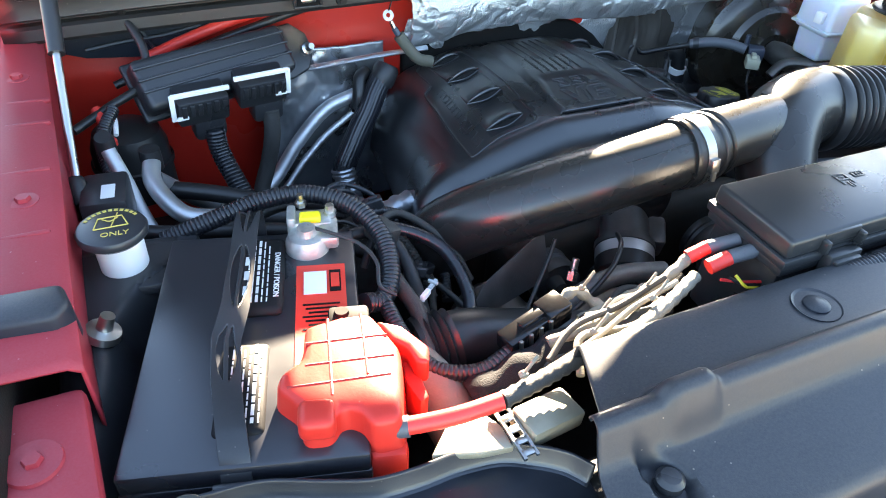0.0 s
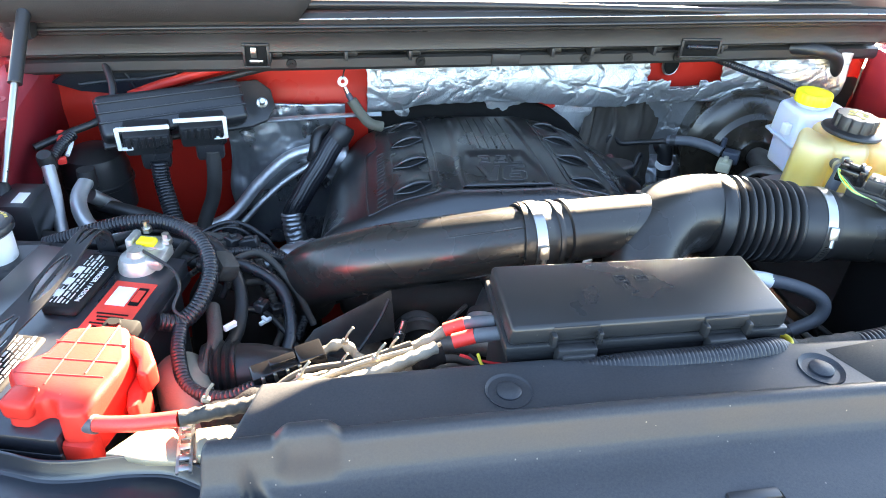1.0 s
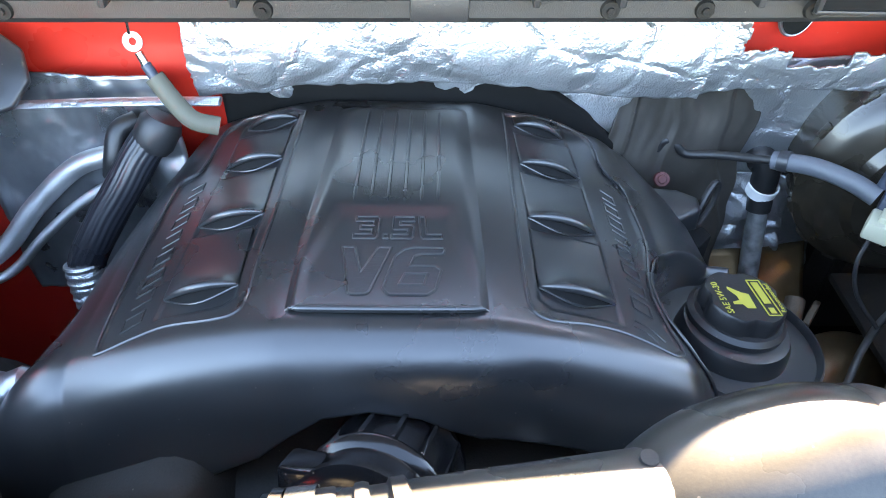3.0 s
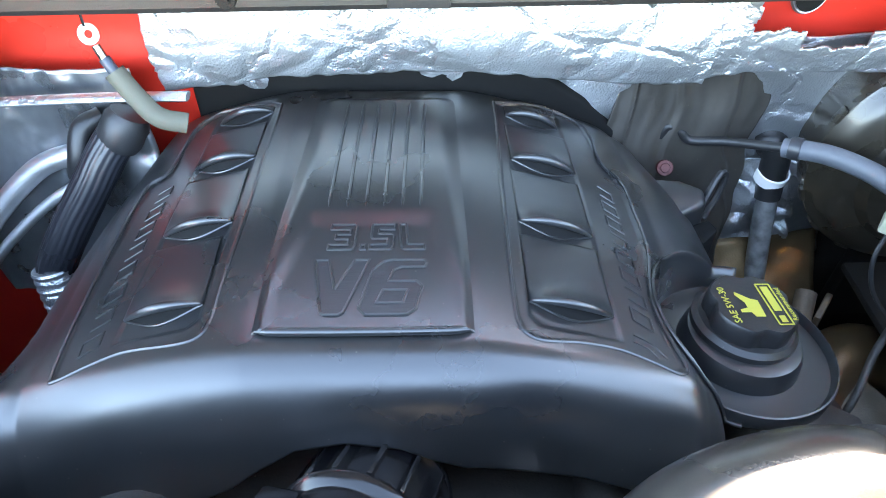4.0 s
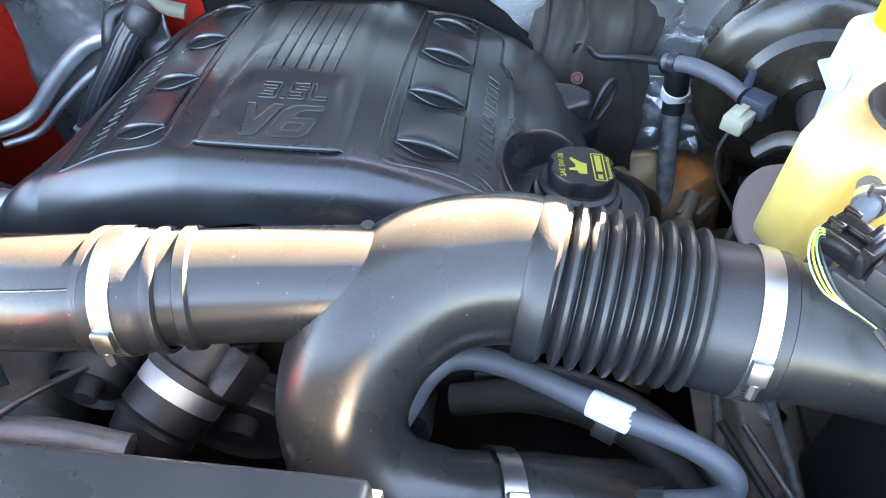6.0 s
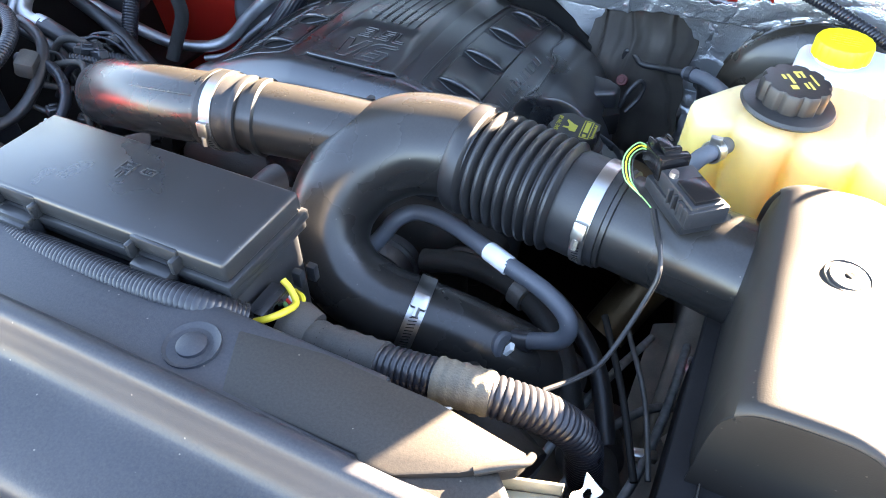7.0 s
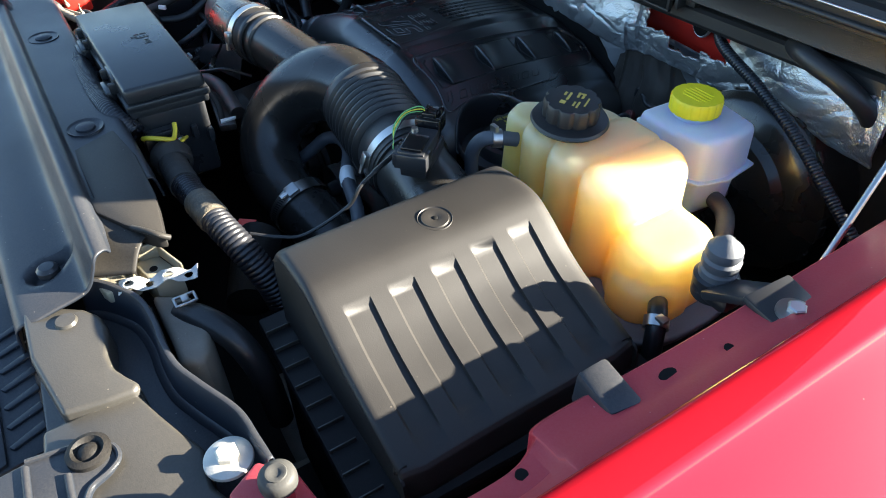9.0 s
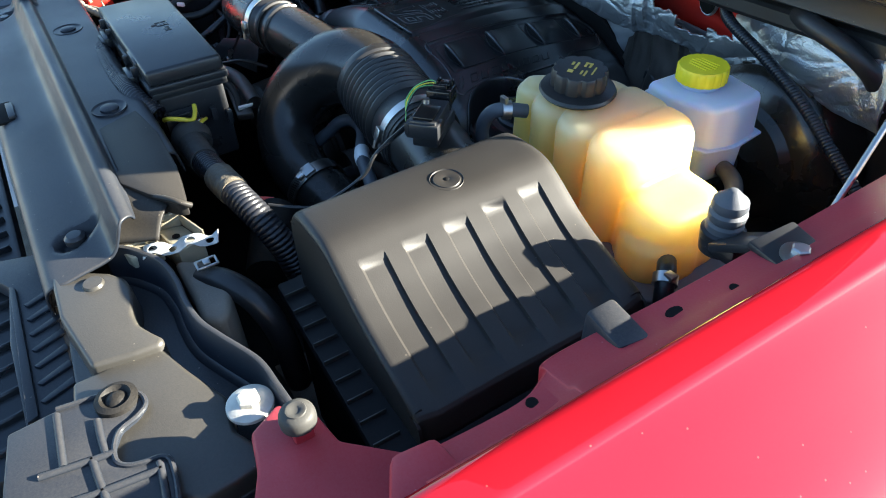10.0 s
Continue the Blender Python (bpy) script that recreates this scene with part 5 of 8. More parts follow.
part("fitting", lathe([(0.0, 0.0), (0.013, 0.0), (0.013, 0.03), (0.017, 0.032), (0.017, 0.045), (0.0, 0.046)], 24, Matrix.Translation((0.405, 0.235, 0.922)) @ Vector((-1, 0.1, -0.4)).to_track_quat("Z", "Y").to_matrix().to_4x4()), BLACK, vacuum)


# ---- air filter box ----
airbox = thing("air_filter_box", (0.72, 0.21, 0.85), "black plastic air filter box with ribbed lid", "air filter box")
AB = [(0.590, 1.030), (0.592, 1.105), (0.597, 1.132), (0.610, 1.147), (0.630, 1.152), (0.668, 1.153), (0.688, 1.149), (0.706, 1.139), (0.724, 1.127), (0.745, 1.113), (0.770, 1.100), (0.800, 1.088), (0.846, 1.070), (0.855, 1.065), (0.858, 1.058), (0.861, 1.030)]
AB_LINE = curve_points([(x, 0, z) for x, z in AB], 5)
GROOVES = (0.111, 0.160, 0.209, 0.258, 0.306)


def airbox_mesh():
    n = len(AB_LINE) - 1
    ys = [0.070, 0.0708, 0.0728, 0.076, 0.080]
    for g in GROOVES:
        ys += [g - 0.0165, g - 0.0156, g - 0.0124, g + 0.0128, g + 0.0140, g + 0.0148]
    ys += [0.334, 0.340, 0.345, 0.349, 0.351]
    k = len(ys) - 1

    def f(u, v):
        p = AB_LINE[round(u * n)]
        y = ys[round(v * k)]
        edge = min(y - 0.070, (0.351 - y) * 0.6)
        drop = 0.008 * (1 - math.sqrt(max(0, 1 - (1 - min(edge / 0.009, 1)) ** 2)))
        groove = 0.0
        for g in GROOVES:
            if -0.0126 < y - g < 0.0130:
                x0, x1 = 0.709 - 0.015 * (g - 0.2), 0.848
                if x0 < p.x < x1:
                    groove = 0.0040 * min(1, (p.x - x0) / 0.003, (x1 - p.x) / 0.03)
        z = p.z - (drop if p.z > 1.045 else 0) - groove - 0.012 * max(0, 0.20 - y) * (p.z - 1.03) / 0.12
        x = p.x + (0.006 * (1 - min(edge / 0.02, 1)) * (1 if p.x < 0.6 else -1 if p.x > 0.85 else 0)) + 0.02 * max(0, 0.16 - y) * (p.x > 0.8)
        return Vector((x, y, z))
    return sheet(f, n, k)


lid = part("lid", airbox_mesh(), AIRBOX, airbox, sharp=32, thick=0.003)
part("lid_end", moved(prism([(p.x, p.z - 0.0078) for p in AB_LINE] + [(0.858, 1.0), (0.590, 1.0)], -0.073, -0.070), Matrix.Rotation(radians(90), 4, "X")), AIRBOX, lid)
part("lid_end", moved(prism([(p.x, p.z - 0.0078) for p in AB_LINE] + [(0.858, 1.0), (0.590, 1.0)], -0.351, -0.348), Matrix.Rotation(radians(90), 4, "X")), AIRBOX, lid)
# Flange and base darker than the lid: shade put into the colour.
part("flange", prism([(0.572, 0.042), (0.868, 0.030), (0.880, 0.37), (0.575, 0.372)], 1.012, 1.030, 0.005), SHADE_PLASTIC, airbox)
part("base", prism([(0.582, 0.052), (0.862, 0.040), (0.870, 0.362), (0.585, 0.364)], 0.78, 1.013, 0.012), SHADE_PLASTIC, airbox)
for k in range(9):
    x = 0.602 + 0.029 * k
    part("front_rib", box((x, 0.056 - 0.0010 * k, 1.022), (0.0016, 0.028, 0.026), 0.0005), APRON, airbox)
plug = part("lid_plug", lathe([(0, 0.0012), (0.003, 0.0012), (0.004, 0.0018), (0.0145, 0.0018), (0.0155, 0.0002), (0.0175, 0.0002), (0.0185, 0.0012), (0.0195, -0.001)], 48, pose(0.661, 0.229, 1.1525, 1, 3)), AIRBOX, airbox)
part("plug_core", lathe([(0, 0.0028), (0.0022, 0.0026), (0.0035, 0.0015)], 16, pose(0.661, 0.229, 1.1525)), FLAT_BLACK, plug)


# ---- coolant tank, brake fluid reservoir, booster ----
coolant = thing("coolant_tank", (0.67, 0.46, 0.95), "translucent coolant tank filled with amber fluid", "coolant tank")


def rounded(poly, times=2):
    """An outline with its corners cut, twice over."""
    for _ in range(times):
        poly = [(a[0] + (b[0] - a[0]) * k, a[1] + (b[1] - a[1]) * k) for a, b in zip(poly, poly[1:] + poly[:1]) for k in (0.25, 0.75)]
    return poly


def soft_block(poly, z0, z1, r, taper=0.03):
    """A blow-moulded block with generous radii."""
    bm = prism(poly, z0, z1, taper=taper)
    bmesh.ops.bevel(bm, geom=bm.edges[:], offset=r, segments=6, affect="EDGES", profile=0.5, clamp_overlap=True)
    return bm


tank = part("tank_body", merge(
    soft_block([(0.484, 0.470), (0.502, 0.432), (0.530, 0.428), (0.560, 0.450), (0.560, 0.548), (0.536, 0.540)], 1.010, 1.140, 0.022, 0.13),
    soft_block([(0.538, 0.450), (0.556, 0.420), (0.592, 0.418), (0.612, 0.446), (0.614, 0.560), (0.568, 0.554)], 1.010, 1.145, 0.016, 0.03),
    soft_block([(0.600, 0.440), (0.618, 0.410), (0.654, 0.408), (0.676, 0.438), (0.678, 0.562), (0.602, 0.562)], 1.010, 1.148, 0.016, 0.03),
    soft_block([(0.662, 0.432), (0.684, 0.402), (0.718, 0.402), (0.742, 0.434), (0.742, 0.534), (0.712, 0.560), (0.664, 0.562)], 1.010, 1.148, 0.020, 0.06),
    soft_block([(0.714, 0.436), (0.746, 0.402), (0.796, 0.400), (0.826, 0.434), (0.826, 0.506), (0.796, 0.540), (0.716, 0.545)], 1.010, 1.098, 0.020, 0.14),
    soft_block([(0.740, 0.418), (0.766, 0.392), (0.804, 0.394), (0.828, 0.426), (0.828, 0.470), (0.746, 0.470)], 1.010, 1.068, 0.013, 0.05)), TANK, coolant, sharp=180)
mod = tank.modifiers.new("moulding", "REMESH")
mod.mode, mod.voxel_size, mod.use_smooth_shade = "VOXEL", 0.0028, True
mod = tank.modifiers.new("soften", "SMOOTH")
mod.factor, mod.iterations = 0.5, 12
part("seam_flange", prism(rounded([(0.525, 0.572), (0.498, 0.550), (0.481, 0.520), (0.472, 0.482), (0.476, 0.446), (0.492, 0.420), (0.53, 0.410), (0.60, 0.394), (0.66, 0.388), (0.72, 0.382), (0.775, 0.370), (0.826, 0.374), (0.850, 0.41), (0.851, 0.515), (0.815, 0.560), (0.60, 0.574)]), 1.010, 1.021, 0.004, 3), SEAM, coolant, "milky seam flange with its shade in the colour")
# Dark block added under the flange: the shade below the tank as colour.
part("tank_shade_block", prism([(0.535, 0.548), (0.512, 0.500), (0.512, 0.446), (0.60, 0.420), (0.72, 0.406), (0.80, 0.402), (0.825, 0.43), (0.820, 0.505), (0.79, 0.535)], 0.93, 1.013, 0.010, 3), DARK, coolant, "dark block added for the shade below the tank")
CC = pose(0.588, 0.475, 1.152, 0, 3, 0) @ Matrix.Translation((0, 0, -1.14))
cc = part("cap", grip_cap(0.0355, 1.146, 1.171, 10, 0.0032, CC), RUBBER, coolant, "black ribbed pressure cap")
part("cap_rim", lathe([(0.030, 1.136), (0.047, 1.139), (0.0495, 1.1425), (0.0475, 1.146), (0.038, 1.149), (0.033, 1.149)], 56, CC), RUBBER, cc)
CP = CC @ Matrix.Translation((0, 0, 1.1713)) @ Matrix.Rotation(radians(-60), 4, "Z")
part("print", merge(*[moved(box((x, y, 0.0002), (w, h, 0.0005)), CP) for x, y, w, h in ((-0.012, 0.010, 0.012, 0.003), (-0.012, 0.004, 0.012, 0.003), (-0.016, 0.007, 0.003, 0.010), (0.010, 0.010, 0.014, 0.0025), (0.010, 0.005, 0.010, 0.0025), (-0.004, -0.006, 0.018, 0.003), (-0.008, -0.012, 0.008, 0.003), (0.012, -0.009, 0.007, 0.007), (0.0, 0.018, 0.020, 0.002))]), GOLD_INK, cc, "faded amber warning symbols")
part("hose_stub", tube([(0.542, 0.430, 1.116), (0.531, 0.402, 1.123), (0.518, 0.388, 1.116), (0.508, 0.382, 1.09), (0.507, 0.385, 1.04)], 0.0095, 16, 8), HOSE, coolant)
part("hose_clip", lathe([(0.010, -0.006), (0.0125, -0.006), (0.0125, 0.006), (0.010, 0.006)], 24, Matrix.Translation((0.532, 0.404, 1.122)) @ Vector((-0.5, -1, 0.1)).to_track_quat("Z", "Y").to_matrix().to_4x4()), STEEL, coolant)
part("hose_clip_ear", box((0.531, 0.401, 1.137), (0.012, 0.006, 0.010), 0.001), STEEL, coolant)
part("outlet_hose", tube([(0.818, 0.420, 1.052), (0.832, 0.404, 1.056), (0.843, 0.392, 1.045), (0.851, 0.384, 1.005), (0.85, 0.38, 0.94)], 0.011, 16, 8), RUBBER, coolant)
part("hose_clip", merge(lathe([(0.0115, -0.006), (0.014, -0.006), (0.014, 0.006), (0.0115, 0.006)], 24, Matrix.Translation((0.838, 0.397, 1.052)) @ Vector((0.6, -0.7, -0.5)).to_track_quat("Z", "Y").to_matrix().to_4x4()), box((0.845, 0.395, 1.064), (0.012, 0.010, 0.006), 0.001)), STEEL, coolant)

brake = thing("brake_fluid_reservoir", (0.645, 0.65, 1.0), "milky plastic brake fluid reservoir with yellow cap", "reservoir")
part("reservoir_body", soft_block([(0.585, 0.600), (0.640, 0.592), (0.700, 0.612), (0.712, 0.650), (0.705, 0.705), (0.640, 0.715), (0.590, 0.690)], 1.055, 1.128, 0.010, 0.05), RESERVOIR, brake, sharp=60)
part("reservoir_base", soft_block([(0.597, 0.612), (0.640, 0.606), (0.690, 0.622), (0.698, 0.690), (0.64, 0.70), (0.60, 0.68)], 1.00, 1.062, 0.008, -0.06), RESERVOIR, brake, sharp=60)
part("seam", prism([(0.580, 0.596), (0.640, 0.587), (0.704, 0.607), (0.717, 0.650), (0.710, 0.710), (0.640, 0.720), (0.585, 0.695)], 1.064, 1.068, 0.001), RESERVOIR, brake)
part("tab", box((0.580, 0.625, 1.092), (0.012, 0.018, 0.022), 0.002), WHITE, brake)
part("neck", lathe([(0.027, 1.12), (0.027, 1.137), (0.0, 1.137)], 36, pose(0.637, 0.652, 0)), RESERVOIR, brake)
YC = part("cap", grip_cap(0.034, 1.136, 1.156, 18, 0.0012, pose(0.637, 0.652, 0)), YELLOW, brake, "bright yellow screw cap")
part("cap_print", merge(*[box((0.637 + x, 0.652 + y, 1.1564), (w, h, 0.0012), 0.0003) for x, y, w, h in ((0, 0.012, 0.030, 0.002), (0, 0.006, 0.036, 0.002), (0, 0.0, 0.04, 0.002), (0, -0.006, 0.036, 0.002), (0, -0.012, 0.028, 0.002))]), YELLOW, YC)
part("master_cylinder", lathe([(0, -0.09), (0.022, -0.09), (0.026, -0.07), (0.026, 0.08), (0, 0.08)], 28, pose(0.635, 0.67, 0.965, 90)), GRIME, brake)
part("bracket_arm", tube([(0.62, 0.62, 0.99), (0.585, 0.655, 0.985), (0.565, 0.665, 0.975), (0.548, 0.668, 0.955)], 0.014, 12, 8, squash=0.7), GRIME, brake)

booster = thing("brake_booster", (0.63, 0.83, 0.8), "glossy black brake booster drum", "brake booster")
BM_ = pose(0.645, 0.845, 0.955, 90, 0, 0) @ Matrix.Rotation(radians(-6), 4, "Y")
part("drum", lathe([(0.0, 0.085), (0.045, 0.085), (0.055, 0.078), (0.090, 0.070), (0.100, 0.058), (0.125, 0.050), (0.138, 0.040), (0.143, 0.030), (0.146, 0.028), (0.146, 0.018), (0.140, 0.015), (0.140, -0.05), (0.0, -0.05)], 80, BM_), BOOSTER, booster, sharp=30)
for k in range(16):
    part("crimp", moved(box((0.146, 0, 0.023), (0.006, 0.02, 0.012), 0.002), BM_ @ Matrix.Rotation(2 * math.pi * k / 16, 4, "Z")), BOOSTER, booster)

vac_sensor = thing("vacuum_sensor_hose", (0.5, 0.75, 0.95), "grey vacuum hose with sensor and cream plug", "hose")
part("thin_hose", tube([(0.335, 0.888, 0.945), (0.342, 0.886, 0.962), (0.357, 0.884, 0.955), (0.372, 0.880, 0.945), (0.41, 0.868, 0.952), (0.462, 0.82, 0.977)], 0.0058, 14, 10), RUBBER, vac_sensor)
part("hose", tube([(0.452, 0.823, 0.977), (0.485, 0.795, 0.988), (0.515, 0.765, 0.990), (0.537, 0.742, 0.985)], 0.011, 18, 10), HOSE, vac_sensor)
part("clip", lathe([(0.0112, -0.006), (0.0128, -0.006), (0.0128, 0.006), (0.0112, 0.006)], 24, Matrix.Translation((0.462, 0.815, 0.981)) @ Vector((0.7, -0.6, 0.2)).to_track_quat("Z", "Y").to_matrix().to_4x4()), BLACK, vac_sensor)
VS = pose(0.553, 0.728, 0.982, 0, 0, -38)
part("sensor_body", moved(box((0, 0, 0), (0.034, 0.030, 0.026), 0.004), VS), SENSOR, vac_sensor)
part("nipple", lathe([(0, 0.02), (0.005, 0.02), (0.006, 0)], 14, pose(0.541, 0.748, 0.995)), SENSOR, vac_sensor)
part("plug", moved(box((-0.006, -0.032, -0.010), (0.028, 0.034, 0.022), 0.003), VS), CREAM, vac_sensor, "cream plastic plug")
part("plug_tab", moved(box((-0.006, -0.030, 0.003), (0.010, 0.022, 0.008), 0.001), VS), CREAM, vac_sensor)
part("wire", tube([(0.525, 0.705, 0.965), (0.512, 0.690, 0.935), (0.520, 0.675, 0.90), (0.545, 0.65, 0.87)], 0.0025, 8, 8), RUBBER, vac_sensor)

dipstick = thing("dipstick_tube", (0.49, 0.82, 0.75), "scuffed grey metal tube with black sleeve and white collar", "tube")
part("elbow", tube([(0.474, 0.905, 0.925), (0.482, 0.897, 0.930), (0.490, 0.890, 0.915), (0.493, 0.888, 0.895)], 0.0185, 16, 8), RUBBER, dipstick)
part("collar", lathe([(0.0185, -0.008), (0.0205, -0.0075), (0.0208, 0.0075), (0.0185, 0.008)], 28, pose(0.494, 0.887, 0.886, 12, 0)), WHITE, dipstick, "white collar")
part("sleeve", tube([(0.494, 0.888, 0.892), (0.496, 0.880, 0.855)], 0.0170, 18, 6), RUBBER, dipstick)
part("tube", tube([(0.496, 0.882, 0.866), (0.502, 0.862, 0.79), (0.510, 0.838, 0.71), (0.516, 0.82, 0.65)], 0.0138, 18, 8), OLD_TUBE, dipstick, "scuffed grey metal tube")

shaft = thing("steering_shaft", (0.47, 0.7, 0.75), "brown heat shield and steering shaft beside the engine", "steering shaft")
part("shaft", tube([(0.53, 0.77, 0.79), (0.50, 0.70, 0.75), (0.46, 0.60, 0.70)], 0.013, 16, 6), RUST, shaft)
part("joint", box((0.508, 0.715, 0.758), (0.05, 0.045, 0.04), 0.012, 3, (20, 10, 30)), RUST, shaft)
for s in (-1, 1):
    part("yoke", moved(prism([(-0.012, 0.0), (0.012, 0.0), (0.014, 0.035), (0.008, 0.048), (-0.008, 0.048), (-0.014, 0.035)], -0.004, 0.004, 0.002), pose(0.520 + 0.014 * s, 0.735, 0.772, 60, 80, 20)), RUST, shaft)
part("yoke_bolt", lathe([(0, 0.03), (0.008, 0.03), (0.009, 0.02), (0.005, 0.02), (0.005, -0.03), (0, -0.03)], 12, pose(0.508, 0.705, 0.775, 70, 20)), STEEL, shaft, "steel clamp bolt")
part("brake_line", tube([(0.60, 0.66, 0.93), (0.57, 0.67, 0.88), (0.555, 0.66, 0.82), (0.53, 0.62, 0.76), (0.50, 0.60, 0.66)], 0.0045, 10, 8), GRIME, shaft)
part("brake_line", tube([(0.62, 0.63, 0.92), (0.588, 0.64, 0.87), (0.575, 0.62, 0.81), (0.56, 0.58, 0.74)], 0.0045, 10, 8), RUST, shaft)
part("hose_joint", lathe([(0, 0.03), (0.010, 0.03), (0.012, 0.024), (0.012, 0.010), (0.014, 0.008), (0.014, -0.004), (0.011, -0.006), (0.011, -0.04), (0, -0.04)], 20, pose(0.572, 0.60, 0.86, 35, -20)), RUBBER, shaft, "black hose joint")
part("heat_shield", moved(sheet(lambda u, v: Vector((0.16 * (u - 0.5), 0.20 * (v - 0.5), 0.03 * math.sin(3 * u) + 0.008 * noise.noise((u * 5, v * 5, 2)))), 20, 20), pose(0.42, 0.72, 0.74, 10, 25, 0)), BRONZE, shaft, thick=0.002)
part("manifold", tube([(0.36, 0.52, 0.84), (0.38, 0.60, 0.83), (0.39, 0.68, 0.82), (0.37, 0.78, 0.80)], 0.028, 18, 8), GRIME, shaft)
part("exhaust_shield", tube([(0.45, 0.56, 0.60), (0.50, 0.64, 0.68), (0.55, 0.70, 0.71), (0.61, 0.74, 0.70), (0.68, 0.75, 0.67)], 0.040, 28, 10), BRONZE, shaft, "rusty brown heat shield")
part("clamp_band", lathe([(0.041, -0.006), (0.043, -0.006), (0.043, 0.006), (0.041, 0.006)], 36, Matrix.Translation((0.525, 0.672, 0.696)) @ Vector((0.6, 0.7, 0.35)).to_track_quat("Z", "Y").to_matrix().to_4x4()), GRIME, shaft)
part("bracket", prism([(0.44, 0.55), (0.52, 0.53), (0.53, 0.60), (0.47, 0.64)], 0.76, 0.775, 0.004), GRIME, shaft)


# ---- fuse box ----
fuse = thing("fuse_box", (0.035, 0.075, 0.98), "black plastic fuse box with a clipped lid", "fuse box")
FB = [(-0.127, 0.019), (0.191, 0.022), (0.194, 0.133), (-0.124, 0.133)]


def inset(poly, d):
    cx, cy = sum(p[0] for p in poly) / 4, sum(p[1] for p in poly) / 4
    return [(x - d * (1 if x > cx else -1), y - d * (1 if y > cy else -1)) for x, y in poly]


fb_lid = part("lid", prism(FB, 1.128, 1.151, 0.005, 3, 0.012), LID, fuse, sharp=50)
part("lid_rim", prism(inset(FB, -0.003), 1.117, 1.1285, 0.0025), LID, fb_lid)
part("lid_skirt", prism(inset(FB, 0.000), 1.106, 1.1175, 0.002), LID, fb_lid)
part("tub", prism(inset(FB, 0.006), 0.985, 1.107, 0.006, 2, 0.0), LID, fuse)
for x in (-0.055, 0.115):
    part("latch", merge(box((x, 0.012, 1.112), (0.044, 0.014, 0.034), 0.003), box((x, 0.0085, 1.120), (0.036, 0.016, 0.008), 0.002)), LID, fuse)
    part("latch_frame", merge(box((x - 0.025, 0.018, 1.136), (0.006, 0.014, 0.016), 0.002), box((x + 0.025, 0.018, 1.136), (0.006, 0.014, 0.016), 0.002), box((x, 0.022, 1.142), (0.052, 0.006, 0.014), 0.002)), LID, fuse)
for x in (-0.02, 0.055):
    part("clip", merge(box((x, 0.014, 1.098), (0.026, 0.010, 0.004), 0.001), box((x - 0.011, 0.012, 1.092), (0.004, 0.010, 0.012), 0.001), box((x + 0.011, 0.012, 1.092), (0.004, 0.010, 0.012), 0.001)), LID, fuse)
for x in (-0.06, 0.10):
    part("back_clip", box((x, 0.137, 1.104), (0.020, 0.010, 0.016), 0.002), LID, fuse)
SYM = [(-0.020, 0.004, 0.002, 0.024), (-0.011, 0.015, 0.018, 0.002), (-0.003, 0.004, 0.002, 0.024), (-0.011, 0.002, 0.018, 0.002), (-0.013, -0.010, 0.002, 0.012), (-0.009, -0.010, 0.002, 0.012), (-0.011, 0.009, 0.008, 0.002),
       (0.010, 0.008, 0.002, 0.012), (0.018, 0.013, 0.016, 0.002), (0.018, 0.003, 0.016, 0.002), (0.026, 0.008, 0.002, 0.012), (0.016, 0.008, 0.002, 0.006), (0.021, 0.008, 0.002, 0.006)]
for x, y, w, h in SYM:
    part("symbol_stroke", box((0.030 + x * 0.85, 0.088 + y * 0.8, 1.1512), (w, h * 0.8, 0.0014), 0.0004), BLACK, fb_lid)
part("side_clip", merge(*[box((0.200, 0.055 + 0.022 * k, 1.068 - 0.012 * (k % 2)), (0.010, 0.008, 0.020), 0.001) for k in range(4)]), LID, fuse)
part("side_port", merge(box((0.198, 0.052, 1.060), (0.014, 0.050, 0.040), 0.004), box((0.200, 0.052, 1.083), (0.018, 0.040, 0.005), 0.001)), BLACK, fuse)
part("wire_loop", tube([(0.204, 0.026, 1.082), (0.219, 0.032, 1.089), (0.226, 0.048, 1.086), (0.224, 0.062, 1.080), (0.214, 0.070, 1.086), (0.204, 0.073, 1.092)], 0.0034, 10, 8), YELLOW_WIRE, fuse, "thick yellow wire")
for k, (m, dy) in enumerate(((YELLOW_WIRE, 0), (YELLOW_WIRE, 0.005), (WHITE, 0.010), (RED_WIRE, 0.014), (GREEN_WIRE, 0.018))):
    part("wire", tube([(0.205, 0.085 - dy, 1.066), (0.222, 0.075 - dy, 1.072 - dy * 0.3), (0.230, 0.058 - dy * 0.5, 1.066), (0.228, 0.045, 1.052)], 0.0025, 6, 8), m, fuse)
tagged(part("white_flag", prism([(0.046, 0.172), (0.057, 0.169), (0.055, 0.196), (0.049, 0.199)], 0.984, 0.988, 0.001), WHITE), "small white plastic tab beside the fuse box", "tab")

# ---- big corrugated loom from the fuse box to the headlamp side ----
loom = thing("wiring_loom", (0.4, 0.05, 1.0), "thick corrugated black wiring loom wrapped with tape", "wiring loom")
LP = [(0.215, 0.052, 1.050), (0.262, 0.048, 1.056), (0.324, 0.046, 1.064), (0.39, 0.050, 1.070), (0.440, 0.057, 1.066), (0.478, 0.070, 1.045), (0.502, 0.086, 1.0), (0.512, 0.10, 0.92)]
part("tube", tube(LP, 0.0175, 22, 10, ribs=(0.0060, 0.0013)), LOOM, loom)
part("tape_wrap", tube(LP[0:3], lambda s: 0.0198 + 0.001 * math.sin(s * 40), 20, 10), TAPE, loom)
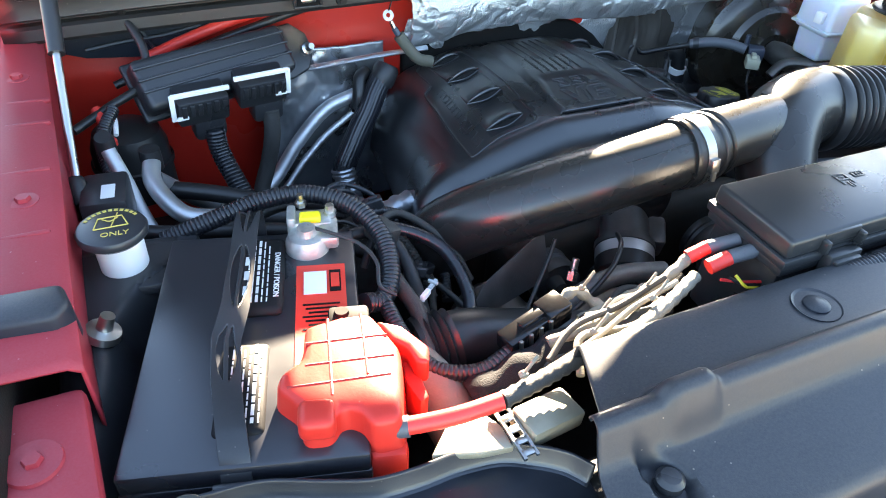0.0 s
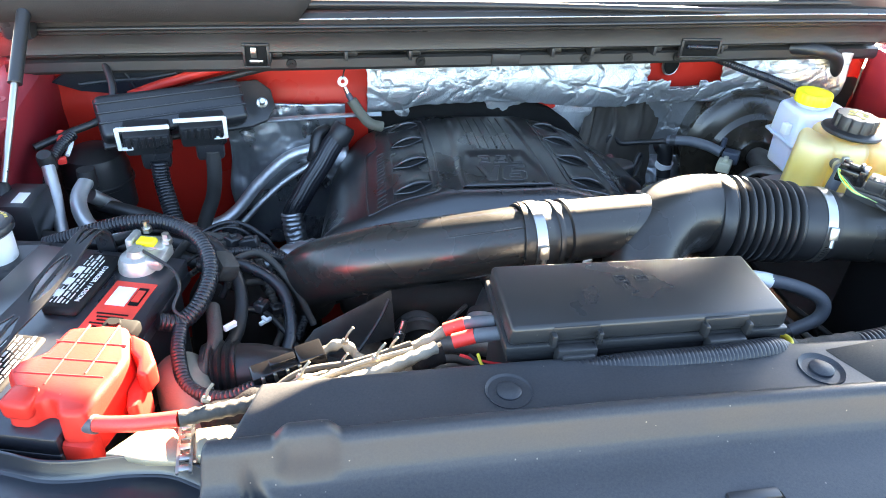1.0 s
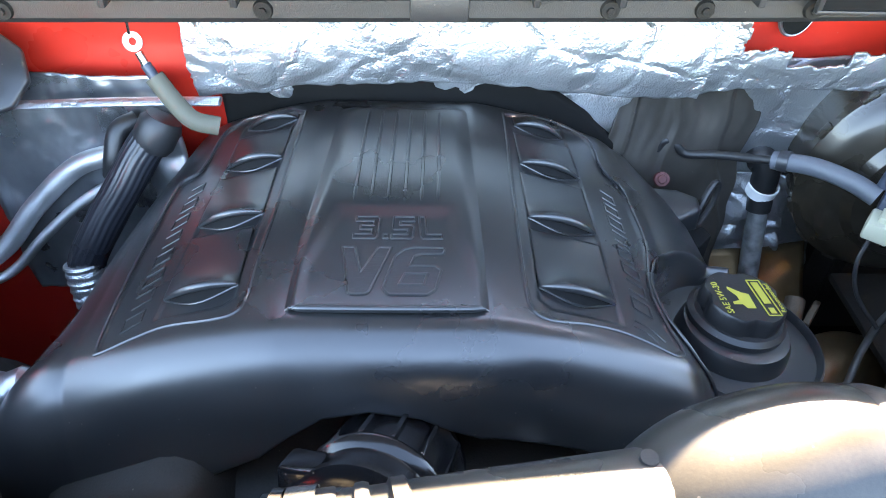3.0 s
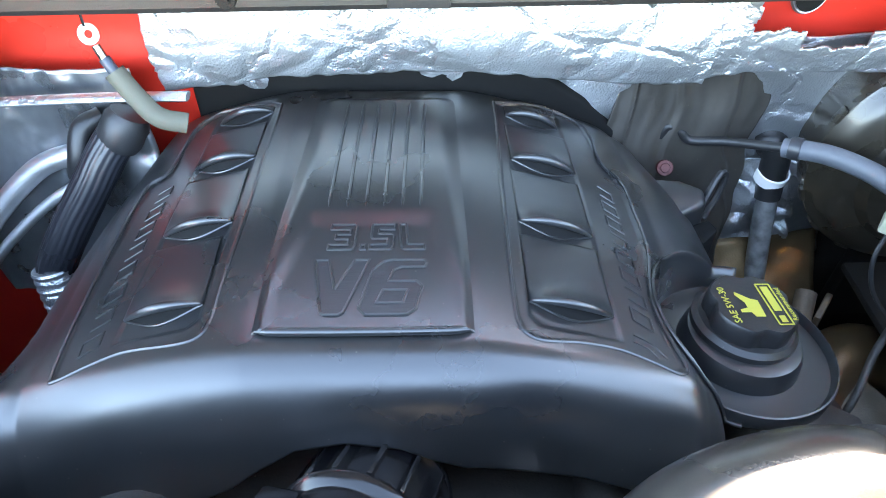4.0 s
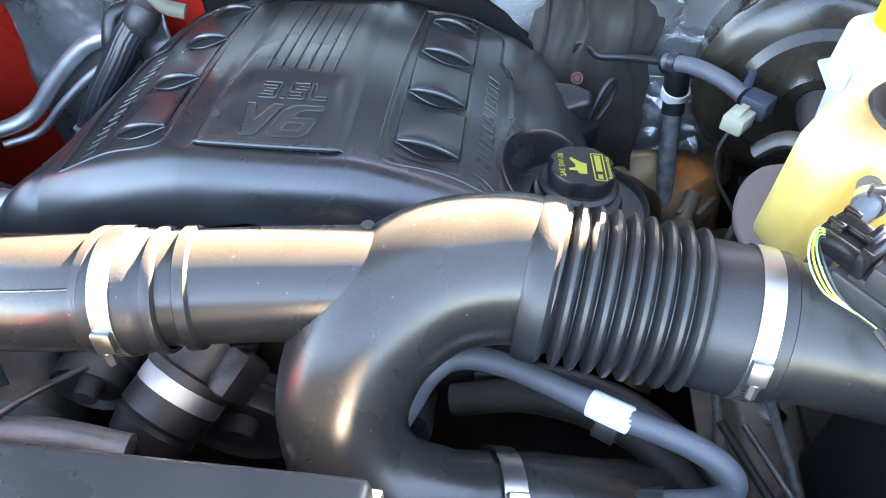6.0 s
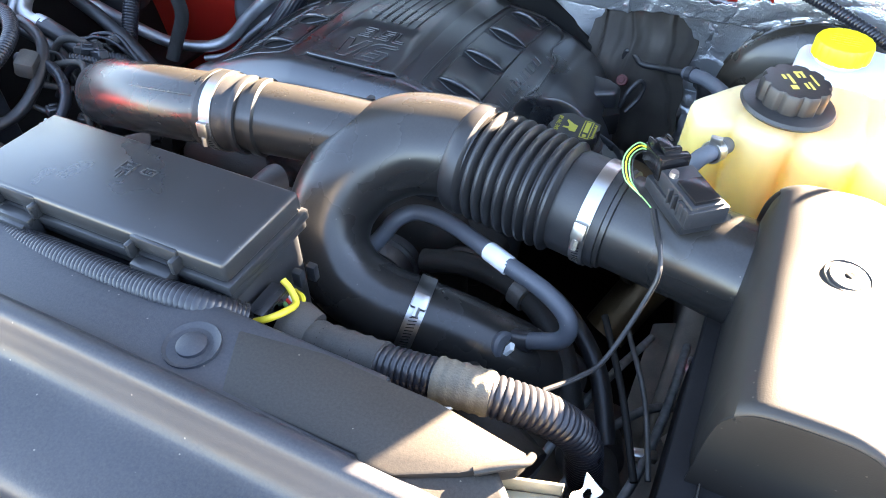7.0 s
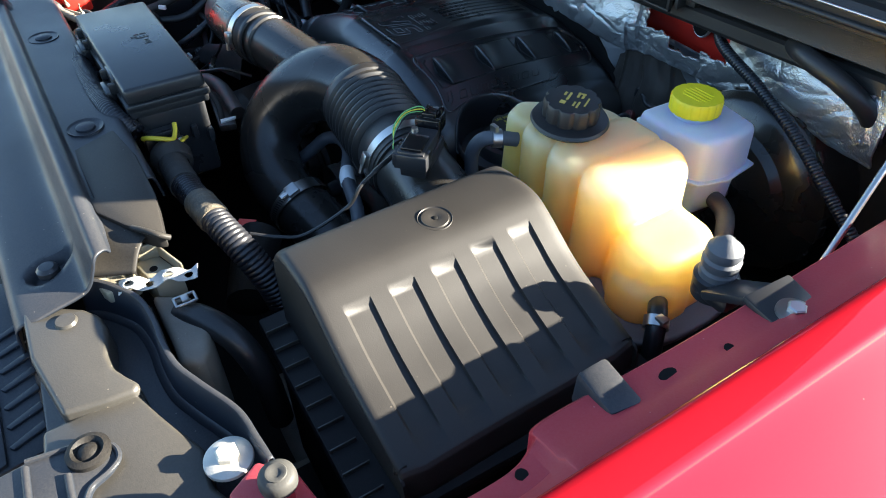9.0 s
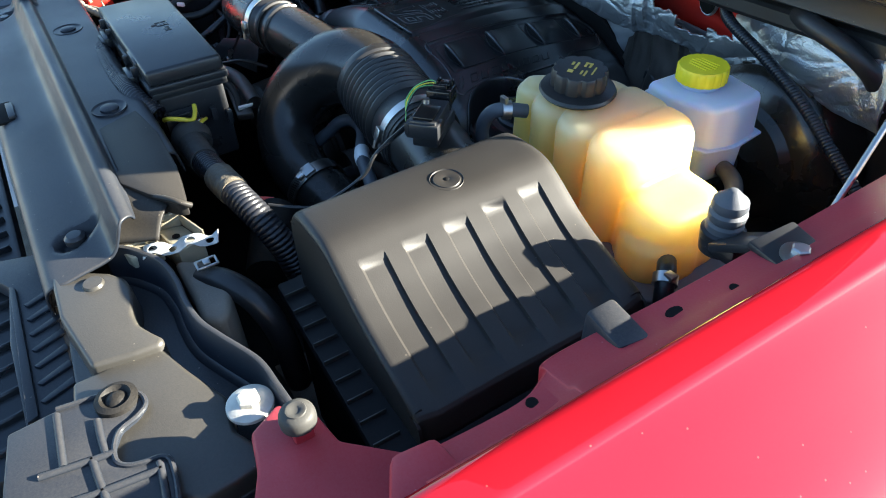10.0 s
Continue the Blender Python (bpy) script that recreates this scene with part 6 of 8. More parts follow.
part("tape_wrap", tube([(0.375, 0.049, 1.069), (0.40, 0.051, 1.070), (0.425, 0.054, 1.070)], lambda s: 0.0200 + 0.0008 * math.sin(s * 30), 20, 8), DUSTY_TAPE, loom)
part("boot", lathe([(0.020, -0.02), (0.026, -0.018), (0.030, 0.0), (0.026, 0.012), (0.018, 0.012)], 24, Matrix.Translation((0.225, 0.052, 1.052)) @ Vector((-1, 0, 0.2)).to_track_quat("Z", "Y").to_matrix().to_4x4()), TAPE, loom)
front_loom = thing("front_wiring_loom", (0.0, 0.0, 1.08), "ribbed black wiring loom along the radiator cover", "wiring loom")
FL = [(-0.17, 0.010, 1.085), (-0.10, 0.0, 1.100), (0.0, -0.004, 1.110), (0.10, -0.004, 1.112), (0.165, 0.002, 1.112), (0.200, 0.02, 1.09)]
part("tube", tube(FL, 0.0148, 20, 12, ribs=(0.0045, 0.0005)), LOOM, front_loom)
for a, b in ((FL[1], FL[2]), (FL[3], FL[4])):
    c = Vector(a).lerp(Vector(b), 0.4)
    part("tape_wrap", tube([Vector(a).lerp(Vector(b), 0.25), c, Vector(a).lerp(Vector(b), 0.6)], 0.0158, 18, 6), RUBBER, front_loom)
tagged(part("warning_label", box((0.352, 0.098, 0.985), (0.045, 0.026, 0.0015), 0.0005, 1, (0, 0, -40)), LABEL_RED), "small red and white warning label", "label")
tagged(part("warning_label", box((0.372, 0.083, 0.987), (0.020, 0.026, 0.0015), 0.0005, 1, (0, 0, -40)), LABEL_WHITE), "white half of a small warning label", "label")
tagged(part("coolant_reservoir_pipe", tube([(0.36, 0.12, 0.97), (0.40, 0.09, 0.96), (0.46, 0.06, 0.95)], 0.03, 20, 8), DARK), "dark hose under the wiring loom", "hose")

# ---- radiator cover ----
shield = thing("radiator_cover", (0.04, -0.1, 1.05), "grey-black plastic cover over the radiator", "radiator cover")
SP = [(0.012, 1.085), (0.008, 1.110), (0.000, 1.117), (-0.030, 1.118), (-0.062, 1.119), (-0.070, 1.123), (-0.074, 1.132), (-0.080, 1.135), (-0.086, 1.133), (-0.092, 1.120), (-0.100, 1.105), (-0.112, 1.097), (-0.145, 1.092), (-0.170, 1.087), (-0.179, 1.082), (-0.183, 1.074), (-0.185, 1.055), (-0.186, 1.03)]
SLINE = curve_points([(0, y, z) for y, z in SP], 8)


def shield_end(side, y):
    """Where the cover ends, by how far back the line lies."""
    ys = [-0.19, -0.16, -0.12, -0.088, -0.072, -0.064, 0.02]
    return float(np.interp(y, ys, [0.487, 0.497, 0.494, 0.490, 0.478, 0.372, 0.350] if side > 0 else [-0.43, -0.43, -0.425, -0.42, -0.415, -0.40, -0.37]))


def shield_mesh():
    n = len(SLINE) - 1

    def f(u, v):
        p = SLINE[round(v * n)]
        a, b = shield_end(-1, p.y), shield_end(1, p.y)
        x = a + (b - a) * u
        back = 0.0
        if p.y > -0.04 and -0.02 < x < 0.17:
            back = -0.018 * math.sin(math.pi * (x + 0.02) / 0.19) ** 0.5
        y = p.y + back * min(1, (p.y + 0.04) / 0.03) if back else p.y
        z = p.z - 0.01 * (x / 0.45) ** 2
        # a soft hump in the ridge
        hump = ease(0.030, 0.015, abs(x + 0.331)) * ease(-0.104, -0.090, p.y) * ease(-0.060, -0.070, p.y)
        z += 0.012 * hump
        for sx, sy in ((-0.369, -0.128), (0.429, -0.137)):
            # a drop-shaped recess, its tail running up towards the ridge
            tail = max(0.0, p.y - sy)
            d = math.hypot((x - sx + 0.45 * tail) / (0.021 - 0.22 * tail), (p.y - sy) / (0.026 if p.y < sy else 0.040))
            if d < 1:
                z -= 0.013 * ease(1.0, 0.62, d)
        return Vector((x, y, z))
    return sheet(f, 260, n)


part("cover_sheet", shield_mesh(), SHIELD, shield, sharp=40, thick=0.003)
for x, y in ((-0.139, -0.036), (0.199, -0.038)):
    part("stud_seat", lathe([(0.0245, 1.116), (0.0235, 1.1215), (0.020, 1.1195), (0.016, 1.1185), (0.013, 1.1185), (0.0125, 1.122), (0.009, 1.124), (0.0, 1.1245)], 40, pose(x, y, 0)), SHIELD, shield)
for x, y in ((-0.369, -0.124), (0.429, -0.136)):
    part("stud", lathe([(0.012, 1.082), (0.0118, 1.089), (0.008, 1.0925), (0.0, 1.093)], 32, pose(x, y, 0)), BLACK, shield)
part("raised_panel", prism([(0.222, -0.008), (0.247, -0.064), (0.368, -0.064), (0.372, -0.070), (0.398, -0.068), (0.440, -0.046), (0.474, -0.022), (0.478, -0.012), (0.40, 0.0), (0.30, 0.002)], 1.096, 1.1190, 0.0025), PANEL, shield)


def sloped_tab(u, v):
    """The tongue that drops from the panel to the radiator mount."""
    p = Vector((0.388, -0.070, 1.113)).lerp(Vector((0.462, -0.030, 1.108)), u).lerp(Vector((0.468, -0.097, 1.086)).lerp(Vector((0.490, -0.055, 1.086)), u), v)
    return p + Vector((0, 0, 0.006 * math.sin(math.pi * v)))


part("sloped_tab", sheet(sloped_tab, 12, 12), PANEL, shield, thick=0.003)
part("panel_lip", tube([(0.448, -0.040, 1.117), (0.466, -0.028, 1.119), (0.478, -0.018, 1.117), (0.480, -0.008, 1.110)], 0.0035, 10, 6), PANEL, shield)
# A black plate: the recess has colour for its shade, no depth.
part("recess", box((0.055, -0.165, 1.0905), (0.070, 0.030, 0.004), 0.001), FLAT_BLACK, shield)
part("recess_tab", box((0.06, -0.160, 1.094), (0.05, 0.010, 0.006), 0.001), BLACK, shield)

# grille top below the cover's front edge
grille = thing("grille_top", (0.0, -0.25, 0.95), "black ribbed plastic top of the grille", "grille")
part("grille_sheet", box((0.15, -0.275, 0.985), (1.0, 0.13, 0.03), 0.008), BLACK, grille)
part("seal_rod", tube([(-0.42, -0.190, 1.030), (0.0, -0.192, 1.032), (0.25, -0.190, 1.030), (0.46, -0.182, 1.026)], 0.0040, 8, 8), BLACK, grille, "thin black sealing strip")
for k in range(26):
    part("grille_rib", box((-0.33 + 0.038 * k, -0.275, 1.003), (0.006, 0.11, 0.010), 0.002, 1, (0, 0, 8)), BLACK, grille)


# ---- plastic aprons beside the radiator ----
def apron_wall(pts, tall, drop=0.0):
    """The apron's rear wall: a rolled crest with a long slope towards the front."""
    line = curve_points([(x, y, 0) for x, y in pts], 8)
    n = len(line) - 1
    low = 0.016 if tall > 0.01 else 0.0
    prof = [(0.0020, 1.040), (0.0020, 1.0700 + tall), (0.0014, 1.0714 + tall), (0.0, 1.0718 + tall), (-0.0012, 1.0714 + tall), (-0.0020, 1.0698 + tall), (-0.0045, 1.0650 - low * 0.2), (-0.0075, 1.0615 - low * 0.8), (-0.016, 1.0602 - low)]

    def f(u, v):
        k = round(u * n)
        d = (line[min(k + 1, n)] - line[max(k - 1, 0)]).normalized()
        side = Vector((-d.y, d.x, 0))
        if side.y < 0:
            side = -side
        o, z = prof[round(v * 8)]
        return Vector((line[k].x, line[k].y, z - drop)) + side * o
    return sheet(f, n, 8)


def apron(name, label, mirror, m):
    g = thing(name, (mirror(0.65, -0.1)[0], -0.1, 1.0), label, "apron")
    drop = 0.0 if m is APRON else 0.020
    out = [(0.470, -0.170), (0.468, -0.108), (0.480, -0.070), (0.500, -0.052), (0.56, -0.058), (0.625, -0.062), (0.674, -0.050), (0.720, -0.034), (0.768, -0.022), (0.815, -0.014), (0.822, -0.06), (0.830, -0.11), (0.79, -0.165), (0.72, -0.200), (0.63, -0.185), (0.555, -0.180), (0.51, -0.172)]
    low = 0.016 if m is APRON else 0.0
    # Channel and rear wall take darker, bluer plastic: shade put into the colour.
    base = part("sheet", prism([mirror(*p) for p in out], 1.048 - drop - low, 1.0610 - drop - low, 0.003), SHIELD if m is APRON else m, g)
    flat = [(0.634, -0.098), (0.680, -0.084), (0.735, -0.062), (0.775, -0.068), (0.815, -0.05), (0.822, -0.06), (0.826, -0.11), (0.79, -0.160), (0.72, -0.195), (0.636, -0.182)]
    part("flat", prism([mirror(*p) for p in flat], 1.058 - drop - low, 1.0700 - drop, 0.005, 3), m, base)
    lip = [(0.466, -0.112), (0.480, -0.093), (0.502, -0.077), (0.530, -0.063), (0.569, -0.058), (0.606, -0.059), (0.642, -0.056), (0.676, -0.044), (0.724, -0.025), (0.762, -0.021), (0.790, -0.019)]
    part("rear_wall", apron_wall([mirror(*p) for p in lip], 0.016 if m is APRON else 0.008, drop), SHIELD if m is APRON else m, base, thick=0.0015)
    if m is DARK_APRON:
        return g
    step = [(0.466, -0.176), (0.480, -0.142), (0.500, -0.116), (0.520, -0.103), (0.540, -0.100), (0.562, -0.103), (0.584, -0.109), (0.604, -0.108), (0.622, -0.100), (0.640, -0.090), (0.648, -0.096), (0.646, -0.122), (0.638, -0.163), (0.545, -0.178)]
    part("raised_step", prism([mirror(*p) for p in step], 1.040, 1.079, 0.006, 4, 0.05), m, base)
    x, y = mirror(0.515, -0.135)
    part("plastic_rivet", lathe([(0, 0.004), (0.010, 0.0035), (0.0115, 0.0)], 28, pose(x, y, 1.079)), m, base)
    return g


apron("front_apron", "dusty grey plastic apron beside the headlamp", lambda x, y: (x, y), APRON)
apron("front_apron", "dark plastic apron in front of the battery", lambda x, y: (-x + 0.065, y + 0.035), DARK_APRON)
bolt_r = thing("apron_bolt", (0.761, -0.048, 1.07), "large plated bolt with a wide washer", "bolt")
part("washer", lathe([(0.0, 0.006), (0.014, 0.006), (0.0215, 0.003), (0.022, 0.0)], 40, pose(0.761, -0.048, 1.0745)), ZINC, bolt_r)
part("head", lathe([(0, 0.0135), (0.0085, 0.0135), (0.0105, 0.0115), (0.0105, 0.004)], 6, pose(0.761, -0.048, 1.0745)), ZINC, bolt_r)
for k, (x, y, z) in enumerate(((0.826, -0.023, 1.092), (-0.716, -0.026, 1.078))):
    st = thing("hood_stop", (x, y, z), "black rubber hood stop on a threaded post", "hood stop")
    part("base", box((x, y, z + 0.004), (0.022, 0.018, 0.014), 0.003), RED_DUSTY, st)
    part("nut", lathe([(0.008, 0.029), (0.0125, 0.028), (0.0150, 0.025), (0.0158, 0.020), (0.0155, 0.014), (0.011, 0.010), (0.008, 0.006), (0, 0.004)], 28, pose(x, y, z)), STOP_RUBBER, st, "grey rubber knob")
    part("rubber_top", lathe([(0, 0.0285), (0.004, 0.0285), (0.0065, 0.030), (0.0085, 0.0298), (0.0095, 0.028)], 24, pose(x, y, z)), STOP_RUBBER, st)

bracket = thing("headlamp_bracket", (0.68, -0.23, 1.02), "dark grey moulded headlamp bracket with ribs", "bracket")
BRACKET = [(0.672, -0.240), (0.668, -0.198), (0.675, -0.158), (0.683, -0.139), (0.694, -0.129), (0.708, -0.128), (0.717, -0.138), (0.724, -0.154), (0.738, -0.162), (0.754, -0.164), (0.764, -0.157), (0.769, -0.144), (0.771, -0.131), (0.779, -0.125), (0.801, -0.126), (0.824, -0.130), (0.84, -0.20), (0.80, -0.26), (0.73, -0.25)]
part("plate", prism(BRACKET, 1.062, 1.0765, 0.003, 3), SHIELD, bracket)
for line in ([(0.675, -0.199), (0.705, -0.201), (0.736, -0.203)], [(0.702, -0.169), (0.722, -0.170), (0.742, -0.170)], [(0.735, -0.222), (0.741, -0.190), (0.745, -0.163)], [(0.741, -0.181), (0.765, -0.180), (0.800, -0.178)], [(0.776, -0.133), (0.795, -0.135), (0.820, -0.138)], [(0.770, -0.222), (0.778, -0.180), (0.784, -0.132)]):
    part("rib", tube([(x, y, 1.0765) for x, y in line], 0.0036, 10, 4), SHIELD, bracket)
part("edge_roll", tube([(x, y, 1.0765) for x, y in BRACKET[1:16]], 0.0026, 8, 5), SHIELD, bracket)
part("white_tab", prism([(0.690, -0.250), (0.700, -0.232), (0.755, -0.236), (0.760, -0.246)], 1.040, 1.056, 0.002), WHITE, bracket, "white plastic edge below the bracket")
part("boss", lathe([(0.020, 1.068), (0.019, 1.081), (0.014, 1.083), (0.010, 1.079), (0.008, 1.081), (0, 1.086)], 28, pose(0.689, -0.149, 0)), DARK, bracket)
headlamp = thing("headlamp_shroud", (0.46, -0.225, 0.95), "ribbed black plastic shroud in front of the apron", "shroud")
part("sheet", prism([(0.330, -0.262), (0.352, -0.186), (0.40, -0.174), (0.47, -0.172), (0.600, -0.178), (0.625, -0.182), (0.632, -0.236), (0.50, -0.236), (0.40, -0.226)], 1.008, 1.034, 0.003), SHIELD, headlamp)
for k in range(7):
    x, y = 0.448 + 0.0265 * k, -0.214 - 0.0008 * k
    part("slat", prism([(x, y), (x - 0.016, y + 0.034), (x - 0.006, y + 0.036), (x + 0.005, y + 0.004)], 1.033, 1.0375, 0.0012, 2), SHIELD, headlamp)
part("edge_strip", prism([(0.405, -0.224), (0.412, -0.218), (0.626, -0.222), (0.630, -0.233)], 1.033, 1.0385, 0.0015, 2), SHIELD, headlamp)

latch = thing("radiator_mount", (0.51, -0.03, 1.0), "beige metal radiator mount with perforated strip", "bracket")
part("clip_box", prism([(0.456, -0.054), (0.462, -0.024), (0.506, -0.010), (0.512, -0.042)], 1.040, 1.078, 0.003), BEIGE, latch)
part("clip_wall", prism([(0.454, -0.054), (0.459, -0.022), (0.4625, -0.0225), (0.4575, -0.054)], 1.076, 1.097, 0.001), BEIGE, latch)
part("clip_wall", prism([(0.460, -0.0245), (0.506, -0.0105), (0.507, -0.0075), (0.4595, -0.0215)], 1.076, 1.092, 0.001), BEIGE, latch)
part("clip_hole", lathe([(0, 0.0), (0.0045, 0.0), (0.0050, -0.002)], 16, pose(0.482, -0.036, 1.0788)), FLAT_BLACK, latch, "dark round hole")
part("tab", prism([(0.470, -0.100), (0.498, -0.090), (0.503, -0.056), (0.478, -0.060)], 1.066, 1.082, 0.002), BEIGE, latch)
part("tab_rim", tube([(0.472, -0.098, 1.0825), (0.480, -0.062, 1.0830), (0.501, -0.058, 1.0830)], 0.0022, 8, 4), BEIGE, latch)
part("tab_slot", prism([(0.484, -0.076), (0.494, -0.072), (0.4955, -0.064), (0.486, -0.067)], 1.0815, 1.0828), FLAT_BLACK, latch, "dark slot")


def wavy_strip(u, v):
    """A thin perforated strip with waved edges."""
    a_, b_ = Vector((0.503, -0.076, 1.086)), Vector((0.526, 0.004, 1.090))
    p = a_.lerp(b_, u)
    w = 0.0066 + 0.0015 * math.cos(2 * math.pi * 4 * u)
    return p + Vector((0.93, -0.37, 0)) * (v - 0.5) * 2 * w + Vector((0, 0, 0.004 * math.sin(2 * math.pi * 2 * u) - 0.006 * (v - 0.5)))


def strip_keep(u, v):
    return min(((u * 4 - k - 0.5) / 0.24) ** 2 + ((v - 0.5) / 0.26) ** 2 for k in range(4)) > 1


part("strip", sheet(wavy_strip, 90, 20, strip_keep), LEAD, latch, "bright perforated metal strip", thick=0.0012)
part("tank_end", prism([(0.505, -0.050), (0.530, -0.012), (0.590, -0.010), (0.625, -0.022), (0.634, -0.036), (0.62, -0.052), (0.58, -0.050)], 0.93, 1.066, 0.010, 3), DUSTY_SUNLIT, latch)
rad_hose = thing("radiator_hose", (0.56, 0.0, 0.95), "black radiator hose with a steel spring clip", "hose")
part("hose", tube([(0.545, -0.030, 1.055), (0.572, -0.012, 1.062), (0.605, 0.008, 1.050), (0.628, 0.022, 1.005), (0.63, 0.028, 0.92)], 0.015, 18, 10), RUBBER, rad_hose)
part("spring_clip", merge(*[box((0.552 + a, -0.021 + b, 1.080), (w, h, 0.003), 0.001) for a, b, w, h in ((0, -0.011, 0.016, 0.003), (0, 0.011, 0.016, 0.003), (-0.007, 0, 0.003, 0.022), (0.007, 0, 0.003, 0.022))], box((0.552, -0.021, 1.082), (0.010, 0.008, 0.004), 0.001)), STEEL, rad_hose)


# ---- right flange hardware ----
buffer = thing("hood_buffer", (0.86, 0.44, 1.10), "ribbed grey rubber hood buffer on a bracket", "hood buffer")
part("buffer", lathe([(0.019, -0.028), (0.019, -0.018), (0.0165, -0.015), (0.019, -0.012), (0.0195, -0.004), (0.0165, -0.001), (0.0185, 0.003), (0.0175, 0.010), (0.014, 0.013), (0.005, 0.022), (0.0, 0.023)], 32, pose(0.862, 0.440, 1.147)), HOSE, buffer)
part("cup", merge(box((0.872, 0.436, 1.108), (0.046, 0.036, 0.022), 0.008), lathe([(0.021, 1.095), (0.023, 1.120), (0.019, 1.122)], 28, pose(0.862, 0.44, 0))), BLACK, buffer)
part("arm", prism([(0.922, 0.385), (0.985, 0.376), (0.990, 0.428), (0.926, 0.444)], 1.163, 1.171, 0.003), BLACK, buffer)
part("arm_web", box((0.903, 0.425, 1.137), (0.074, 0.044, 0.010), 0.003, 2, (0, -36, -8)), BLACK, buffer)
bolt((0.961, 0.404, 1.173), 0.0085, buffer, STEEL, 1.9)
pad = thing("hood_pad", (0.94, 0.20, 1.16), "grey rubber pad clipped over the flange", "rubber pad")
part("pad", prism([(0.903, 0.208), (0.952, 0.203), (0.957, 0.236), (0.903, 0.242)], 1.128, 1.168, 0.005, 2, 0.06), SHIELD, pad)
pad_l = thing("hood_pad", (-0.83, 0.25, 1.12), "grey rubber pad clipped over the flange", "rubber pad")
part("pad", prism([(-0.778, 0.200), (-0.785, 0.230), (-0.90, 0.236), (-0.90, 0.190), (-0.79, 0.182)], 1.085, 1.131, 0.006, 3, 0.05), SHIELD, pad_l)
strut_r = thing("gas_strut", (0.95, 0.47, 1.17), "black gas strut holding the hood", "gas strut", "hood struts")
part("rod", tube([(0.909, 0.545, 1.12), (0.895, 0.62, 1.192), (0.872, 0.745, 1.312)], 0.0036, 12, 6), STEEL, strut_r)
strut_l = thing("gas_strut", (-0.786, 0.50, 1.05), "black gas strut holding the hood", "gas strut", "hood struts")
part("rod", tube([(-0.787, 0.505, 1.062), (-0.782, 0.57, 1.126), (-0.777, 0.63, 1.187)], 0.0052, 14, 6), STEEL, strut_l)
part("cylinder", tube([(-0.777, 0.628, 1.185), (-0.772, 0.69, 1.245), (-0.762, 0.79, 1.345)], 0.0105, 18, 6), BLACK, strut_l)
part("end_boot", merge(lathe([(0.0, 0.018), (0.008, 0.018), (0.0125, 0.010), (0.0125, -0.018), (0.0, -0.02)], 20, pose(-0.787, 0.502, 1.058, -40))), RUBBER, strut_l)

# hoses in the rear right corner
corner = thing("corner_hose", (0.70, 0.75, 1.15), "black corrugated hose across the firewall corner", "hose")
part("hose", tube([(0.50, 0.86, 1.165), (0.55, 0.80, 1.155), (0.64, 0.78, 1.130), (0.72, 0.765, 1.10), (0.80, 0.745, 1.06), (0.87, 0.73, 1.02), (0.92, 0.72, 0.98)], 0.0078, 14, 10, ribs=(0.005, 0.0008)), LOOM, corner)
corner2 = thing("corner_hose", (0.75, 0.8, 1.15), "black rubber hose curling over the red panel", "hose")
part("hose", tube([(0.66, 0.80, 1.195), (0.70, 0.77, 1.20), (0.75, 0.775, 1.185), (0.785, 0.80, 1.15), (0.79, 0.83, 1.10)], 0.013, 16, 10), RUBBER, corner2)
part("fitting", lathe([(0, 0), (0.012, 0), (0.012, 0.03), (0, 0.03)], 16, pose(0.79, 0.825, 1.10)), WHITE, corner2)
tagged(part("brake_line", tube([(0.66, 0.70, 0.98), (0.70, 0.66, 1.02), (0.74, 0.63, 1.03), (0.765, 0.60, 1.02)], 0.012, 14, 8), GRIME), "grey fitting beside the reservoir", "fitting")

# ---- rear: ground strap, pipes, control module ----
strap = thing("ground_strap", (-0.25, 0.82, 1.08), "loose ground strap with ring terminal and olive sleeve", "ground strap")
part("ring", lathe([(0.0042, 0.001), (0.0100, 0.001), (0.0100, -0.001), (0.0042, -0.001)], 28, pose(-0.266, 0.815, 1.118, 68, 0, 0)), LEAD, strap, "bright ring terminal")
part("barrel", tube([(-0.262, 0.812, 1.108), (-0.257, 0.809, 1.096)], 0.0042, 12, 4), STEEL, strap)
part("heat_shrink", tube([(-0.257, 0.809, 1.096), (-0.250, 0.805, 1.084)], 0.0056, 12, 4), SENSOR, strap)
part("sleeve", tube([(-0.250, 0.805, 1.084), (-0.232, 0.797, 1.058), (-0.215, 0.792, 1.040), (-0.190, 0.795, 1.031)], 0.0105, 14, 8), SLEEVE, strap)
part("strap_end", tube([(-0.266, 0.812, 1.128), (-0.262, 0.806, 1.148)], 0.0015, 6, 3), STEEL, strap)

pipes = thing("heater_hose", (-0.30, 0.80, 0.9), "black braided heater hose with silver sleeve", "hose")
HH = [(-0.262, 0.832, 1.010), (-0.285, 0.818, 0.990), (-0.310, 0.800, 0.955), (-0.345, 0.780, 0.905), (-0.372, 0.765, 0.862), (-0.380, 0.755, 0.83)]
part("hose", tube(HH, 0.0205, 96, 10, flutes=(19, 0.05)), LOOM, pipes, "braided black hose")
part("collar", lathe([(0.0, -0.02), (0.021, -0.02), (0.024, -0.012), (0.024, 0.012), (0.020, 0.02), (0, 0.02)], 28, Matrix.Translation((-0.272, 0.824, 1.003)) @ Vector((0.5, 0.3, 0.8)).to_track_quat("Z", "Y").to_matrix().to_4x4()), RUBBER, pipes)
part("foil_sleeve", tube([(-0.378, 0.760, 0.858), (-0.373, 0.746, 0.815), (-0.360, 0.728, 0.755)], lambda s: 0.0225 + 0.0010 * math.sin(s * 70), 24, 16), FOIL, pipes, "silver foil sleeve")
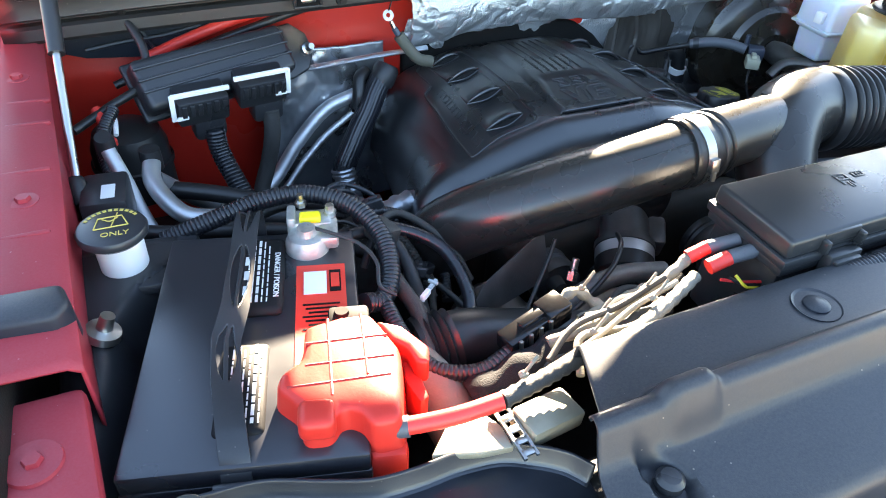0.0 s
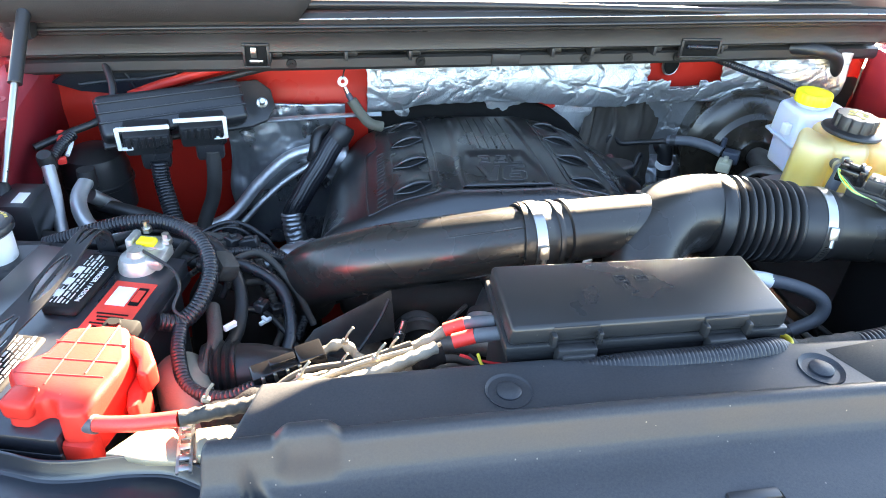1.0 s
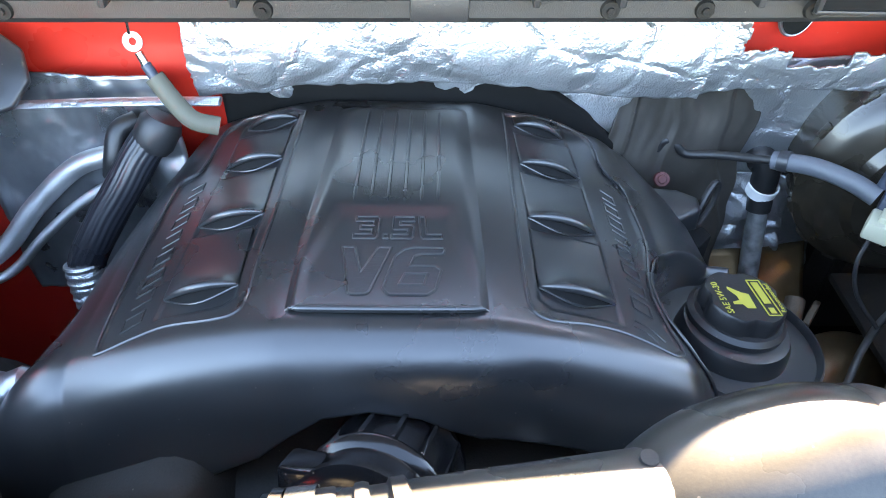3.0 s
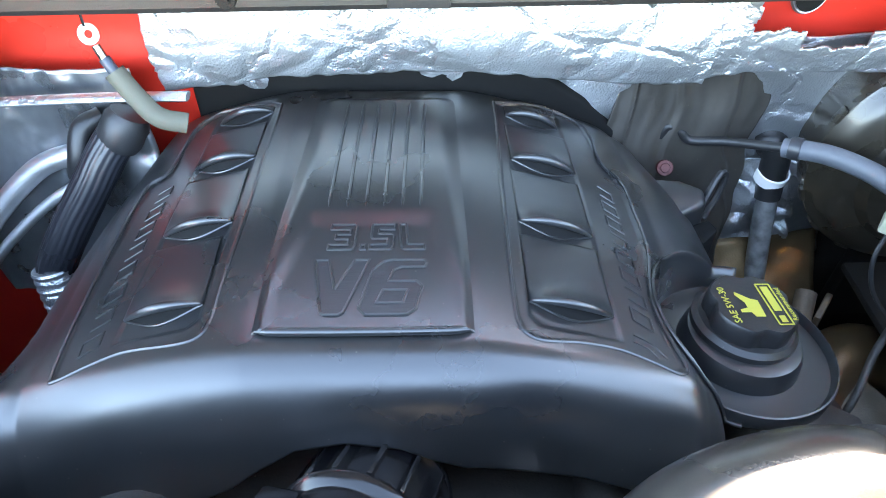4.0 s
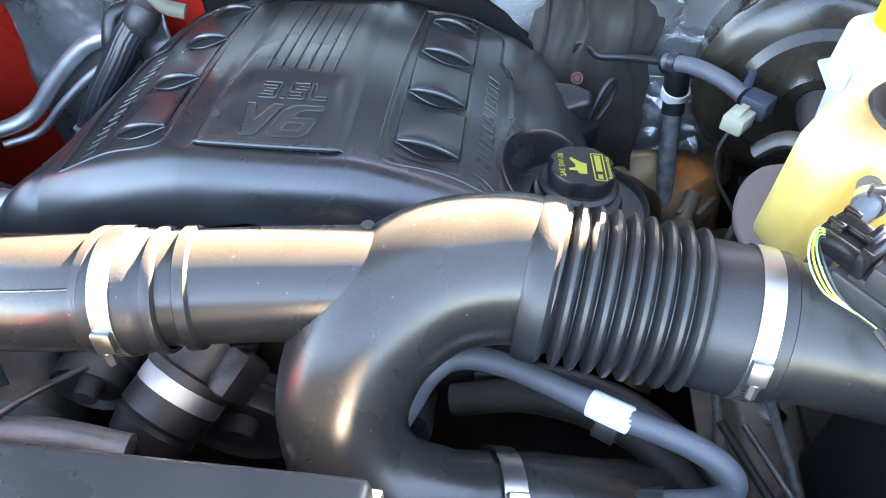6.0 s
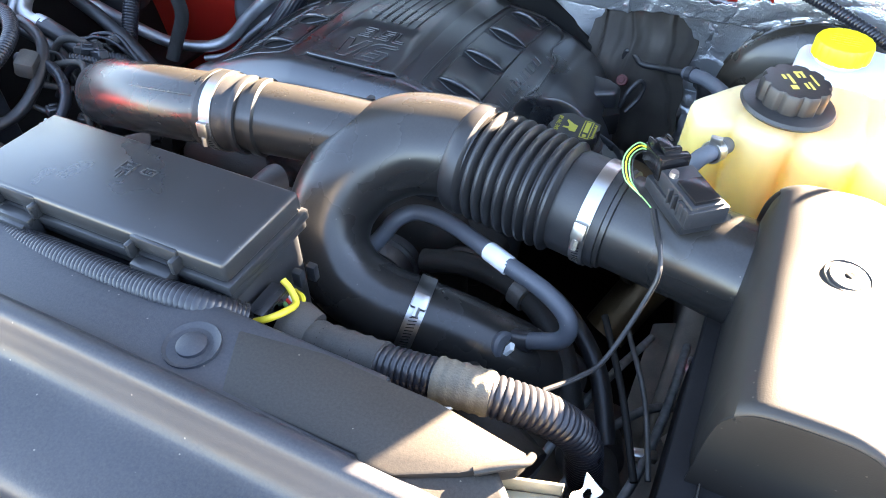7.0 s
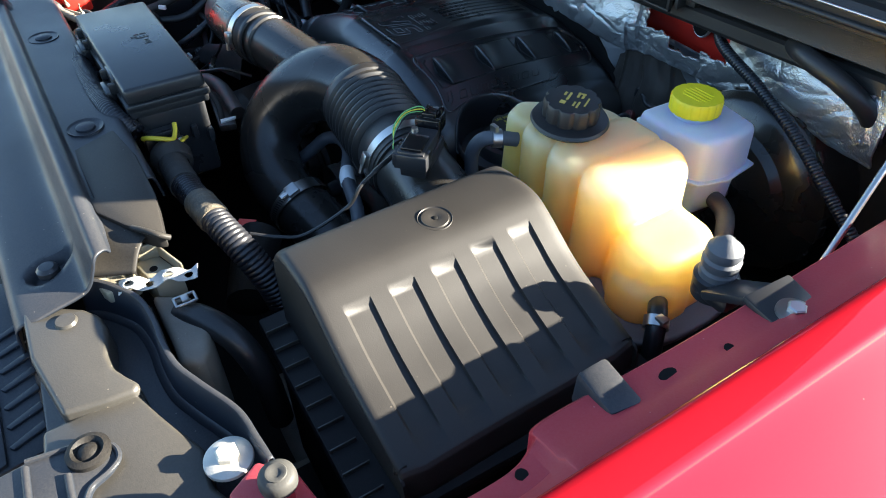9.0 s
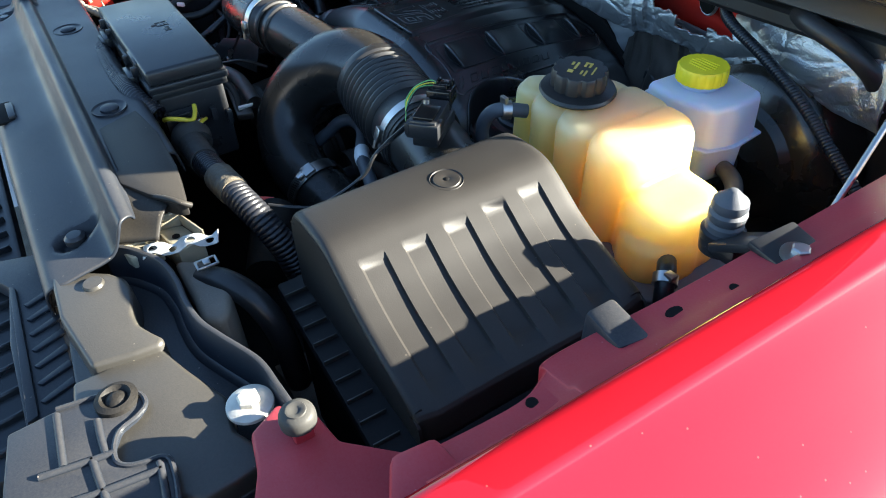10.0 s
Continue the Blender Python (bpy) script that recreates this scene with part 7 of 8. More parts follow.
part("elbow", tube([(-0.30, 0.845, 1.005), (-0.318, 0.83, 1.0), (-0.325, 0.815, 0.975), (-0.332, 0.812, 0.95)], 0.012, 16, 8), RUBBER, pipes)

ac = thing("air_conditioning_pipe", (-0.55, 0.7, 0.9), "bare aluminium air conditioning pipes", "metal pipe")
part("pipe", tube([(-0.325, 0.84, 0.965), (-0.385, 0.835, 0.945), (-0.445, 0.82, 0.895), (-0.492, 0.80, 0.845), (-0.535, 0.77, 0.83), (-0.60, 0.73, 0.845), (-0.645, 0.68, 0.90), (-0.675, 0.635, 0.955), (-0.70, 0.60, 1.000)], 0.0125, 18, 10), ALU, ac)
part("pipe", tube([(-0.335, 0.825, 0.935), (-0.39, 0.82, 0.90), (-0.44, 0.805, 0.86), (-0.49, 0.785, 0.815), (-0.54, 0.76, 0.805)], 0.0065, 14, 10), ALU, ac)
part("pipe", tube([(-0.698, 0.600, 1.028), (-0.702, 0.560, 1.022), (-0.692, 0.522, 1.014), (-0.672, 0.492, 1.002), (-0.645, 0.480, 0.997), (-0.615, 0.478, 0.995)], 0.0125, 18, 10), ALU, ac)
part("sleeve_nut", tube([(-0.625, 0.478, 0.996), (-0.60, 0.476, 0.993)], 0.0165, 18, 4), ALU, ac)
part("end_cap", lathe([(0, 0.012), (0.014, 0.012), (0.015, 0.0), (0.015, -0.02), (0, -0.02)], 20, pose(-0.698, 0.602, 1.035)), RUBBER, ac)
part("pipe", tube([(-0.748, 0.590, 1.060), (-0.735, 0.555, 1.030), (-0.725, 0.520, 1.005), (-0.715, 0.49, 0.985)], 0.010, 16, 8), ALU, ac)
part("service_cap", lathe([(0, 0.014), (0.011, 0.014), (0.0135, 0.008), (0.0135, -0.016), (0.010, -0.018)], 16, pose(-0.750, 0.595, 1.068, 20)), RUBBER, ac, "black service port cap")
part("rubber_section", tube([(-0.61, 0.476, 0.994), (-0.56, 0.47, 0.985), (-0.50, 0.46, 0.965), (-0.45, 0.44, 0.93)], 0.0165, 18, 8), RUBBER, ac)

module = thing("control_module", (-0.57, 0.75, 0.95), "black engine control module with two plugs", "control module")
part("base_plate", moved(prism([(-0.150, -0.050), (0.115, -0.050), (0.150, -0.042), (0.172, -0.015), (0.172, 0.020), (0.150, 0.045), (-0.150, 0.045)], -0.006, 0.006, 0.004, 3), pose(-0.565, 0.790, 1.068, 48, 0, 20)), BLACK, module)
MB = pose(-0.568, 0.762, 1.082, 48, 0, 20)
part("body", moved(box((-0.01, 0.0, 0.004), (0.255, 0.080, 0.040), 0.010, 3), MB), BLACK, module)
for k in range(3):
    part("body_rib", moved(box((-0.01, 0.024 - 0.018 * k, 0.0245), (0.255, 0.004, 0.005), 0.0015), MB), BLACK, module)
part("stud", lathe([(0, 0.03), (0.005, 0.03), (0.006, 0.012), (0.010, 0.010), (0.010, -0.004), (0, -0.004)], 16, pose(-0.421, 0.795, 1.083, 60, 0, 8)), STEEL, module)
for x, lab in ((-0.613, 0), (-0.520, 1)):
    cn = part("connector", moved(box((0, 0, 0), (0.078, 0.045, 0.048), 0.006), pose(x, 0.692 + 0.012 * lab, 1.062 + 0.010 * lab, 20, 0, 8)), BLACK, module)
    for k in range(6):
        part("connector_ridge", moved(box((-0.030 + 0.012 * k, -0.024, 0.010), (0.007, 0.004, 0.022), 0.001), pose(x, 0.692 + 0.012 * lab, 1.062 + 0.010 * lab, 20, 0, 8)), BLACK, cn)
    part("connector_foot", moved(box((0, 0.0, -0.04), (0.05, 0.035, 0.04), 0.008), pose(x + 0.008, 0.692 + 0.012 * lab, 1.062 + 0.010 * lab, 10, 0, 8)), BLACK, cn)
    br = merge(box((0, 0, 0.026), (0.086, 0.005, 0.007), 0.001), box((-0.042 if not lab else 0.042, 0, 0.006), (0.007, 0.005, 0.044), 0.001), box((-0.030 if not lab else 0.030, 0, -0.014), (0.018, 0.005, 0.005), 0.001))
    part("locking_lever", moved(br, pose(x, 0.668 + 0.012 * lab, 1.066 + 0.010 * lab, 10, 0, 8)), WHITE, cn, "white locking lever")
part("loom", tube([(-0.600, 0.685, 1.020), (-0.598, 0.675, 0.985), (-0.588, 0.650, 0.955), (-0.575, 0.620, 0.925), (-0.56, 0.59, 0.90)], 0.0145, 18, 10, ribs=(0.006, 0.0012)), LOOM, module)
part("loom", tube([(-0.508, 0.700, 1.030), (-0.510, 0.700, 0.985), (-0.520, 0.71, 0.93), (-0.540, 0.70, 0.88), (-0.55, 0.68, 0.84)], 0.0135, 18, 10), TAPE, module)

side_panel = thing("cowl_side_panel", (-0.69, 0.85, 1.07), "dark plastic panel below the cowl beside the strut", "panel")
part("panel", moved(prism([(-0.811, 1.10), (-0.743, 1.146), (-0.674, 1.150), (-0.558, 1.124), (-0.600, 1.098), (-0.659, 1.074), (-0.761, 1.083)], -0.872, -0.858, 0.003), Matrix.Rotation(radians(90), 4, "X")), SHIELD, side_panel)
part("panel_rib", tube([(-0.76, 0.856, 1.098), (-0.70, 0.855, 1.106), (-0.64, 0.855, 1.110), (-0.58, 0.856, 1.120)], 0.004, 8, 8), SHIELD, side_panel)
part("panel_rib", tube([(-0.70, 0.856, 1.148), (-0.672, 0.855, 1.118), (-0.655, 0.856, 1.080)], 0.0035, 8, 8), SHIELD, side_panel)
blower = thing("accumulator", (-0.725, 0.74, 0.88), "black rounded accumulator behind the pipes", "accumulator")
part("canister", lathe([(0, 1.022), (0.030, 1.020), (0.050, 1.008), (0.058, 0.985), (0.060, 0.90), (0.0, 0.90)], 40, pose(-0.728, 0.745, 0)), RUBBER, blower)
part("seam_ring", lathe([(0.060, 0.950), (0.063, 0.952), (0.063, 0.958), (0.060, 0.960)], 40, pose(-0.728, 0.745, 0)), RUBBER, blower)
cables = thing("firewall_cable", (-0.58, 0.88, 1.08), "red and black cables along the firewall", "cable")
part("red_cable", tube([(-0.672, 0.850, 1.078), (-0.60, 0.846, 1.105), (-0.50, 0.842, 1.135), (-0.40, 0.838, 1.155)], 0.009, 12, 8), RED_TAPE, cables)
part("black_cable", tube([(-0.73, 0.83, 1.045), (-0.66, 0.835, 1.068), (-0.56, 0.832, 1.10), (-0.45, 0.830, 1.13), (-0.38, 0.828, 1.148)], 0.0065, 12, 8), RUBBER, cables)
part("white_tip", tube([(-0.668, 0.842, 1.070), (-0.650, 0.840, 1.076)], 0.004, 10, 3), WHITE, cables)
washer_line = thing("washer_line", (-0.72, 0.75, 1.0), "thin black washer hose looping past the strut", "hose")
part("hose", tube([(-0.72, 0.86, 1.20), (-0.69, 0.80, 1.16), (-0.675, 0.76, 1.12), (-0.69, 0.73, 1.085), (-0.74, 0.70, 1.07), (-0.79, 0.66, 1.06)], 0.0065, 12, 10), RUBBER, washer_line)
side_loom = thing("side_loom", (-0.73, 0.6, 1.0), "corrugated loom with red taped ends", "wiring loom")
part("loom", tube([(-0.735, 0.69, 1.070), (-0.750, 0.655, 1.060), (-0.757, 0.62, 1.045), (-0.750, 0.575, 1.025), (-0.735, 0.535, 1.000), (-0.72, 0.50, 0.985), (-0.69, 0.475, 0.975)], 0.0085, 14, 10, ribs=(0.005, 0.0009)), LOOM, side_loom)
part("red_end", tube([(-0.757, 0.70, 1.068), (-0.748, 0.665, 1.058)], 0.008, 10, 4), RED_TAPE, side_loom)
part("white_wire", tube([(-0.742, 0.705, 1.072), (-0.735, 0.68, 1.062), (-0.737, 0.65, 1.05)], 0.0035, 8, 4), WHITE, side_loom)
part("red_tag", box((-0.745, 0.640, 1.045), (0.016, 0.010, 0.012), 0.002, 1, (0, 0, 20)), RED_TAPE, side_loom)
relay = thing("relay_box", (-0.775, 0.52, 1.0), "black relay box with a white label by the strut", "relay box")
part("box", moved(box((0, 0, 0), (0.055, 0.075, 0.07), 0.006), pose(-0.757, 0.490, 1.030, 0, 0, -5)), BLACK, relay)
part("label", moved(box((0.006, -0.012, 0.0355), (0.016, 0.030, 0.001)), pose(-0.757, 0.490, 1.030, 0, 0, -5)), LABEL_WHITE, relay)
hoses_back = thing("heater_line", (-0.6, 0.6, 0.9), "dark rubber lines behind the battery", "hose")
part("line", tube([(-0.74, 0.47, 1.005), (-0.68, 0.452, 1.0), (-0.60, 0.445, 0.99), (-0.52, 0.43, 0.975), (-0.45, 0.39, 0.95)], 0.010, 14, 10), RUBBER, hoses_back)
part("line", tube([(-0.70, 0.62, 0.97), (-0.62, 0.60, 0.955), (-0.54, 0.58, 0.93), (-0.45, 0.55, 0.90)], 0.013, 14, 10), RUBBER, hoses_back)
housing = thing("strut_tower", (-0.5, 0.55, 0.7), "grey dusty metal housing behind the battery", "housing")
part("tower", lathe([(0, 0.90), (0.05, 0.90), (0.085, 0.88), (0.11, 0.84), (0.12, 0.70), (0.12, 0.6)], 40, pose(-0.44, 0.52, 0)), DARK, housing)
part("boss", lathe([(0.014, 0.905), (0.022, 0.90), (0.026, 0.88)], 24, pose(-0.40, 0.47, 0)), GRIME, housing)

# ---- battery ----
BT = Matrix.Translation((-0.629, 0.178, 0)) @ Matrix.Rotation(radians(-14.5), 4, "Z")
battery = thing("battery", (-0.629, 0.178, 0.87), "black car battery with red label and warnings", "battery")
case = part("case", moved(box((0, 0, 0.955), (0.182, 0.292, 0.18), 0.006), BT), BLACK, battery)
part("lid", moved(merge(box((-0.002, -0.002, 1.034), (0.206, 0.316, 0.016), 0.003), box((-0.002, -0.002, 1.051), (0.204, 0.314, 0.024), 0.0035)), BT), BATTERY, battery)
PLATES = ((0.002, 0.076, 0.044, 0.120), (-0.010, -0.075, 0.046, 0.108))
for x, y, w, h in PLATES:
    dz = 0 if y > 0 else -0.006
    pl = part("vent_cap", moved(box((x, y, 1.066 + dz), (w, h, 0.014), 0.007, 3), BT), SHADE_PLASTIC, battery)
    rng_p = random.Random(round(1000 * y) + 7)
    lines = []
    for k in range(7):
        at, px = y - h * 0.40, x + w * 0.36 - w * 0.115 * k
        while at < y + h * 0.36:
            n = h * (0.03 + 0.09 * rng_p.random())
            if not (y > 0 and k < 2):
                lines.append(box((px, at + n / 2, 1.0733 + dz), (w * (0.030 + 0.035 * (k % 3 == 1)), n, 0.0006)))
            at += n + h * 0.025
    part("small_print", moved(merge(*lines), BT), LABEL_WHITE, pl, "rows of small white print")
part("warning_text", text("DANGER / POISON", 0.0085, 0.0003, BT @ Matrix.Translation((0.0165, 0.070, 1.0735)) @ Matrix.Rotation(radians(-90), 4, "Z")), LABEL_WHITE, battery, "white warning words")
part("warning_sign", moved(merge(*[box((-0.012, 0.070 + 0.024 * k, 1.0735), (0.010, 0.014, 0.0006), 0.0003) for k in (-1, 0, 1)]), BT), LABEL_WHITE, battery)
lab = part("label", moved(box((0.062, 0.012, 1.0635), (0.052, 0.160, 0.001)), BT), LABEL_RED, battery, "red paper label")
part("label_field", moved(box((0.056, 0.062, 1.0645), (0.024, 0.036, 0.001)), BT), LABEL_WHITE, lab)
part("label_mark", moved(box((0.077, 0.064, 1.0645), (0.012, 0.034, 0.001)), BT), FLAT_BLACK, lab)
part("label_mark_band", moved(box((0.077, 0.064, 1.0655), (0.009, 0.022, 0.001)), BT), LABEL_RED, lab)
part("label_rows", moved(merge(*[box((0.062, 0.028 - 0.006 * k, 1.0644), (0.038 - 0.006 * (k % 3), 0.0022, 0.0006)) for k in range(9)]), BT), FLAT_BLACK, lab)
part("label_end", moved(box((0.045, -0.062, 1.0645), (0.012, 0.020, 0.001)), BT), LABEL_WHITE, lab)
tray = thing("battery_tray", (-0.63, 0.18, 0.84), "black plastic battery tray with a front lip", "battery tray")
part("tray", moved(box((0, -0.01, 0.86), (0.225, 0.34, 0.035), 0.01), BT), BLACK, tray)
part("front_lip", moved(box((0, -0.166, 0.985), (0.20, 0.020, 0.05), 0.006), BT), BLACK, tray)
part("front_wall", moved(box((0, -0.168, 0.93), (0.20, 0.012, 0.13), 0.004), BT), BLACK, tray)

strap_b = thing("battery_strap", (-0.65, 0.15, 1.07), "black plastic hold-down strap over the battery", "battery strap")


def strap_mesh(x0, x1):
    pts = [(0.155, 1.000), (0.158, 1.06), (0.150, 1.094), (0.125, 1.103), (0.06, 1.093), (-0.03, 1.080), (-0.10, 1.076), (-0.140, 1.070), (-0.160, 1.045), (-0.166, 1.00), (-0.168, 0.96)]
    line = curve_points([(0, y, z) for y, z in pts], 30)
    n = len(line) - 1

    def f(u, v):
        p = line[round(v * n)]
        c = float(np.interp(p.y, (-0.15, -0.08, -0.03, 0.01, 0.06, 0.15), (-0.010, -0.022, -0.026, -0.020, -0.017, -0.012)))
        return Vector((c + (x0 + (x1 - x0) * u), p.y, p.z + 0.010 * (0.5 - u) * max(0, 1 - (p.y / 0.12) ** 2)))
    return sheet(f, 60, n, strap_keep)


SLOTS = ((0.16, 0.34), (0.36, 0.46), (0.48, 0.57))


def strap_keep(u, v):
    """Leaves lens-shaped slots on both sides of a middle rib."""
    w = abs(u - 0.5)
    for s0, s1 in SLOTS:
        if s0 < v < s1 and 0.07 < w < 0.36 * math.sin(math.pi * (v - s0) / (s1 - s0)) ** 0.6:
            return False
    return True


part("band", moved(strap_mesh(-0.0125, 0.0125), BT), BLACK, strap_b, thick=0.004)
part("end_band", moved(box((-0.012, -0.1685, 1.01), (0.032, 0.006, 0.09), 0.002), BT), BLACK, strap_b)

neg = thing("negative_terminal", (-0.545, 0.30, 1.06), "grey lead battery clamp with a yellow tag", "battery terminal")
part("post_clamp", lathe([(0.0, 0.030), (0.010, 0.030), (0.012, 0.022), (0.020, 0.020), (0.024, 0.012), (0.025, 0.0), (0, 0)], 28, pose(-0.551, 0.288, 1.061)), LEAD, neg)
part("clamp_body", merge(box((-0.540, 0.315, 1.076), (0.050, 0.030, 0.020), 0.005, 2, (0, 0, -14)), box((-0.525, 0.292, 1.075), (0.022, 0.045, 0.016), 0.004, 2, (0, 0, -14)), box((-0.560, 0.320, 1.080), (0.010, 0.030, 0.026), 0.003, 2, (0, 0, -14))), LEAD, neg)
part("tag", box((-0.541, 0.309, 1.088), (0.024, 0.016, 0.008), 0.002, 1, (0, 0, -14)), YELLOW, neg, "yellow plastic tag")
part("nut", lathe([(0, 0.014), (0.005, 0.014), (0.005, 0.006), (0.008, 0.006), (0.008, 0)], 6, pose(-0.517, 0.312, 1.084)), STEEL, neg)
part("nut", lathe([(0, 0.016), (0.004, 0.016), (0.004, 0.006), (0.007, 0.006), (0.007, 0)], 6, pose(-0.545, 0.335, 1.088)), STEEL, neg)
part("thin_wire", tube([(-0.548, 0.292, 1.089), (-0.525, 0.272, 1.087), (-0.500, 0.252, 1.080), (-0.490, 0.225, 1.072), (-0.495, 0.200, 1.060), (-0.480, 0.19, 1.05)], 0.0022, 8, 8), RUBBER, neg)

red_cover = thing("positive_terminal_cover", (-0.565, 0.09, 1.06), "red plastic cover over the positive terminal", "terminal cover")
RC = BT @ Matrix.Translation((0.082, -0.086, 0)) @ Matrix.Diagonal((1.12, 1.0, 1, 1))
OUT = [(-0.038, -0.040), (-0.058, -0.018), (-0.055, 0.000), (-0.036, 0.018), (-0.034, 0.062), (0.000, 0.074), (0.026, 0.076), (0.036, 0.055), (0.050, 0.022), (0.050, -0.005), (0.046, -0.045), (0.044, -0.066), (0.020, -0.070), (0.010, -0.050), (-0.004, -0.046), (-0.012, -0.064), (-0.034, -0.064)]
shell = part("shell", moved(prism(OUT, 1.030, 1.092, 0.008, 3, 0.10), RC), RED_COVER, red_cover, sharp=50)
# Thin darker red beads: grooves drawn by colour, their shade painted in.
for a, b in (((-0.030, 0.032), (0.036, 0.036)), ((-0.030, 0.006), (0.040, 0.010)), ((-0.044, -0.018), (0.036, -0.012)), ((-0.012, 0.062), (-0.010, -0.030)), ((0.016, 0.066), (0.018, -0.010))):
    part("groove", moved(tube([(*a, 1.0912), ((a[0] + b[0]) / 2, (a[1] + b[1]) / 2, 1.0912), (*b, 1.0912)], 0.0015, 8, 4), RC), RED_GROOVE_SHADE, shell)
part("front_lobe", moved(box((-0.022, -0.048, 1.0835), (0.028, 0.030, 0.024), 0.007, 3), RC), RED_COVER, shell)
part("side_flap", moved(prism([(0.046, 0.030), (0.060, 0.020), (0.066, -0.020), (0.058, -0.026), (0.048, 0.0)], 1.015, 1.066, 0.004), RC), RED_COVER, shell)
part("hook", moved(prism([(0.028, 0.062), (0.050, 0.052), (0.070, 0.022), (0.068, 0.002), (0.058, 0.004), (0.052, 0.024), (0.040, 0.034)], 1.058, 1.087, 0.004, 3), RC), RED_COVER, shell)
part("foot", moved(box((0.030, -0.060, 1.025), (0.030, 0.022, 0.060), 0.006), RC), RED_COVER, shell)
part("foot", moved(box((-0.024, -0.058, 1.035), (0.026, 0.020, 0.045), 0.006), RC), RED_COVER, shell)
part("hinge_block", moved(merge(box((0.006, 0.082, 1.070), (0.036, 0.026, 0.016), 0.004), lathe([(0, 0.003), (0.006, 0.003), (0.007, 0.0)], 16, pose(0.0, 0.084, 1.078))), RC), FLAT_BLACK, red_cover)

pos = thing("positive_cable", (-0.4, 0.02, 1.05), "red and black battery cable in a dusty sleeve", "cable")
PC = [(-0.548, 0.012, 1.070), (-0.50, -0.002, 1.080), (-0.455, -0.006, 1.086), (-0.41, 0.004, 1.084), (-0.365, 0.014, 1.084), (-0.315, 0.015, 1.092), (-0.25, 0.038, 1.092), (-0.195, 0.062, 1.094), (-0.150, 0.066, 1.108), (-0.118, 0.060, 1.112)]
part("collar", tube([(-0.565, 0.020, 1.066), (-0.535, 0.008, 1.072)], 0.0095, 16, 4), HOSE, pos)
part("red_end", tube(PC[0:3], 0.0080, 16, 8), RED_TAPE, pos)
part("taped_run", tube(PC[2:5], lambda s: 0.0078 + 0.0008 * math.sin(s * 50), 16, 12), TAPE, pos)
part("dusty_run", tube(PC[4:8], lambda s: 0.0068 + 0.0006 * math.sin(s * 70), 16, 14), DUSTY, pos)
part("red_tip", tube([(-0.175, 0.066, 1.098), (-0.152, 0.064, 1.106)], 0.0085, 16, 4), RED_TAPE, pos)
part("black_tip", tube([(-0.152, 0.064, 1.106), (-0.120, 0.058, 1.113)], 0.0082, 16, 4), HOSE, pos)
part("second_run", tube([(-0.36, 0.07, 1.048), (-0.30, 0.066, 1.062), (-0.25, 0.072, 1.072), (-0.20, 0.086, 1.084), (-0.178, 0.092, 1.093)], lambda s: 0.0062 + 0.0006 * math.sin(s * 60), 16, 12), DUSTY, pos)
part("red_tip", tube([(-0.180, 0.092, 1.093), (-0.158, 0.090, 1.102)], 0.0080, 16, 4), RED_TAPE, pos)
part("black_tip", tube([(-0.158, 0.090, 1.102), (-0.125, 0.082, 1.110)], 0.0078, 16, 4), HOSE, pos)
for k in range(3):
    part("thin_wire", tube([(-0.17 + 0.01 * k, 0.050, 1.092), (-0.145, 0.045 - 0.004 * k, 1.085), (-0.12, 0.04, 1.082 - 0.004 * k)], 0.0018, 6, 6), (RED_WIRE, RUBBER, YELLOW_WIRE)[k], pos)

conn = thing("harness_connector", (-0.36, 0.09, 1.02), "dusty black harness connector with taped branches", "connector")
CX = pose(-0.352, 0.105, 1.042, 0, -8, 15)
part("shell", moved(merge(box((-0.02, 0, 0), (0.055, 0.026, 0.022), 0.003), box((0.022, 0, 0.002), (0.032, 0.030, 0.026), 0.003), box((-0.01, 0, 0.013), (0.03, 0.010, 0.006), 0.001)), CX), GLOSS, conn)
part("clip_rib", moved(merge(*[box((-0.036 + 0.014 * k, -0.014, 0.002), (0.004, 0.004, 0.018), 0.001) for k in range(4)]), CX), STEEL, conn)
part("branch", tube([(-0.39, 0.088, 1.030), (-0.43, 0.083, 1.020), (-0.470, 0.105, 1.018), (-0.487, 0.15, 1.028), (-0.49, 0.20, 1.035)], 0.0085, 14, 10, ribs=(0.005, 0.0006)), LOOM, conn)
part("wrapped_branch", tube([(-0.445, 0.060, 1.005), (-0.40, 0.062, 1.022), (-0.35, 0.072, 1.030), (-0.29, 0.078, 1.040), (-0.23, 0.085, 1.050), (-0.18, 0.09, 1.06)], lambda s: 0.021 + 0.0025 * math.sin(s * 37) - 0.006 * s, 20, 12), FUZZY, conn, "thick black cloth wrapped branch")
part("branch", tube([(-0.325, 0.118, 1.045), (-0.295, 0.125, 1.052), (-0.275, 0.110, 1.040), (-0.262, 0.085, 1.045), (-0.255, 0.06, 1.06)], lambda s: 0.006 + 0.0012 * math.sin(s * 40), 14, 10), DUSTY, conn)
part("branch", tube([(-0.40, 0.055, 1.020), (-0.35, 0.05, 1.035), (-0.29, 0.055, 1.050), (-0.22, 0.065, 1.058)], lambda s: 0.010 + 0.0015 * math.sin(s * 33), 14, 10), TAPE, conn)
part("branch", tube([(-0.30, 0.10, 1.03), (-0.24, 0.10, 1.045), (-0.20, 0.10, 1.055)], lambda s: 0.008 + 0.001 * math.sin(s * 33), 12, 10), DUSTY, conn)
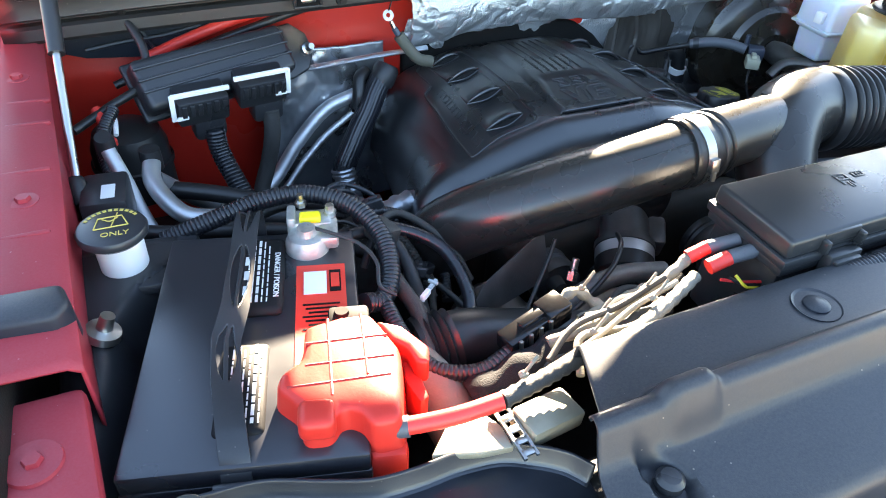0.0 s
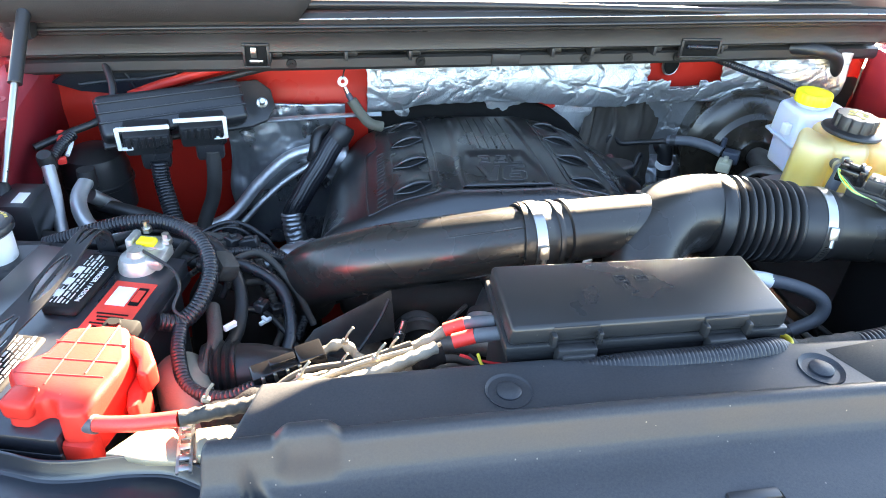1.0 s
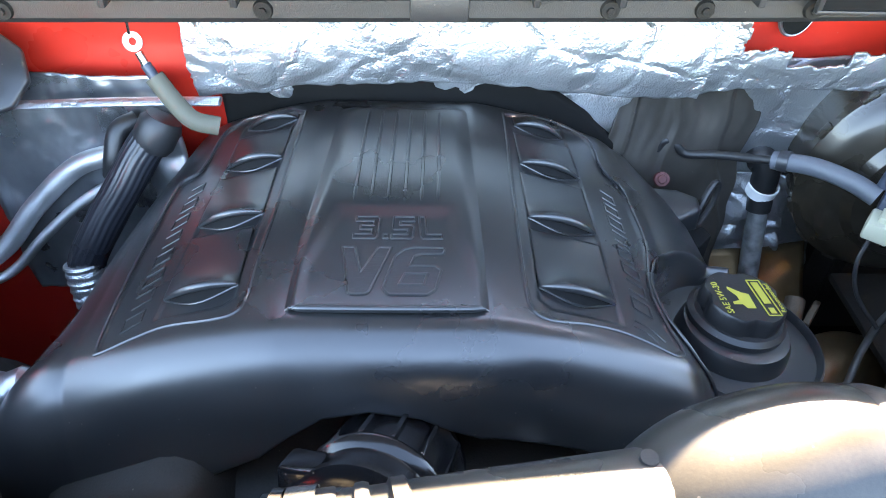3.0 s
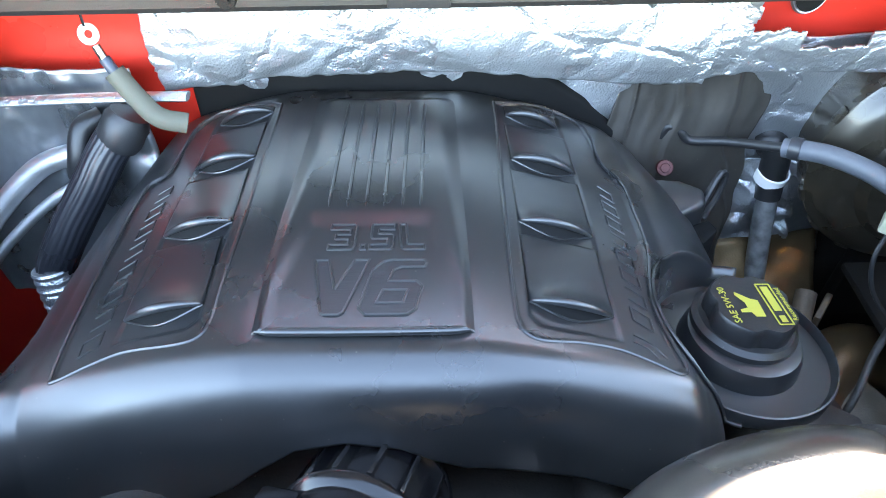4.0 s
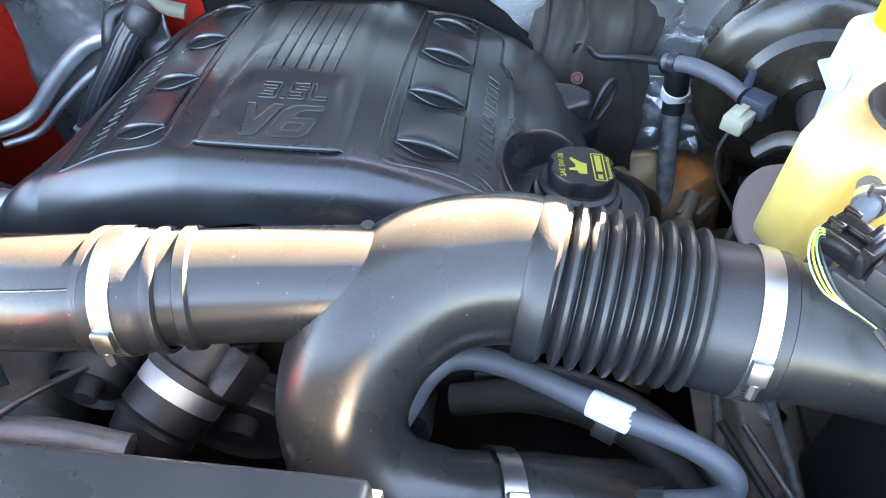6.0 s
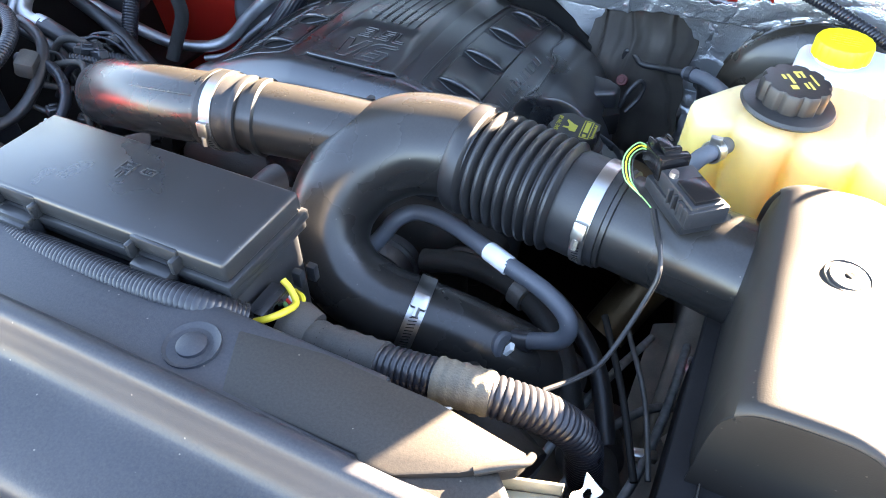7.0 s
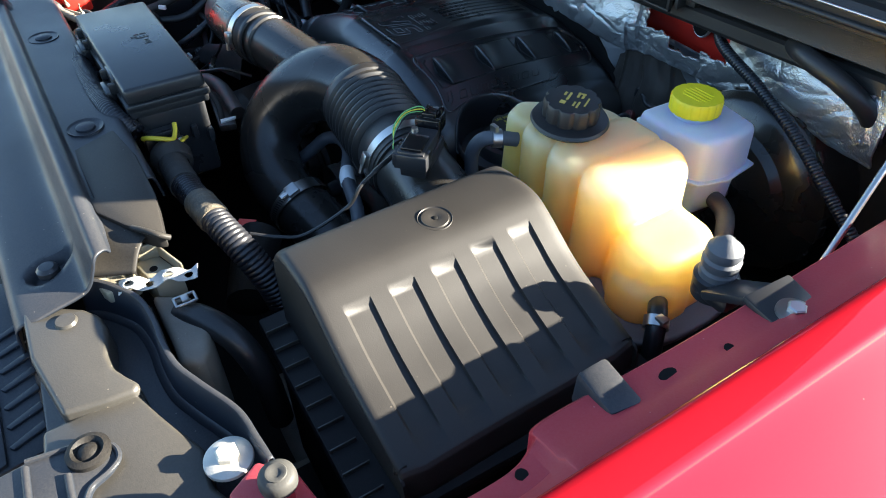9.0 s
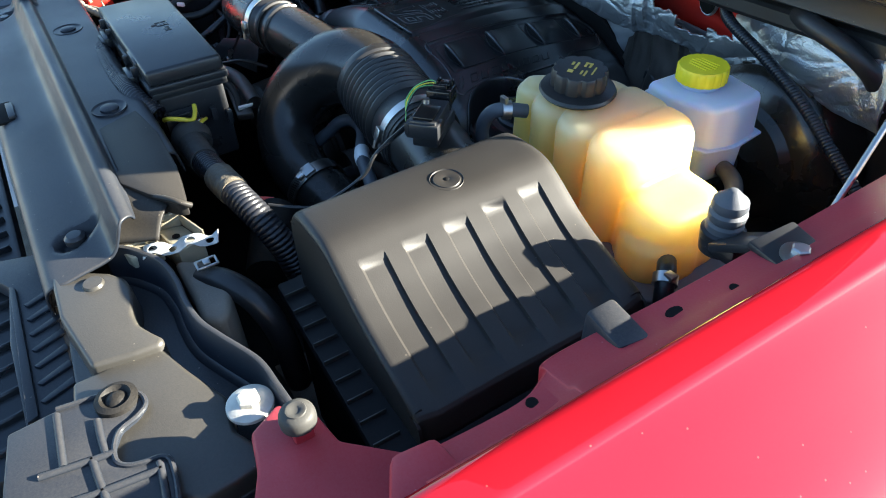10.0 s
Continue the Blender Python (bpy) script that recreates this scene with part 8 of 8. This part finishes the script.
for x, y, z in ((-0.292, 0.118, 1.062), (-0.30, 0.075, 1.062), (-0.34, 0.03, 1.095), (-0.262, 0.045, 1.10), (-0.43, 0.005, 1.098), (-0.245, 0.078, 1.078)):
    part("tie_end", merge(box((x, y, z), (0.008, 0.006, 0.006), 0.001, 1, (20, 30, 15)), tube([(x, y, z), (x + 0.004, y - 0.003, z + 0.014), (x + 0.010, y - 0.002, z + 0.022)], 0.0016, 6, 4)), DUSTY, conn)

bat_loom = thing("battery_loom", (-0.5, 0.3, 1.0), "corrugated black cable loop beside the battery", "cable")
part("loop", tube([(-0.70, 0.395, 1.035), (-0.64, 0.385, 1.058), (-0.58, 0.382, 1.074), (-0.525, 0.370, 1.078), (-0.480, 0.335, 1.070), (-0.462, 0.285, 1.055), (-0.470, 0.235, 1.042), (-0.490, 0.205, 1.035), (-0.515, 0.195, 1.045)], 0.0105, 16, 12, ribs=(0.0052, 0.0009)), LOOM, bat_loom)
part("branch", tube([(-0.62, 0.40, 1.03), (-0.55, 0.40, 1.05), (-0.47, 0.37, 1.04), (-0.432, 0.31, 1.01), (-0.43, 0.25, 0.985), (-0.445, 0.18, 0.99)], 0.009, 14, 12), RUBBER, bat_loom)
part("branch", tube([(-0.46, 0.25, 1.02), (-0.452, 0.19, 1.010), (-0.465, 0.13, 1.005), (-0.455, 0.10, 1.00)], 0.0095, 14, 10), TAPE, bat_loom)
part("branch", tube([(-0.49, 0.335, 1.03), (-0.43, 0.345, 1.02), (-0.375, 0.31, 1.0), (-0.362, 0.25, 0.97), (-0.38, 0.20, 0.94)], 0.0085, 14, 12), LOOM, bat_loom)
part("joint", box((-0.45, 0.322, 1.035), (0.03, 0.04, 0.03), 0.008, 2, (10, 20, 30)), TAPE, bat_loom)
part("white_clip", box((-0.435, 0.215, 1.015), (0.018, 0.006, 0.008), 0.001, 1, (0, 0, 40)), WHITE, bat_loom)
clutter = thing("engine_harness", (-0.38, 0.36, 0.9), "tangle of thin taped engine wires beside the intake pipe", "wiring")
CL = [[(-0.46, 0.40, 1.005), (-0.41, 0.43, 0.985), (-0.36, 0.42, 0.955), (-0.345, 0.37, 0.92), (-0.36, 0.31, 0.90)],
      [(-0.45, 0.33, 0.995), (-0.40, 0.37, 0.965), (-0.375, 0.34, 0.925), (-0.39, 0.28, 0.905), (-0.37, 0.22, 0.89)],
      [(-0.43, 0.29, 0.985), (-0.395, 0.30, 0.960), (-0.36, 0.27, 0.93), (-0.34, 0.22, 0.92), (-0.30, 0.18, 0.91)],
      [(-0.48, 0.44, 0.985), (-0.44, 0.48, 0.965), (-0.39, 0.50, 0.93), (-0.35, 0.47, 0.90), (-0.34, 0.41, 0.87)],
      [(-0.30, 0.17, 0.935), (-0.23, 0.19, 0.955), (-0.17, 0.215, 0.975), (-0.135, 0.245, 0.985), (-0.11, 0.285, 0.97)],
      [(-0.27, 0.14, 0.950), (-0.21, 0.16, 0.950), (-0.16, 0.20, 0.945), (-0.12, 0.21, 0.93), (-0.07, 0.20, 0.91)]]
for k, line in enumerate(CL):
    part("wire", tube(line, (0.007, 0.005, 0.0045, 0.0085, 0.0035, 0.006)[k], 12, 10, ribs=(0.005, 0.0007) if k in (0, 3) else None), (LOOM, TAPE, RUBBER, LOOM, RUBBER, TAPE)[k], clutter)
for x, y, z, a_ in ((-0.385, 0.335, 0.945, 30), (-0.405, 0.305, 0.975, 70), (-0.365, 0.255, 0.925, 10), (-0.37, 0.45, 0.945, 50)):
    part("connector", merge(box((x, y, z), (0.026, 0.016, 0.014), 0.002, 1, (10, 15, a_)), box((x, y, z + 0.009), (0.012, 0.006, 0.005), 0.001, 1, (10, 15, a_))), BLACK, clutter)
part("white_clip", merge(box((-0.398, 0.278, 0.968), (0.020, 0.005, 0.006), 0.001, 1, (0, 0, 40)), box((-0.398, 0.278, 0.972), (0.005, 0.014, 0.005), 0.001, 1, (0, 0, 40))), WHITE, clutter)
part("white_clip", box((-0.352, 0.228, 0.932), (0.014, 0.006, 0.008), 0.001, 1, (0, 20, 20)), WHITE, clutter)
rng = random.Random(41)
tangle = thing("wire_tangle", (-0.47, 0.40, 0.9), "tangle of black taped wires behind the battery", "wiring")
for k in range(10):
    x, y = -0.50 + 0.12 * rng.random(), 0.36 + 0.16 * rng.random()
    z = 0.975 + 0.045 * rng.random()
    dx, dy = 0.05 + 0.05 * rng.random(), -0.10 + 0.16 * rng.random()
    line = [(x - dx, y - dy * 0.5, z - 0.05), (x - dx * 0.5, y, z - 0.004), (x, y + 0.02 * rng.random(), z), (x + dx * 0.5, y + dy * 0.6, z - 0.022), (x + dx * 0.8, y + dy, z - 0.075)]
    part("wire", tube(line, 0.0026 + 0.0050 * rng.random() ** 2, 10, 8, ribs=(0.005, 0.0007) if k % 4 == 0 else None), (TAPE, LOOM, RUBBER, TAPE)[k % 4], tangle)
for k in range(5):
    x, y, z = -0.50 + 0.12 * rng.random(), 0.38 + 0.12 * rng.random(), 0.985 + 0.02 * rng.random()
    a_ = 180 * rng.random()
    part("connector", merge(box((x, y, z), (0.028, 0.018, 0.015), 0.002, 1, (10, 15, a_)), box((x, y, z + 0.009), (0.013, 0.007, 0.005), 0.001, 1, (10, 15, a_))), (BLACK, TAPE)[k % 2], tangle)
part("wrap", tube([(-0.44, 0.500, 0.895), (-0.385, 0.520, 0.910), (-0.325, 0.535, 0.915), (-0.24, 0.545, 0.905)], lambda s: 0.019 + 0.002 * math.sin(s * 60), 16, 10), DULL_FOIL, tangle, "silver foil wrapped branch")
under = thing("lower_coolant_pipe", (0.45, 0.30, 0.85), "dark grimy coolant pipes below the vent hose", "pipe")
part("pipe", tube([(0.215, 0.335, 0.885), (0.29, 0.335, 0.905), (0.37, 0.315, 0.905), (0.43, 0.275, 0.885), (0.47, 0.22, 0.84)], 0.0165, 16, 8), DARK, under)
part("pipe", tube([(0.235, 0.375, 0.875), (0.32, 0.372, 0.885), (0.41, 0.345, 0.875), (0.48, 0.29, 0.845), (0.52, 0.22, 0.80)], 0.012, 14, 8), RUBBER, under)
part("collar", lathe([(0.017, -0.012), (0.021, -0.010), (0.021, 0.010), (0.017, 0.012)], 24, Matrix.Translation((0.365, 0.317, 0.9055)) @ Vector((0.8, -0.35, -0.05)).to_track_quat("Z", "Y").to_matrix().to_4x4()), GRIME, under)
part("rod", tube([(0.47, 0.33, 0.90), (0.52, 0.24, 0.88), (0.56, 0.15, 0.86)], 0.0045, 10, 4), DARK, under)
part("rod", tube([(0.50, 0.34, 0.88), (0.545, 0.26, 0.86), (0.575, 0.17, 0.84)], 0.0035, 10, 4), GRIME, under)
intake_hose = thing("turbo_hose", (-0.40, 0.17, 0.9), "black rubber hose with ribbed end below the cables", "hose")
part("hose", tube([(-0.455, 0.165, 0.975), (-0.41, 0.165, 0.980), (-0.35, 0.160, 0.965), (-0.27, 0.15, 0.945), (-0.20, 0.135, 0.93)], 0.036, 28, 10), RUBBER, intake_hose)
part("ribbed_end", lathe([(0.030, -0.03), (0.041, -0.028), (0.043, -0.022), (0.037, -0.020), (0.043, -0.014), (0.037, -0.011), (0.043, -0.005), (0.037, -0.002), (0.043, 0.004), (0.037, 0.007), (0.041, 0.014), (0.030, 0.016)], 40, Matrix.Translation((-0.435, 0.165, 0.979)) @ Vector((1, 0, 0.1)).to_track_quat("Z", "Y").to_matrix().to_4x4()), RUBBER, intake_hose)
low_hose = thing("lower_hose", (-0.47, 0.06, 0.9), "grey-beige hose below the red cover, sunlight in its colour", "hose")
part("hose", tube([(-0.492, 0.165, 0.985), (-0.480, 0.125, 0.992), (-0.466, 0.080, 0.985), (-0.456, 0.035, 0.962), (-0.450, 0.005, 0.915)], 0.031, 28, 10), DUSTY_SUNLIT, low_hose)
mount = thing("front_mount_plate", (-0.43, 0.03, 0.95), "dusty beige metal bracket under the cable", "bracket")
part("plate", prism([(-0.525, -0.018), (-0.497, 0.010), (-0.465, 0.006), (-0.456, -0.012), (-0.456, -0.036), (-0.485, -0.032)], 1.052, 1.060, 0.002), BEIGE, mount)
part("block", moved(box((0, 0, 0), (0.060, 0.036, 0.020), 0.004), pose(-0.412, -0.016, 1.056, 0, 6, 10)), BEIGE, mount)
part("strip", moved(merge(*[box((0, 0.012 * k, 0), (0.014, 0.007, 0.003), 0.001) for k in range(5)], box((0.006, 0.024, 0), (0.003, 0.06, 0.003)), box((-0.006, 0.024, 0), (0.003, 0.06, 0.003))), pose(-0.448, -0.046, 1.062, 4, 0, 4)), STEEL, mount)

# ---- washer bottle ----
washer = thing("washer_bottle", (-0.755, 0.25, 0.85), "black washer bottle with a printed cap", "washer bottle")
part("bottle", prism([(-0.812, 0.395), (-0.705, 0.390), (-0.690, 0.33), (-0.712, 0.20), (-0.742, 0.03), (-0.775, -0.03), (-0.812, 0.0)], 0.80, 0.925, 0.032, 6, 0.03), BLACK, washer)


def bottle_shoulder(u, v):
    """The bottle's upper side: a ridge by the fender that falls into a hollow beside the battery."""
    y = -0.05 + 0.43 * v
    x = -0.814 + 0.128 * u
    ridge = float(np.interp(y, (-0.05, 0.06, 0.18, 0.25, 0.30, 0.34), (-0.800, -0.795, -0.778, -0.772, -0.745, -0.69)))
    z = 1.048 - 0.115 * ease(ridge, ridge + 0.055, x) - 0.045 * ease(0.10, -0.05, y) - 0.012 * ease(-0.80, -0.815, x)
    return Vector((x, y, z - 0.012 * math.exp(-((y - 0.14) / 0.04) ** 2) * ease(ridge - 0.02, ridge + 0.02, x)))


part("bottle_shoulder", sheet(bottle_shoulder, 40, 60), BLACK, washer, thick=0.003)
part("shelf", prism([(-0.79, 0.40), (-0.66, 0.385), (-0.668, 0.345), (-0.705, 0.30), (-0.79, 0.31)], 1.030, 1.046, 0.005), BLACK, washer)
part("neck", lathe([(0.025, 1.03), (0.026, 1.092), (0, 1.092)], 32, pose(-0.744, 0.347, 0)), WHITE, washer, "white filler neck")
wc = part("cap", lathe([(0.0, 1.106), (0.030, 1.106), (0.0345, 1.1045), (0.0365, 1.101), (0.0360, 1.096), (0.031, 1.091), (0.0, 1.091)], 48, pose(-0.746, 0.341, 0)), BLACK, washer, "black cap with amber printing")
part("print", text("ONLY", 0.0105, 0.0003, pose(-0.743, 0.324, 1.1064, 0, 0, -4)), GOLD_INK, wc)
wip = [(-0.017, -0.008), (0.017, -0.008), (0.012, 0.011), (-0.012, 0.011)]
part("print", merge(*[tube([(-0.746 + a[0], 0.345 + a[1], 1.1066), (-0.746 + b[0], 0.345 + b[1], 1.1066)], 0.0007, 6, 2) for a, b in zip(wip, wip[1:] + wip[:1])], tube([(-0.746, 0.337, 1.1066), (-0.742, 0.350, 1.1066), (-0.738, 0.362, 1.1066)], 0.0007, 6, 3), tube([(-0.754, 0.354, 1.1066), (-0.746, 0.348, 1.1066), (-0.738, 0.354, 1.1066)], 0.0007, 6, 3)), GOLD_INK, wc, "amber windscreen washer symbol")
part("print", merge(*[moved(box((0, 0.0285, 1.1064), (0.0038, 0.0034, 0.0005)), pose(-0.746, 0.341, 0, 0, 0, a)) for a in (-62, -50, -38, -26, -14, -2, 10, 22, 34, 46, 58)]), GOLD_INK, wc)
part("nut", merge(lathe([(0, 0.026), (0.007, 0.026), (0.008, 0.010), (0.017, 0.008), (0.018, 0.0), (0, 0)], 20, pose(-0.772, 0.236, 1.050, 0, 25))), STEEL, washer, "plated nut")
for k, (y, z) in enumerate(((0.030, 1.070), (0.048, 1.062), (0.022, 1.060))):
    part("strand", tube([(-0.40 + 0.02 * k, y - 0.01, z), (-0.34, y + 0.012 * k, z + 0.012), (-0.28, y + 0.02, z + 0.018 - 0.004 * k), (-0.22, y + 0.03, z + 0.026)], 0.0030 + 0.0006 * k, 10, 10), (DUSTY, TAPE, DUSTY)[k], conn)
